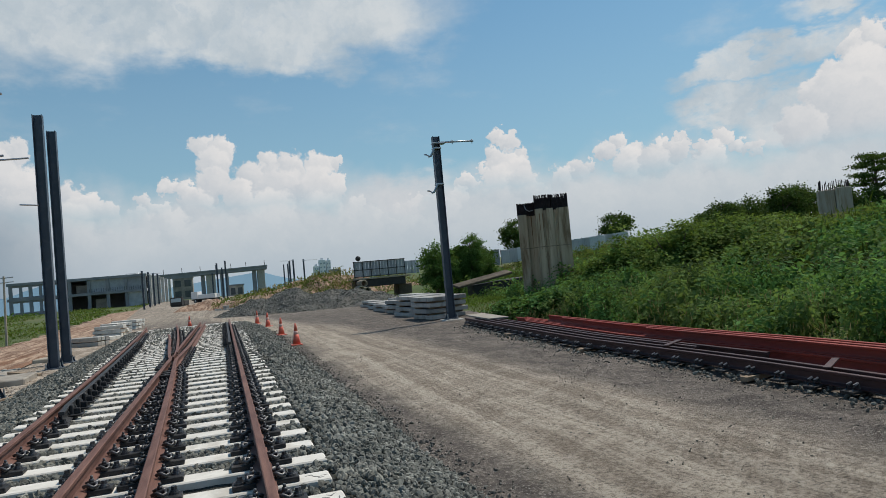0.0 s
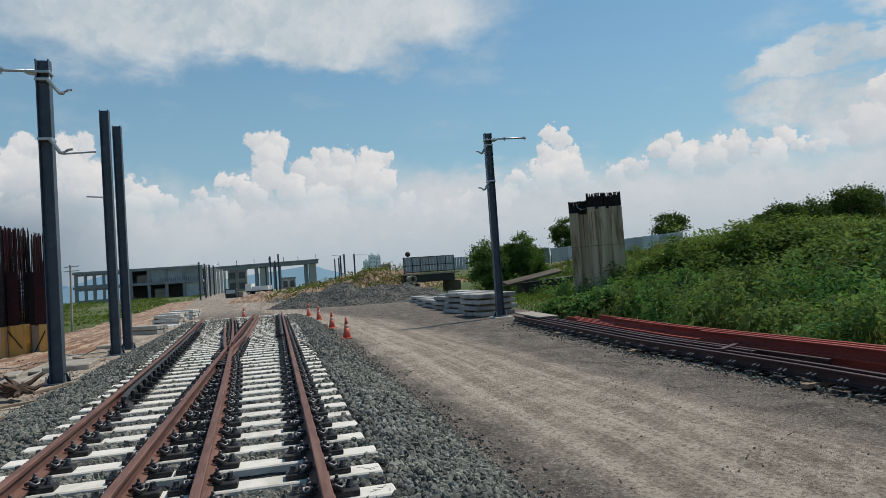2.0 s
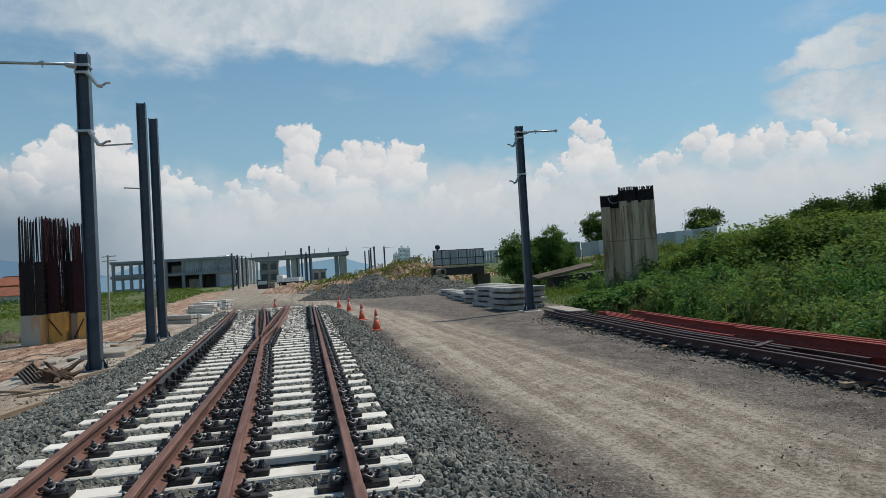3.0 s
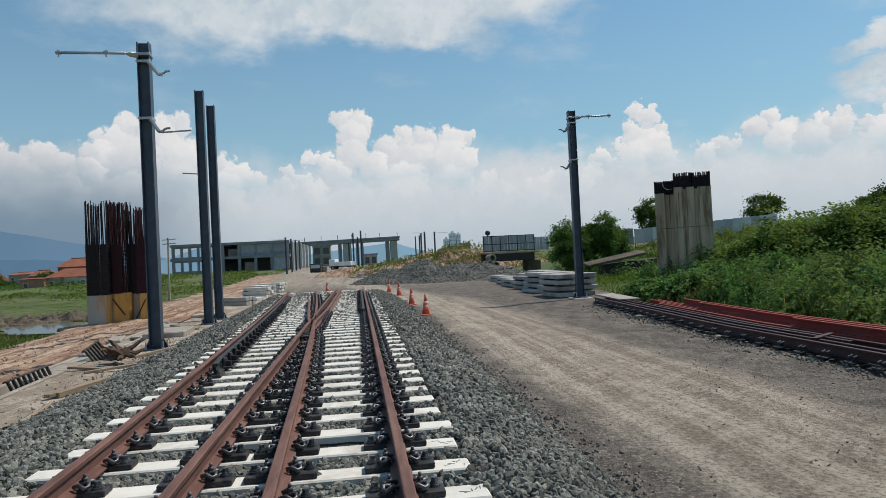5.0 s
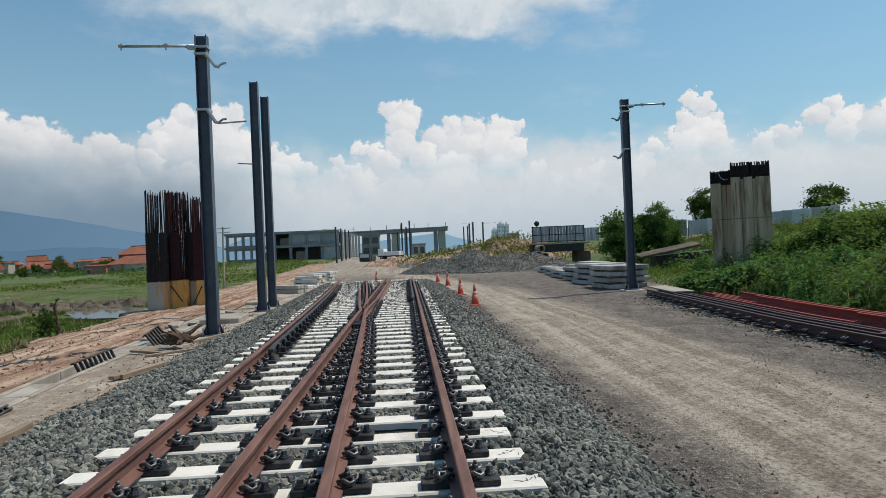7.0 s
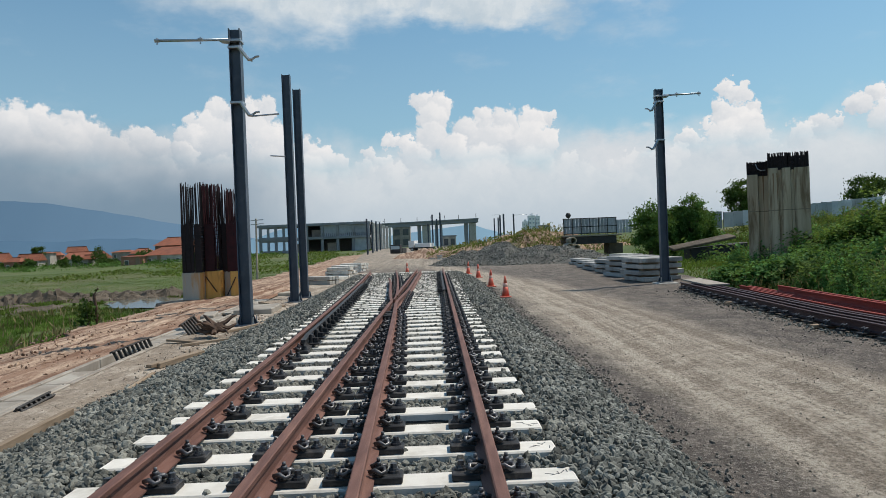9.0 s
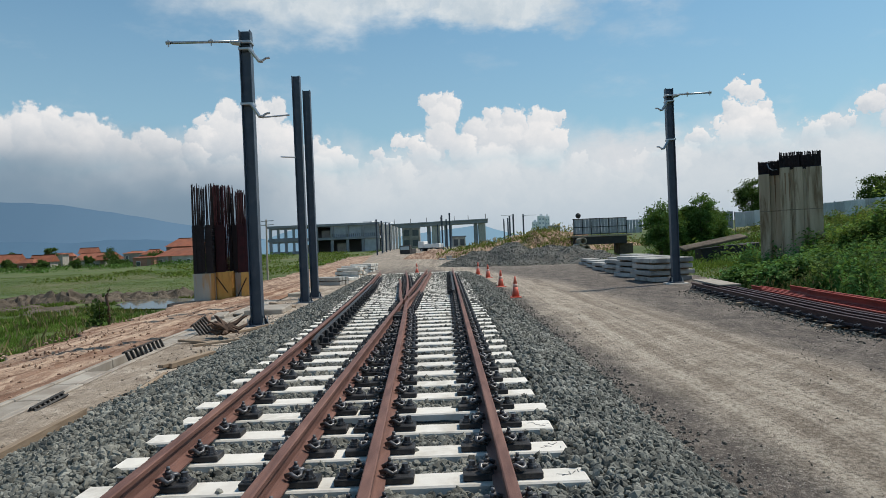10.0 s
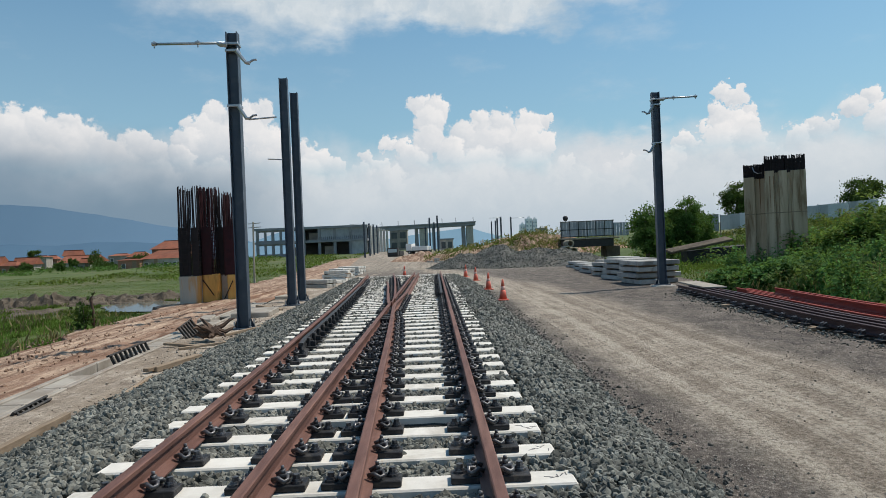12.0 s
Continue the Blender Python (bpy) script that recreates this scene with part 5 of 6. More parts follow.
# crumbs and pebbles along the edges of the road
n = 1500
x = np.concatenate([2.1 + np.abs(rs.normal(0, 0.17, n)), lay_x(np.linspace(3, 24, n)) - np.abs(rs.normal(0, 0.45, n)) + 0.12])
y = np.concatenate([rs.uniform(3, 34, n), np.linspace(3, 24, n)])
k = rs.uniform(0, 1, 420)
solid("packing_stones", stones_mesh("packing_stones", np.stack([lay_x(2 + 22 * k) - 0.28 + rs.normal(0, 0.12, 420), 2 + 22 * k, np.full(420, ROAD + 0.02)], 1), 0.032, M["stone"], 16), None, "pale broken stones packed under the rails", "stones", kind="stuff")
solid("pebbles", stones_mesh("pebbles", np.stack([x, y, road_top(x, y) + 0.004], 1), 0.017 * rs.uniform(0.5, 1.7, 2 * n), M["gravel"], 6), None, "small loose pebbles strewn along the road edge", "pebbles", kind="stuff")
n = 5200
x, y = rs.uniform(2.2, 8.2, n), 3 + 30 * rs.uniform(0, 1, n) ** 1.5
ok = rs.uniform(0, 1, n) < 0.25 + 0.75 * np.maximum(ease(5.2, 6.8, x), ease(3.3, 2.5, x)) + 0.4 * lumps(x, y, 3, 12)
x, y = x[ok], y[ok]
solid("grit", stones_mesh("grit", np.stack([x, y, road_top(x, y) + 0.002], 1), 0.010 * rs.uniform(0.5, 1.7, len(x)), M["gravel"], 7, True), None, "fine grit strewn over the beaten road", "pebbles", kind="stuff")


# ---- bridge, fences ----
def weeds_on(k, n, leaf, mat, seed, label):
    rs = np.random.RandomState(seed)
    P = on_heap(k, n, seed)
    P[:, 2] += rs.uniform(0, 0.5, n) * (1 + lumps(P[:, 0], P[:, 1], 3, seed))
    return solid("weeds", leaves_mesh("weeds", P, leaf, M[mat], seed, 0.2, 0.3), None, label, "weeds", kind="stuff")


weeds_on(2, 4200, 0.24, "leaf_scrub", 41, "olive scrub growing over the earth mound")
weeds_on(2, 900, 0.3, "leaf_dry", 42, "dry brown stalks on the earth mound")
weeds_on(3, 5200, 0.34, "leaf_scrub", 43, "olive scrub on the rise behind the mound")
weeds_on(3, 1600, 0.4, "leaf_dry", 44, "dry stalks on the rise behind the mound")


def bridge():
    ob = thing("footbridge", pose(13.4, 72.0, 0), "dark steel girder bridge with a grey panelled parapet", "bridge")
    bm = B()
    box(bm, 0.2, 5.6, 0.0, 3.0, 0.95, 1.75, 0.03)
    part("girder", bm, M["black"], ob)
    bm = B()
    box(bm, -0.1, 6.2, -0.12, 3.1, 1.76, 1.92, 0.02)
    part("deck", bm, M["concrete"], ob)
    for i in range(17):
        bm = B()
        x = 0.0 + i * 0.33
        box(bm, x, x + 0.315, -0.05, -0.02, 2.05, 3.62, 0.004)
        box(bm, x + 0.12, x + 0.19, -0.07, -0.048, 2.05, 3.62)
        part("panel", bm, M["fence"], ob)
    for z in (2.02, 2.75, 3.62):
        bm = B()
        box(bm, -0.05, 5.65, -0.12, -0.075, z, z + 0.07)
        part("rail", bm, M["black"], ob)
    for i in range(7):
        bm = B()
        box(bm, i * 0.92, i * 0.92 + 0.07, -0.19, -0.125, 1.92, 3.7)
        part("post", bm, M["black"], ob)
    for i in range(5):
        bm = B()
        box(bm, 5.7 + i * 0.33, 6.0 + i * 0.33, 0.35, 0.38, 2.0, 3.4, 0.004)
        part("panel", bm, M["fence"], ob)
    bm = B()
    box(bm, 0.75, 1.25, 0.2, 2.8, -0.75, 0.948, 0.04)
    part("abutment", bm, M["concrete"], ob)
    bm = B()
    box(bm, 4.9, 6.4, 0.6, 2.9, -0.75, 0.948, 0.04)
    part("abutment", bm, M["mud"], ob)
    bm = B()
    bmesh.ops.create_uvsphere(bm, u_segments=14, v_segments=8, radius=0.28, matrix=Matrix.Translation((0.55, -0.1, 4.02)))
    part("lamp_globe", bm, M["black"], ob, smooth=True)
    part("lamp_stem", bar(B(), (0.55, -0.1, 3.6), (0.55, -0.1, 3.78), 0.04, n=8), M["black"], ob)


bridge()
for i, (dx, dz) in enumerate(((0.0, 0.0), (0.35, -0.75), (0.15, -1.4), (-0.35, -0.6))):
    bm = B()
    bmesh.ops.create_cone(bm, cap_ends=False, segments=20, radius1=0.36, radius2=0.36, depth=1.6)
    bmesh.ops.solidify(bm, geom=bm.faces[:], thickness=0.07)
    p = solid("concrete_pipe", bm, M["concrete"], "short dark concrete pipe lying on the earth heap", "pipe", "pipes by the bridge", smooth=True)
    p.matrix_basis = Matrix.Translation((13.9 + dx, 70.6, 1.35 + dz)) @ pose(0, 0, 0, 90, 0, 6)


def fence_run(x0, y0, x1, y1, h, pitch, label, z0, z1, mat="sheetmetal"):
    ob = thing("fence", pose(0, 0, 0), label, "fence", "site fences")
    d = Vector((x1 - x0, y1 - y0, 0))
    n = int(d.length / pitch)
    a = math.degrees(math.atan2(d.y, d.x))
    bm = B()
    box(bm, 0, pitch * 0.995, -0.02, 0.02, 0, h, 0.004)
    for k in range(4):
        box(bm, pitch * (0.1 + 0.23 * k), pitch * (0.2 + 0.23 * k), -0.085, -0.018, 0, h)
    me = finish("panel", bm, M[mat])
    bm = B()
    box(bm, -0.04, 0.04, 0.02, 0.1, -1.2, h + 0.05)
    po = finish("post", bm, M["black"])
    for i in range(n):
        u = i / n
        p = part("panel", me, None, ob)
        at = Vector((x0, y0, z0 + (z1 - z0) * u)) + d * u
        p.matrix_basis = Matrix.Translation(at) @ pose(0, 0, 0, 0, random.uniform(-0.8, 0.8), a)
        if i % 2 == 0:
            part("post", po, None, ob).matrix_basis = Matrix.Translation(at) @ pose(0, 0, 0, 0, 0, a)


random.seed(2)
fence_run(25.5, 84.0, 34.0, 81.0, 2.0, 1.0, "grey corrugated sheet fence above the bank", 1.5, 2.2, "fence")
fence_run(34.2, 81.0, 51.8, 78.8, 1.75, 1.1, "white corrugated sheet fence along the ridge", 2.25, 3.35)

for i, (x, lean) in enumerate(((29.0, -18), (31.2, -24))):      # props against the grey fence
    bm = B()
    box(bm, -0.05, 0.05, -0.05, 0.05, 0, 2.6, 0.01)
    o = solid("fence_prop", bm, M["sheetmetal"], "pale timber prop leaning against the grey fence", "prop", "props at the fence")
    o.matrix_basis = Matrix.Translation((x, 81.2, 1.3)) @ pose(0, 0, 0, 0, lean, 0)

# a tilted slab of concrete in the bank
bm = B()
box(bm, -2.3, 2.1, -0.45, 0.45, -0.09, 0.07, 0.03)
sl = solid("concrete_slab", bm, M["mud"], "dark weathered concrete slab sticking out of the bank", "slab")
sl.matrix_basis = Matrix.Translation((17.3, 44.3, 1.0)) @ pose(0, 0, 0, 12, -9, 8)
bm = B()
box(bm, -1.9, 2.2, -0.4, 0.5, -1.5, -0.02, 0.05)
sw = solid("retaining_wall", bm, M["black"], "dark wall under the tilted slab", "wall")
sw.matrix_basis = Matrix.Translation((18.2, 44.8, 0.75)) @ pose(0, 0, 0, 0, -4, 8)


# ---- plants ----
def weed_bank(name, n, ylo, yhi, depth_lo, depth_hi, leaf, per, tall, mat, seed, label, slim=0.42, upright=0.0, wide=1.0):
    """Bushy weeds over the bank: domes of leaves on the ground, each dome with its own height."""
    rs = np.random.RandomState(seed)
    y = rs.uniform(ylo, yhi, n)
    x = bank_edge(y) + depth_lo + (depth_hi - depth_lo) * rs.uniform(0, 1, n) ** 0.9
    near_bridge = (x > 13) & (x < 21) & (y > 67) & (y < 78)
    x, y = x[~near_bridge], y[~near_bridge]
    n = len(x)
    r = rs.uniform(0.35, 0.95, n) * (1 + 0.5 * lumps(x, y, 7, seed)) * wide
    h = tall * rs.uniform(0.55, 1.15, n) * (1 + 0.45 * lumps(x, y, 6, seed + 1))
    h = h * (1 - 0.62 * np.exp(-((x - 11.7) / 1.9) ** 2 - ((y - 25.2) / 3.6) ** 2))      # trodden down before the pier
    d = rs.normal(size=(n, per, 3))
    d /= np.linalg.norm(d, axis=2)[:, :, None]
    d[:, :, 2] = np.abs(d[:, :, 2])
    d *= rs.uniform(0.55, 1.08, (n, per, 1))
    P = np.stack([x, y, land(x, y) - 0.05], 1)[:, None] + d * np.stack([r, r, np.maximum(h, 0.2)], 1)[:, None]
    size = np.repeat(leaf * (0.8 + 0.4 * rs.uniform(0, 1, n)), per)
    return solid(name, leaves_mesh(name, P.reshape(-1, 3), size, M[mat], seed, slim, upright, None if upright else d.reshape(-1, 3)), None, label, "weeds", kind="stuff")


weed_bank("weeds", 470, -2, 30, 0.7, 4.8, 0.135, 300, 1.30, "leaf_weed", 1, "dense green weeds along the foot of the bank", 0.26, wide=0.75)
weed_bank("weeds", 700, -4, 60, 4.5, 15, 0.185, 170, 1.05, "leaf_weed", 2, "dense green weeds and creepers on the bank", 0.36, wide=1.25)
weed_bank("weeds", 600, -4, 85, 12, 38, 0.26, 120, 1.1, "leaf_scrub", 3, "yellow-green scrub on top of the bank", 0.25, wide=1.9)
# tall mounded shrubs along the crest of the bank
def shrub(x, y, top, r, seed, label, mat="leaf_shrub"):
    rs = np.random.RandomState(seed)
    z = ground_z(x, y)
    h = top - z
    ob = thing("shrub", pose(x, y, z), label, "shrub", "shrubs on the bank")
    for k in range(6):
        a = k * 1.05 + rs.uniform(0, 0.5)
        bm = B()
        tube(bm, [(0, 0, -0.1), (math.cos(a) * r * 0.35, math.sin(a) * r * 0.35, h * 0.4), (math.cos(a) * r * 0.75, math.sin(a) * r * 0.75, h * 0.72)], [0.05, 0.035, 0.012], 5)
        part("stem", bm, M["bark"], ob)
    # sprays of leaves that lie in tiers over a dome
    m, per = 95, 62
    d = rs.normal(size=(m, 3))
    d[:, 2] = np.abs(d[:, 2]) * 0.9 + 0.05
    d /= np.linalg.norm(d, axis=1)[:, None]
    c = d * np.array([r * 1.25, r * 1.25, h * 0.92]) * (rs.uniform(0.70, 1.0, (m, 1)) * (1 + 0.16 * lumps(d[:, 0] * 2, d[:, 1] * 2, 1.6, seed)[:, None]))
    q = rs.normal(size=(m, per, 3)) * (np.array([0.30, 0.30, 0.10]) * rs.uniform(0.6, 1.3, (m, 1, 1)))
    P = (c[:, None] + q).reshape(-1, 3)
    P[:, 2] = np.maximum(P[:, 2], 0.03)
    part("leaves", leaves_mesh("leaves", P, 0.17, M[mat], seed, 0.30, 0.0, np.repeat(d * 0.4 + np.array([0, 0, 0.7]), per, 0)), None, ob, "fine leaves in layered sprays")


for i, (x, y, t, r) in enumerate(((16.9, 25.2, 2.85, 1.4), (18.2, 24.4, 3.0, 1.5), (15.9, 25.4, 2.0, 1.1), (19.8, 24.4, 3.0, 1.6), (21.4, 23.8, 3.05, 1.7), (23.3, 24.2, 2.95, 1.6), (25.4, 25.2, 2.75, 1.5),
                                  (20.4, 26.6, 2.8, 1.6), (18.9, 27.0, 2.7, 1.4), (22.6, 21.6, 2.4, 1.4), (24.8, 20.6, 2.3, 1.5), (20.0, 20.8, 2.0, 1.3), (15.2, 27.6, 1.5, 1.0), (27.8, 25.6, 2.2, 1.5))):
    shrub(x, y, t, r, 300 + i, "mounded olive-green shrub on the crest of the bank")
for i, (x, y, t, r) in enumerate(((14.0, 22.6, 0.85, 0.8), (15.3, 19.8, 1.05, 0.9), (16.8, 17.0, 1.15, 1.0), (17.6, 14.0, 1.1, 1.0), (13.9, 18.2, 0.75, 0.7))):
    shrub(x, y, t, r, 330 + i, "low dark green shrub among the weeds of the bank", "leaf_tree")
for i, (x, y, t, r) in enumerate(((12.3, 24.4, 0.55, 0.85), (13.4, 24.9, 0.72, 0.9), (14.4, 25.6, 0.9, 0.9), (11.6, 26.4, 0.3, 0.6))):
    shrub(x, y, t, r, 350 + i, "bright green leafy bush at the foot of the pier", "leaf_weed")
weed_bank("tall_grass", 800, -4, 60, 5, 32, 0.42, 30, 1.0, "leaf_grass", 13, "tufts of tall yellow-green grass on the bank", 0.06, 0.6)
weed_bank("weeds", 420, 0, 90, 30, 66, 0.34, 80, 1.2, "leaf_weed", 4, "green scrub behind the bank", wide=2.2)
weed_bank("weeds", 260, 30, 66, 0.2, 3.5, 0.13, 60, 0.5, "leaf_grass", 5, "low bright grass behind the concrete stacks", 0.2, 0.5)
weed_bank("dry_stalks", 330, 2, 30, 0.1, 3.0, 0.16, 10, 1.0, "leaf_dry", 6, "thin dry stalks among the weeds", 0.05, 0.7)


def tree(x, y, top, r, seed, label, tall=None, trunk=0.16, leaf=0.24, clumps=46, flat=1.0, group="trees on the bank", base=None, mat="leaf_tree"):
    rs = np.random.RandomState(seed)
    z = ground_z(x, y) if base is None else base
    h = top - z
    ry = (tall or r * 1.05)
    ob = thing("tree", pose(x, y, z), label, "tree", group)
    bm = B()
    tube(bm, [(0, 0, -0.2), (0.06, 0.03, h * 0.3), (-0.05, 0.05, h * 0.6), (0.0, 0, h * 0.85)], [trunk, trunk * 0.8, trunk * 0.5, trunk * 0.2], 8)
    part("trunk", bm, M["bark"], ob, smooth=True)
    cz = h - ry * flat
    for k in range(6):
        a = k * 1.05 + rs.uniform(0, 0.6)
        bm = B()
        p0 = Vector((0, 0, max(cz - ry * 0.5 * flat, 0.3) + 0.12 * k))
        p1 = Vector((math.cos(a) * r * 0.65, math.sin(a) * r * 0.65, cz + ry * flat * rs.uniform(-0.1, 0.5)))
        tube(bm, [p0, p0.lerp(p1, 0.5) + Vector((0, 0, 0.08)), p1], [trunk * 0.4, trunk * 0.25, trunk * 0.08], 5)
        part("limb", bm, M["bark"], ob)
    c = rs.normal(size=(clumps, 3))
    c /= np.linalg.norm(c, axis=1)[:, None]
    c *= rs.uniform(0.35, 0.95, (clumps, 1)) * np.array([r, r, ry * flat])
    c[:, 2] += cz
    c = c[c[:, 2] > 0.1]
    per = 150 if leaf < 0.4 else 90
    q = rs.normal(size=(len(c), per, 3)) * (np.array([0.165, 0.165, 0.11]) * r * rs.uniform(0.7, 1.25, (len(c), 1, 1)))
    part("crown", leaves_mesh("crown", (c[:, None] + q).reshape(-1, 3), leaf * 0.66, M[mat], seed), None, ob, "green leaves")
    return ob


tree(40.4, 90, 8.4, 2.3, 1, "round dark green tree behind the sheet fence", 2.6, leaf=0.34)
tree(57.2, 90, 8.3, 2.6, 2, "round dark green tree behind the sheet fence", 2.1, leaf=0.34)
tree(46.2, 92, 5.9, 1.2, 3, "small dark green tree behind the sheet fence", 1.2, leaf=0.3)
tree(33.5, 90, 5.2, 1.9, 4, "low green tree behind the grey fence", 1.2, leaf=0.3)
tree(15.0, 48.0, 3.9, 1.3, 5, "leafy green shrub tree on the bank", 2.1, mat="leaf_mid", leaf=0.19, clumps=70)
tree(16.4, 49.5, 3.5, 1.1, 6, "leafy green shrub tree on the bank", 1.6, mat="leaf_mid", leaf=0.19, clumps=60)
tree(18.6, 50.0, 4.5, 1.3, 7, "leafy green shrub tree on the bank", 2.3, mat="leaf_mid", leaf=0.19, clumps=80)
tree(17.6, 51.0, 3.7, 1.2, 8, "leafy green shrub tree on the bank", 1.8, mat="leaf_mid", leaf=0.19, clumps=60)
tree(20.4, 52.0, 3.6, 1.1, 9, "leafy green shrub tree on the bank", 1.6, mat="leaf_mid", leaf=0.19, clumps=50)
for i, (x, y, t, r) in enumerate(((47.5, 58, 5.6, 1.9), (51.0, 60, 6.4, 2.4), (55.0, 61, 6.8, 2.5), (59.5, 60, 7.9, 2.7), (63.0, 61, 8.1, 2.8), (67.5, 60, 7.6, 2.8), (71.5, 59, 7.2, 2.8), (76.0, 58, 7.4, 3.0), (57.5, 66, 6.5, 2.2))):
    tree(x, y, t, r, 20 + i, "broad dark green tree above the bank", r * 0.8, leaf=0.30, clumps=60)
def layered_tree(x, y, top, seed):
    """A tall tree whose boughs spread in flat tiers, with sky between them."""
    rs = np.random.RandomState(seed)
    z = ground_z(x, y)
    h = top - z
    ob = thing("tree", pose(x, y, z), "tall spreading tree with flat layered branches", "tree", "trees on the bank")
    part("trunk", tube(B(), [(0, 0, -0.2), (0.25, 0.1, h * 0.4), (-0.1, 0.0, h * 0.75), (0.15, 0, h * 0.97)], [0.24, 0.18, 0.11, 0.03], 8), M["bark"], ob, smooth=True)
    P = []
    for k in range(15):
        a, v = k * 2.4 + rs.uniform(-0.4, 0.4), 0.48 + 0.5 * k / 14
        l = (3.6 - 2.2 * abs(v - 0.72) / 0.28) * rs.uniform(0.65, 1.1)
        tip = Vector((math.cos(a) * l, math.sin(a) * l, h * v + 0.25))
        part("limb", tube(B(), [(0, 0, h * v - 0.5), tip * 0.5 + Vector((0, 0, h * v * 0.5 - 0.05)), tip], [0.09, 0.06, 0.015], 5), M["bark"], ob)
        for u in (0.55, 0.8, 1.0):
            P.append(rs.normal(size=(150, 3)) * np.array([0.55, 0.55, 0.11]) + np.array([tip.x * u, tip.y * u, h * v + 0.12 + 0.1 * u]))
    part("crown", leaves_mesh("crown", np.concatenate(P), 0.2, M["leaf_tree"], seed), None, ob, "dark green leaves in flat tiers")


layered_tree(73.4, 60, 10.9, 40)


def grass(name, n, xlo, xhi, ylo, yhi, size, mat, seed, label, patch=5.0, keep=0.0, slim=0.09):
    rs = np.random.RandomState(seed)
    y = rs.uniform(ylo, yhi, n)
    x = rs.uniform(xlo, xhi, n)
    ok = (lumps(x, y, patch, seed) > keep) & (x < np.interp(y, [-12, 17, 30, 46, 75, 140], [-10.4, -11.5, -13.2, -14.9, -16.8, -20.2]) + 0.4 * lumps(x, y, 1.5, seed))
    ok &= ~(((x + 17.0 + 0.28 * (y - 40.6)) / 3.0) ** 2 + ((y - 40.6) / 5.0) ** 2 < 1)
    x, y = x[ok], y[ok]
    z = np.minimum(land(x, y), -0.8)
    return solid(name, leaves_mesh(name, np.stack([x, y, z - 0.02], 1), size, M[mat], seed, slim, 0.62), None, label, "grass", kind="stuff")


grass("grass", 90000, -30, -10.5, 10, 34, 0.21, "leaf_bright", 61, "tall bright green grass beside the dirt track", 6.0, -0.75)
grass("grass", 26000, -34, -14, 30, 46, 0.26, "leaf_grass", 62, "short green grass round the pond", 5.0, 0.0)
grass("grass", 110000, -95, -15, 47, 130, 0.12, "leaf_grass", 63, "green grass over the low field", 9.0, -0.9, 0.12)
grass("dry_grass", 1800, -26, -11, 12, 34, 0.5, "leaf_dry", 64, "dry pale stalks in the grass", 5.0, -0.2, 0.03)


def bush(x, y, z, r, h, seed, label, n=420, leaf=0.13):
    rs = np.random.RandomState(seed)
    ob = thing("bush", pose(x, y, z), label, "bush")
    for k in range(5):
        bm = B()
        a = k * 1.3
        tube(bm, [(0, 0, 0), (math.cos(a) * r * 0.3, math.sin(a) * r * 0.3, h * 0.5), (math.cos(a) * r * 0.7, math.sin(a) * r * 0.7, h * 0.95)], [0.025, 0.018, 0.006], 5)
        part("stem", bm, M["bark"], ob)
    d = rs.normal(size=(n, 3)) * np.array([r * 0.5, r * 0.5, h * 0.26]) + np.array([0, 0, h * 0.52])
    d[:, 2] = np.maximum(d[:, 2], 0.05)
    part("leaves", leaves_mesh("leaves", d, leaf, M["leaf_tree"], seed), None, ob, "dark green leaves")


bush(-12.4, 24.2, -1.0, 0.36, 1.0, 5, "dark green leafy bush at the track's edge")
bm = B()
tube(bm, [(0, 0, 0), (0.05, 0, 0.7), (-0.05, 0.02, 1.25), (0.12, 0, 1.5)], [0.06, 0.055, 0.05, 0.03], 7)
st = solid("tree_stump", bm, M["root"], "pale broken stick standing in the grass", "stump", smooth=True)
st.location = (-12.15, 24.3, -1.05)

# ---- pond, mud ----
bm = B()
vs = [bm.verts.new((-17.0 + 2.7 * (1 + 0.12 * math.sin(3 * a) + 0.06 * math.sin(7 * a)) * math.cos(a) - 1.3 * math.sin(a), 40.6 + 4.6 * (1 + 0.10 * math.cos(2 * a + 1) + 0.05 * math.sin(5 * a)) * math.sin(a), -1.235)) for a in [i * math.pi / 24 for i in range(48)]]
bm.faces.new(vs)
solid("water", bm, M["water"], "still grey-green pond water", "pond", kind="structure")


def mud_ridge(x0, y0, x1, y1, w, h, seed, label):
    """A long dug-out bank of clods."""
    k, m = 200, 22
    u, v = np.linspace(0, 1, k)[:, None], np.linspace(-1, 1, m)[None]
    dx, dy = x1 - x0, y1 - y0
    L = math.hypot(dx, dy)
    X = x0 + dx * u - dy / L * v * w + 0.3 * lumps(u * L, v * w, 3, seed)
    Y = y0 + dy * u + dx / L * v * w
    Z = -1.42 + h * np.clip(1 - v * v, 0, 1) * (0.7 + 0.5 * lumps(u * L, v * w, 1.6, seed, 4)) * np.sin(np.pi * np.clip(u, 0.02, 0.98)) ** 0.35
    i = (np.arange(k - 1)[:, None] * m + np.arange(m - 1)[None]).ravel()
    return solid("mud_bank", raw_mesh("mud_bank", np.stack([X + 0 * v, Y, Z], -1).reshape(-1, 3), np.stack([i, i + 1, i + m + 1, i + m], 1), M["mud"], False), None, label, "mud bank")


mud_ridge(-38, 41, -15.2, 47.5, 1.6, 0.75, 1, "long dark bank of dug mud behind the pond")
mud_ridge(-38, 35.0, -20.4, 40.5, 3.2, 0.36, 2, "low dark bank of mud beside the pond")
mud_ridge(-46, 50, -18, 54.0, 1.8, 0.35, 3, "low brown bank of earth in the field")

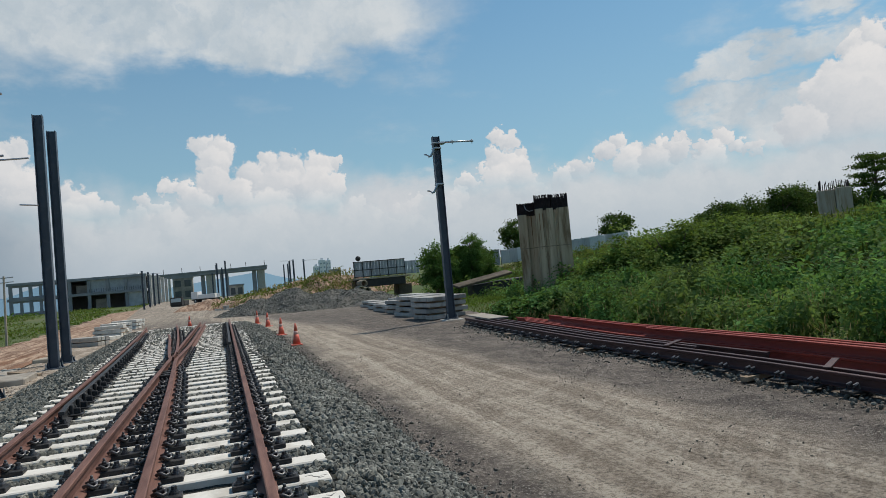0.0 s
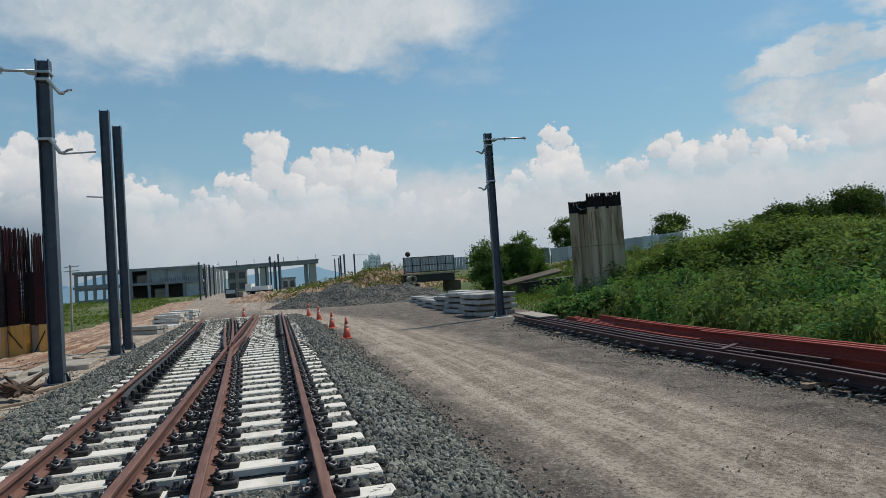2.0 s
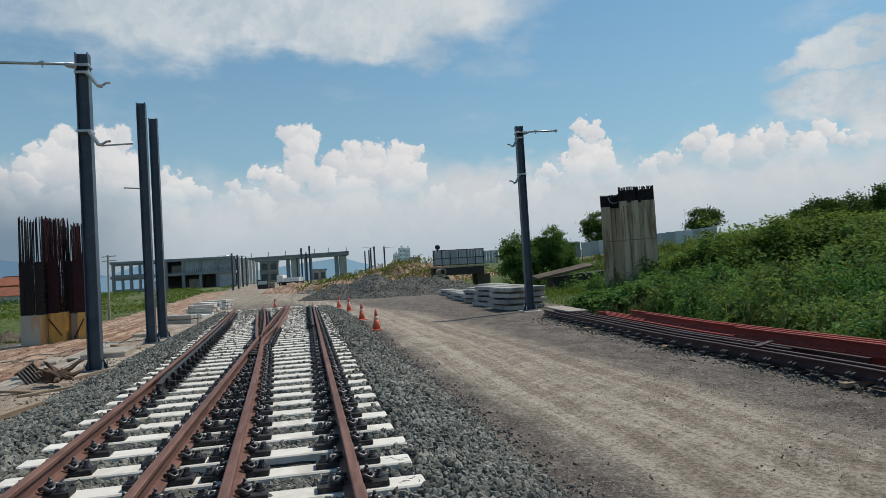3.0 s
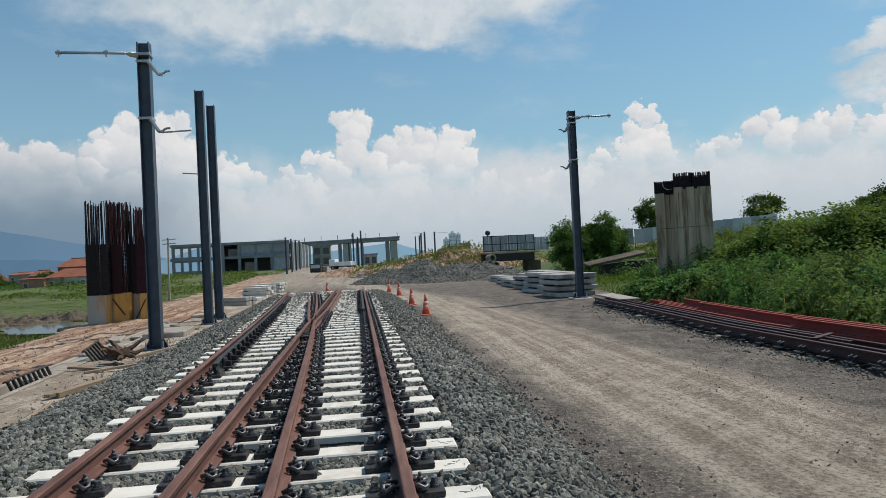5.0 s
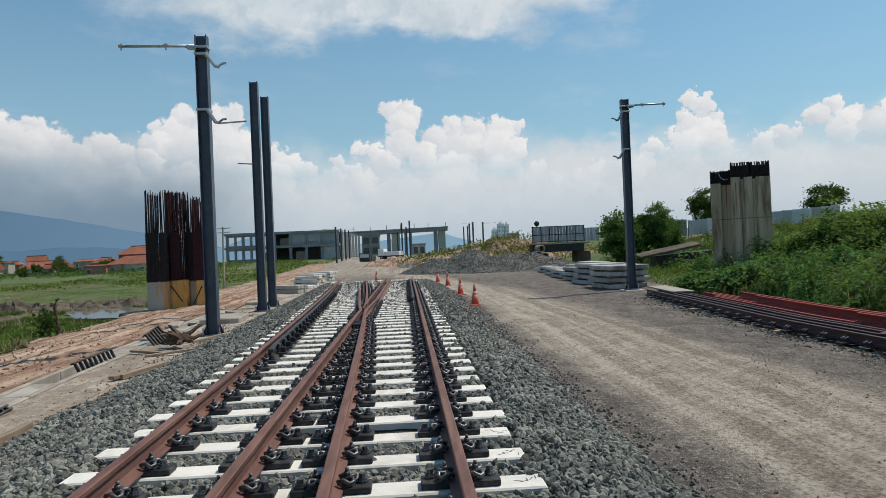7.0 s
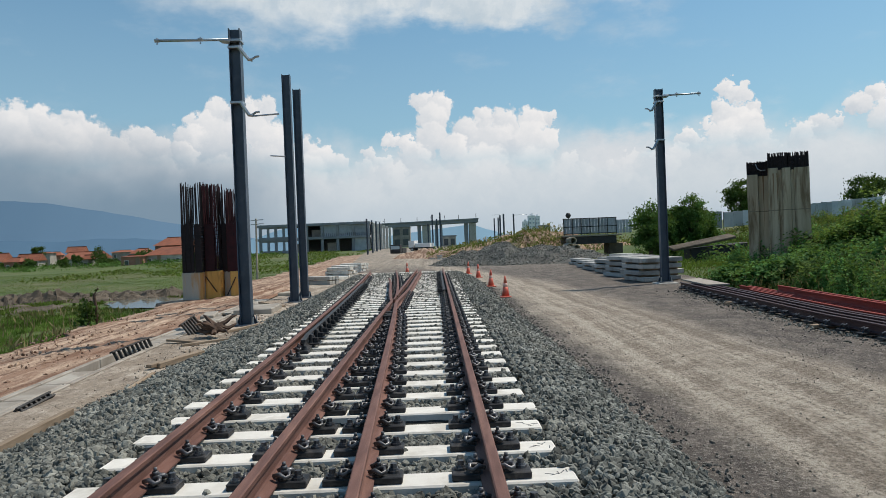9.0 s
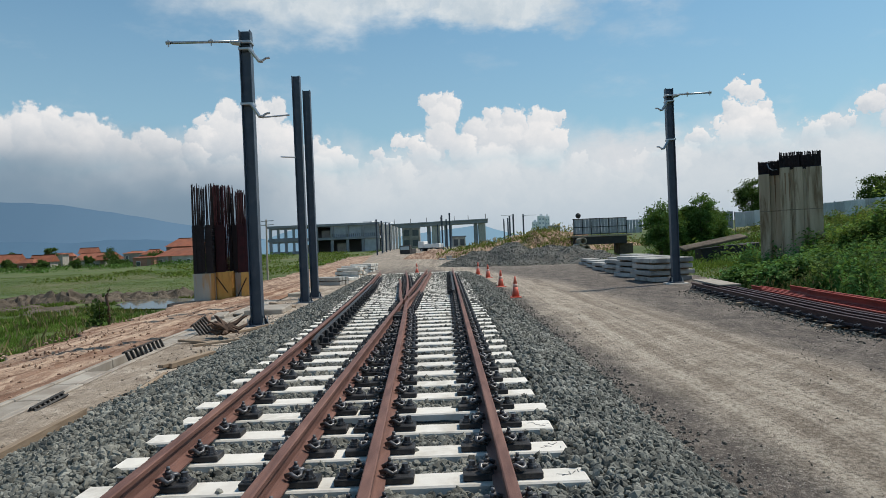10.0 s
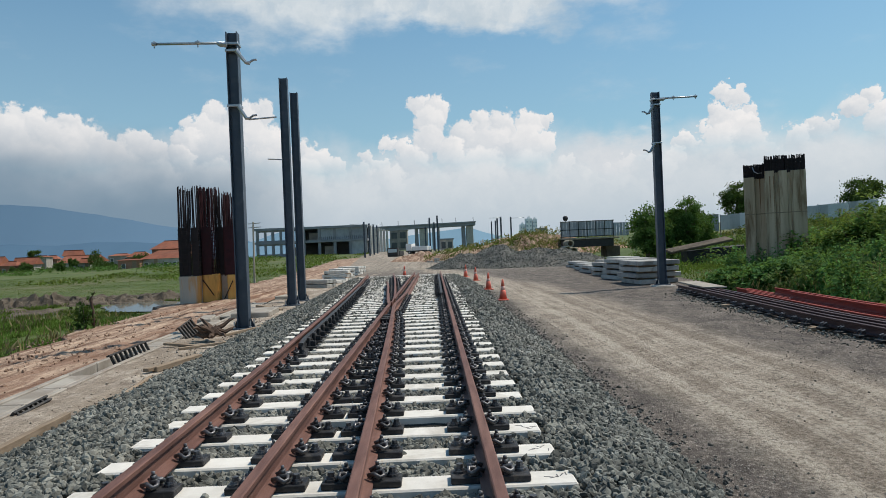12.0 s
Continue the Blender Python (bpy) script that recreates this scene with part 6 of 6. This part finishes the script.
# ---- the drain and the clutter on the left side ----
drain = thing("drain", pose(0, 0, 0), "pale concrete drain channel with covers and gaps", "drain")
random.seed(21)
y, i = 1.5, 0
while y < 27.5:
    l = 1.15
    a = math.degrees(math.atan2(-(float(drain_x(y + l)) - float(drain_x(y))), l))
    m = Matrix.Translation((float(drain_x(y + l / 2)) - 0.28, y + l / 2, 0)) @ pose(0, 0, 0, 0, random.uniform(-0.6, 0.6), a)
    for s in (-1, 1):
        bm = B()
        box(bm, s * 0.22 - 0.05, s * 0.22 + 0.05, -l / 2, l / 2 - 0.012, -0.85, ROAD + (0.02 if s > 0 else 0.05), 0.012, m)
        part("channel_wall", bm, M["drainc"], drain)
    bm = B()
    box(bm, -0.22, 0.22, -l / 2, l / 2, -0.90, -0.80, 0, m)
    part("channel_floor", bm, M["mud"], drain)
    if i not in (1, 9, 10, 17):
        bm = B()
        box(bm, -0.168, 0.168, -l / 2 + 0.02, l / 2 - 0.03, ROAD - 0.05, ROAD + 0.022, 0.012, m)
        part("cover", bm, M["drainc"], drain)
    y += l
    i += 1


def grate(x, y, z, m, n, label, w=0.5, l=0.8):
    """A black plastic form: a frame with cross bars."""
    ob = thing("drain_form", Matrix.Translation((x, y, z)) @ m, label, "grate")
    for s in (-1, 1):
        bm = B()
        box(bm, s * w / 2 - 0.016, s * w / 2 + 0.016, -l / 2, l / 2, 0, 0.07, 0.004)
        part("side", bm, M["plastic"], ob)
    for k in range(n):
        v = -l / 2 + l * (k + 0.5) / n
        bm = B()
        box(bm, -w / 2 + 0.017, w / 2 - 0.017, v - 0.02, v + 0.02, 0.008, 0.062, 0.003)
        part("cross_bar", bm, M["plastic"], ob)


grate(-6.24, 13.9, ROAD + 0.06, pose(0, 0, 0, 2, 66, 4), 9, "long black plastic drain form leaning on the drain", 0.24, 1.9)
grate(-6.15, 17.0, ROAD + 0.15, pose(0, 0, 0, 25, 55, 12), 6, "black slotted drain form leaning beside the drain", 0.42, 0.7)
grate(-5.60, 9.4, ROAD - 0.01, pose(0, 0, 0, 3, 40, 6), 7, "black plastic drain form sunk in the path", 0.07, 0.9)

roots = thing("root_stump", pose(-5.2, 15.9, ROAD), "tangled dead roots and wood on the path", "stump")
rs = np.random.RandomState(9)
for k in range(16):
    a, l = rs.uniform(0, 6.28), rs.uniform(0.25, 0.6)
    bm = B()
    p = [Vector((0, 0, 0.18))]
    for j in range(4):
        p.append(p[-1] + Vector((math.cos(a) * l / 4, math.sin(a) * l / 4, rs.uniform(-0.07, 0.12))))
        a += rs.uniform(-0.6, 0.6)
    for q in p:
        q.z = max(q.z, 0.03)
    tube(bm, p, [0.085, 0.065, 0.05, 0.035, 0.012], 6)
    part("root", bm, M["root"], roots)


def board(x, y, z, l, w, h, turn, tilt, label, mat="timber"):
    bm = B()
    box(bm, -w / 2, w / 2, -l / 2, l / 2, 0, h, 0.006)
    o = solid("timber_board", bm, M[mat], label, "board", "loose boards on the path")
    o.matrix_basis = Matrix.Translation((x, y, z)) @ pose(0, 0, 0, tilt, 0, turn)


for x, y, l, w, h, t, tl in ((-4.75, 12.5, 1.1, 0.14, 0.09, -24, 3), (-4.95, 12.2, 0.7, 0.12, 0.06, -20, 0), (-5.6, 16.6, 1.2, 0.16, 0.05, 30, 18), (-4.95, 17.4, 1.9, 0.10, 0.06, -38, 4),
                              (-5.1, 14.9, 1.0, 0.10, 0.05, -60, 2), (-4.6, 19.8, 1.5, 0.12, 0.06, -30, 5), (-5.7, 15.2, 0.8, 0.12, 0.05, 75, 4), (-4.52, 7.2, 2.6, 0.08, 0.10, 4, 0), (-4.62, 10.4, 1.6, 0.06, 0.04, 6, 1), (-6.0, 24.6, 1.4, 0.16, 0.07, 50, 4)):
    board(x, y, ROAD + 0.02, l, w, h, t, tl, "weathered timber board lying on the dusty path")


def slab(name, x, y, z, sx, sy, sz, turn, mat, label, cat):
    bm = B()
    box(bm, -sx / 2, sx / 2, -sy / 2, sy / 2, 0, sz, 0.03)
    o = solid(name, bm, M[mat], label, cat)
    o.matrix_basis = Matrix.Translation((x, y, z)) @ pose(0, 0, 0, 0, 0, turn)


slab("foundation_block", -5.95, 22.6, ROAD - 0.2, 1.2, 2.0, 0.36, 4, "drainc", "pale concrete foundation block beside the masts", "foundation")
slab("foundation_block", -6.4, 30.2, ROAD - 0.2, 1.0, 1.2, 0.34, -8, "concrete", "grey concrete foundation block beside the masts", "foundation")
slab("concrete_block", -7.1, 21.2, ROAD - 0.22, 0.4, 1.4, 0.34, 12, "drainc", "pale concrete block at the drain's end", "block")

# clods on the churned track, and stones along the path
rs = np.random.RandomState(31)
n = 1500
y = rs.uniform(6, 40, n)
x = drain_x(y) - 0.5 - rs.uniform(0, 1, n) ** 0.8 * 5.2
u = (x - drain_x(y) + 0.5) / -5.0
solid("clods", stones_mesh("clods", np.stack([x, y, (ROAD - 0.08) * (1 - u) - 0.86 * u + 0.01], 1), 0.024 * rs.uniform(0.4, 1.9, n), M["dirt"], 33), None, "lumps of dry earth on the dirt track", "clods", kind="stuff")
n = 500
y, x = rs.uniform(5, 30, n), 0
x = drain_x(y) + 0.2 + rs.uniform(0, 1, n) ** 0.6 * 1.1
solid("pebbles", stones_mesh("pebbles", np.stack([x, y, np.full(n, ROAD + 0.004)], 1), 0.022 * rs.uniform(0.4, 1.5, n), M["strip"], 34), None, "small stones on the dusty path", "pebbles", kind="stuff")

# ---- utility pole ----
pole = thing("utility_pole", pose(-15.8, 60, -1.6), "thin grey utility pole with a cross arm", "pole")
part("pole", bar(B(), (0, 0, 0), (0.1, 0, 6.0), 0.10, 0.07, 8), M["concrete"], pole)
for z in (5.5, 5.85):
    part("cross_arm", bar(B(), (-0.35, 0, z), (0.75, 0, z + 0.05), 0.04, n=6), M["galv"], pole)


# ---- village ----
def house(x, y, w, eave, ridge, wall, seed):
    rs = random.Random(seed)
    z = ground_z(x, y) - 0.3
    d = w * rs.uniform(0.7, 1.0)
    ob = thing("house", pose(x, y, z, 0, 0, rs.uniform(-14, 14)), "village house with a clay tile roof and plaster walls" if wall == "wallw" else "village house with bare brick walls and a tile roof", "house", "houses of the village")
    h = max(eave - z, 2.2)
    bm = B()
    box(bm, -w / 2, w / 2, 0, d, 0, h)
    part("wall", bm, M[wall], ob)
    r = max(ridge - eave, 0.3)
    o, t = 0.45, w * rs.choice((0.0, 0.22, 0.3))
    bm = B()
    e = [bm.verts.new(v) for v in ((-w / 2 - o, -o, h + 0.01), (w / 2 + o, -o, h + 0.01), (w / 2 + o, d + o, h + 0.01), (-w / 2 - o, d + o, h + 0.01))]
    a, b = bm.verts.new((-w / 2 - o + t, d / 2, h + r)), bm.verts.new((w / 2 + o - t, d / 2, h + r))
    for f in ((e[0], e[1], b, a), (e[2], e[3], a, b), (e[1], e[2], b), (e[3], e[0], a), (e[3], e[2], e[1], e[0])):
        bm.faces.new(f)
    roof = part("roof", bm, M["tile"], ob, "orange-brown clay tile roof")
    bm = B()
    box(bm, -w / 2 - o + t, w / 2 + o - t, d / 2 - 0.15, d / 2 + 0.15, h + r - 0.06, h + r + 0.12)
    part("ridge_cap", bm, M["tile"], roof)
    for k in range(max(2, int(w / 2.2))):
        u = -w / 2 + w * (k + 0.5) / max(2, int(w / 2.2))
        bm = B()
        if k == 1:
            box(bm, u - 0.45, u + 0.45, -0.05, 0.06, 0.3, 2.3, 0.01)
            part("door", bm, M["timber"], ob)
        else:
            box(bm, u - 0.5, u + 0.5, -0.05, 0.06, h - 2.0, h - 0.8, 0.01)
            win = part("window", bm, M["band"], ob, "white framed window")
            bm = B()
            box(bm, u - 0.42, u + 0.42, -0.07, -0.052, h - 1.92, h - 0.88)
            part("pane", bm, M["room_shade"], win)


for i, row in enumerate((
    (-133.2, 205, 7.5, 0.9, 3.5, "wallw"), (-117.5, 190, 4.6, 0.4, 1.6, "brickw"), (-116.7, 196, 5.7, 0.2, 2.2, "wallw"), (-122.7, 215, 3.6, 3.6, 4.0, "wallw"),
    (-123.2, 222, 3.3, 2.9, 4.0, "brickw"), (-104.4, 200, 9.7, 1.0, 3.0, "wallw"), (-109.8, 209, 4.5, 3.5, 5.2, "wallw"), (-109.8, 240, 7.2, 3.2, 3.9, "wallw"),
    (-73.2, 165, 4.9, 1.5, 1.8, "brickw"), (-97.1, 225, 6.4, 2.5, 4.1, "wallw"), (-66.8, 168, 9.4, 0.7, 2.8, "wallw"), (-70.6, 182, 8.4, 4.1, 6.3, "brickw"),
    (-141.3, 200, 8.0, 1.6, 3.8, "wallw"), (-96.5, 190, 2.5, 0.2, 1.4, "wallw"), (-86.0, 212, 6.0, 2.0, 3.6, "wallw"), (-150.0, 215, 9.0, 1.8, 4.2, "wallw"))):
    house(*row, 100 + i)
for i, (x, y, t, r) in enumerate(((-92.5, 188, 4.3, 2.6), (-117.4, 203, 5.7, 2.0), (-135.6, 212, 5.4, 2.6), (-98.6, 188, 2.6, 1.4), (-83.0, 190, 2.2, 1.5), (-126, 196, 2.6, 1.7), (-110, 186, 1.6, 1.3), (-78, 214, 5.2, 1.4), (-60, 170, 2.4, 1.6), (-146, 205, 4.6, 2.5))):
    tree(x, y, t, r, 60 + i, "dark green tree among the village houses", r * 0.85, 0.15, 0.42, 26, group="village trees")
rs = np.random.RandomState(17)
for i in range(16):
    x, y = rs.uniform(-150, -58), rs.uniform(178, 208)
    tree(x, y, rs.uniform(0.8, 3.4), rs.uniform(1.4, 2.6), 90 + i, "low dark green tree among the village houses", 1.7, 0.14, 0.42, 24, group="village trees")
rs = np.random.RandomState(5)
n = 16000
x, y = rs.uniform(-160, -45, n), rs.uniform(150, 200, n)
ok = lumps(x, y, 14, 3) > 0.15
solid("scrub", leaves_mesh("scrub", np.stack([x, y, land(x, y) + rs.uniform(0, 0.9, n)], 1)[ok], 0.42, M["leaf_mid"], 5), None, "green scrub before the village", "scrub", kind="stuff")
n = 18000
x, y = rs.uniform(-60, -12, n), rs.uniform(95, 205, n)
ok = (lumps(x, y, 18, 6) > -0.1) & (x < -13 - 0.05 * (y - 95))
solid("scrub", leaves_mesh("scrub", np.stack([x, y, land(x, y) + rs.uniform(0, 0.45, n)], 1)[ok], 0.34, M["leaf_grass"], 6), None, "green scrub before the station", "scrub", kind="stuff")


# ---- station, viaduct, far things ----
def station():
    x0, y0, z0, L = -55.0, 215.0, 0.6, 33.8
    ob = thing("station_building", pose(x0, y0, z0), "unfinished two-storey grey concrete station building", "building")
    D, F1, F2 = 14.0, 4.4, 8.7
    for z, name in ((-0.3, "plinth"), (F1 - 0.35, "floor_slab"), (F2 - 0.4, "roof_slab")):
        bm = B()
        box(bm, -0.8, L + 0.6, -0.8, D, z, z + (0.3 if name == "plinth" else 0.75))
        part(name, bm, M["station"], ob)
    n = 7
    for i in range(n + 1):
        x = L * i / n
        for z0_, z1_ in ((0.0, F1 - 0.355), (F1 + 0.405, F2 - 0.405)):
            bm = B()
            box(bm, x - 0.42, x + 0.42, -0.5, 0.1, z0_, z1_)
            part("column", bm, M["station"], ob)
    for k, (za, zb) in enumerate(((0.0, F1 - 0.355), (F1 + 0.405, F2 - 0.405))):
        bm = B()
        box(bm, L * 2 / 7, L, D - 0.4, D - 0.1, za, zb)
        part("back_wall", bm, M["room_shade"], ob)
        for i in range(n):
            a, b = L * i / n + 0.44, L * (i + 1) / n - 0.44
            if i >= 4 and k == 1 or i == 6:
                bm = B()
                box(bm, a, b, -0.1, 0.1, za, zb)
                part("infill_wall", bm, M["fence"], ob)
            elif i < 2:
                w = (b - a)
                bm = B()
                box(bm, a + w * 0.5 - 0.35, a + w * 0.5 + 0.35, -0.3, 0.3, za, zb)
                part("mullion", bm, M["station"], ob)
                bm = B()
                box(bm, a, b, -0.25, -0.05, za, za + (0.9 if k == 0 else 0.35))
                part("sill_wall", bm, M["station"], ob)
                bm = B()
                box(bm, a, b, -0.25, -0.05, zb - 0.5, zb)
                part("lintel", bm, M["station"], ob)
            elif i == 3 and k == 1 or i in (2, 4) and k == 0:
                bm = B()
                box(bm, a + 0.6, b - 0.6, 3.0, 3.2, za, zb - 1.2)
                part("partition", bm, M["wallw"], ob)
    for i in range(24):
        bm = B()
        x = 19.5 + i * 0.6
        box(bm, x, x + 0.07, -0.7, -0.63, F1 + 0.41, F1 + 1.4)
        part("baluster", bm, M["black"], ob)


station()
for i in range(7):      # the colonnade beside the platforms
    x, y = (-15.2, -15.8, -16.2, -16.4, -16.5, -16.5, -16.4)[i], 165 + 13 * i
    bm = B()
    box(bm, -0.4, 0.4, -0.4, 0.4, -0.5, 7.6, 0.05)
    bmo = solid("concrete_column", bm, M["pale"], "pale concrete platform column without its roof", "column", "columns beside the station")
    bmo.location = (x, y, ground_z(x, y))


def viaduct():
    ob = thing("viaduct", pose(0, 300, 0), "unfinished grey concrete viaduct on tall piers", "viaduct")
    a = Matrix.Rotation(radians(1.0), 4, "Y").inverted()
    bm = B()
    box(bm, -46, 18.6, -4, 4, 10.2, 11.4, 0.05, a)
    part("deck", bm, M["station"], ob)
    bm = B()
    box(bm, -46, 18.8, -4.3, 4.2, 11.41, 12.0, 0.05, a)
    part("parapet", bm, M["station"], ob)
    for x, w in ((-7.3, 1.5), (-4.2, 3.6), (0.2, 1.4), (2.2, 1.2), (13.2, 1.6), (15.9, 3.0), (-26.0, 2.5), (-38.0, 2.5)):
        bm = B()
        box(bm, x - w / 2, x + w / 2, -2.4 if w < 2 else -3, 1.5, -2.0, 10.1 + x * 0.0174, 0.1)
        part("pier", bm, M["station"] if w < 2 else M["pale"], ob)
    for x in (-30, -22, -15, -8, -2, 4, 10, 17.5):
        part("post", bar(B(), (x, -3.8, 12.0 + x * 0.0174), (x, -3.8, 13.9 + x * 0.0174), 0.12, n=6), M["black"], ob)


viaduct()


def plain_block(name, x, y, z, w, d, h, mat, label, cat, bays=3, floors=2, frame="band"):
    ob = thing(name, pose(x, y, z), label, cat)
    bm = B()
    box(bm, -w / 2, w / 2, 0, d, 0, h, 0.05)
    part("wall", bm, M[mat], ob)
    bm = B()
    box(bm, -w / 2 - 0.25, w / 2 + 0.25, -0.25, d + 0.2, h + 0.01, h + 0.4)
    part("roof", bm, M["station"], ob)
    for i in range(bays):
        for j in range(floors):
            u, v = -w / 2 + w * (i + 0.5) / bays, h * (j + 0.5) / floors
            bm = B()
            box(bm, u - w / bays * 0.32, u + w / bays * 0.32, -0.12, 0.05, v - h / floors * 0.3, v + h / floors * 0.3)
            part("window", bm, M["room_shade"], ob)


plain_block("white_building", -13.2, 260, 1.0, 6.6, 8, 7.6, "wallw", "white framed works building behind the masts", "building", 2, 2)
plain_block("hut", 19.1, 120, 1.6, 1.3, 2, 2.2, "wallw", "small pale hut on the rise", "hut", 1, 1)
plain_block("hut", 4.0, 210, 0.6, 4.0, 3, 3.2, "wallw", "small pale works cabin", "hut", 2, 1)


def tower(x, w, top, seed):
    ob = thing("apartment_tower", pose(x, 900, -8), "far white apartment tower block", "building", "towers on the horizon")
    bm = B()
    box(bm, -w / 2, w / 2, 0, 10, 0, top + 8, 0.1)
    part("wall", bm, M["tower"], ob)
    bm = B()
    box(bm, -w * 0.2, w * 0.2, 2, 6, top + 8.01, top + 10.5)
    part("roof_house", bm, M["tower"], ob)
    for i in range(2):
        for j in range(6):
            u, v = -w / 2 + w * (i + 0.5) / 2, 10 + (top - 4) * (j + 0.5) / 6
            bm = B()
            box(bm, u - w * 0.13, u + w * 0.13, -0.15, 0.1, v - 1.0, v + 1.0)
            part("window", bm, M["glass"], ob)


tower(118.2, 6.6, 27.5, 1)
tower(126.6, 8.6, 35.0, 2)
tower(134.4, 5.6, 34.0, 3)


def truck(x, y, turn, body, label):
    ob = thing("truck", pose(x, y, ground_z(x, y) + 0.05, 0, 0, turn), label, "truck", "trucks in the yard")
    for name, b, mat in (("chassis", (-0.95, 0.95, -2.6, 2.6, 0.55, 0.80), "black"), ("cab", (-1.0, 1.0, 1.2, 2.6, 0.81, 2.3), body), ("bed", (-1.05, 1.05, -2.6, 1.05, 0.81, 1.7), body)):
        bm = B()
        box(bm, *b, 0.06)
        part(name, bm, M[mat], ob)
    bm = B()
    box(bm, -0.85, 0.85, 2.605, 2.64, 1.45, 2.1)
    part("windscreen", bm, M["glass"], ob)
    for sx in (-1, 1):
        for v in (-1.6, 1.7):
            w = part("wheel", bar(B(), (sx * 0.75, v, 0.42), (sx * 1.02, v, 0.42), 0.44, n=16), M["black"], ob)
            part("hub", bar(B(), (sx * 1.021, v, 0.42), (sx * 1.05, v, 0.42), 0.2, n=10), M["galv"], w)


truck(-3.4, 150, 65, "band", "white flatbed truck parked in the works yard")
truck(-7.4, 132, 170, "black", "dark truck parked in the works yard")
drum = thing("cable_drum", pose(1.7, 95, ground_z(1.7, 95)), "pale wooden cable drum standing on its edge", "cable drum")
for v in (-0.35, 0.35):
    part("flange", bar(B(), (0, v - 0.03, 0.62), (0, v + 0.03, 0.62), 0.62, n=24), M["timber"], drum)
part("core", bar(B(), (0, -0.31, 0.62), (0, 0.31, 0.62), 0.35, n=16), M["timber"], drum)
for i in range(9):
    stack(-0.6 + i * 0.9 + 0.2 * (i % 2), 88 - 1.7 * i, ground_z(0, 85) + 0.03, 1 + i % 2, 2, 25 * i, "small pile of pale blocks at the edge of the yard", l=0.9, w=0.4, h=0.3, seed=200 + i, group="small block piles")

# ---- far hills, their haze painted into the colour ----
def hills(name, y, pts, label, mat, depth=300):
    xs = np.linspace(pts[0][0], pts[-1][0], 150)
    z = np.interp(xs, [p[0] for p in pts], [p[1] for p in pts]) + 5 * lumps(xs, xs * 0 + y, 500, int(y), 4)
    V = np.concatenate([np.stack([xs, xs * 0 + y, xs * 0 - 60], 1), np.stack([xs, xs * 0 + y + depth, np.maximum(z, -20)], 1)])
    i = np.arange(149)
    return solid(name, raw_mesh(name, V, np.stack([i, i + 1, i + 151, i + 150], 1), M[mat], True), None, label, "hills", kind="structure")


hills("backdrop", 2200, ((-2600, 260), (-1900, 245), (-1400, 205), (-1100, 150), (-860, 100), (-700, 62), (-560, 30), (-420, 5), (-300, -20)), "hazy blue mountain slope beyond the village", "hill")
hills("backdrop", 2000, ((-2400, 95), (-1700, 90), (-1300, 60), (-1000, 66), (-800, 40), (-620, 22), (-450, 5), (-300, -20)), "foothills beyond the village, haze painted dark blue", "nearhill")
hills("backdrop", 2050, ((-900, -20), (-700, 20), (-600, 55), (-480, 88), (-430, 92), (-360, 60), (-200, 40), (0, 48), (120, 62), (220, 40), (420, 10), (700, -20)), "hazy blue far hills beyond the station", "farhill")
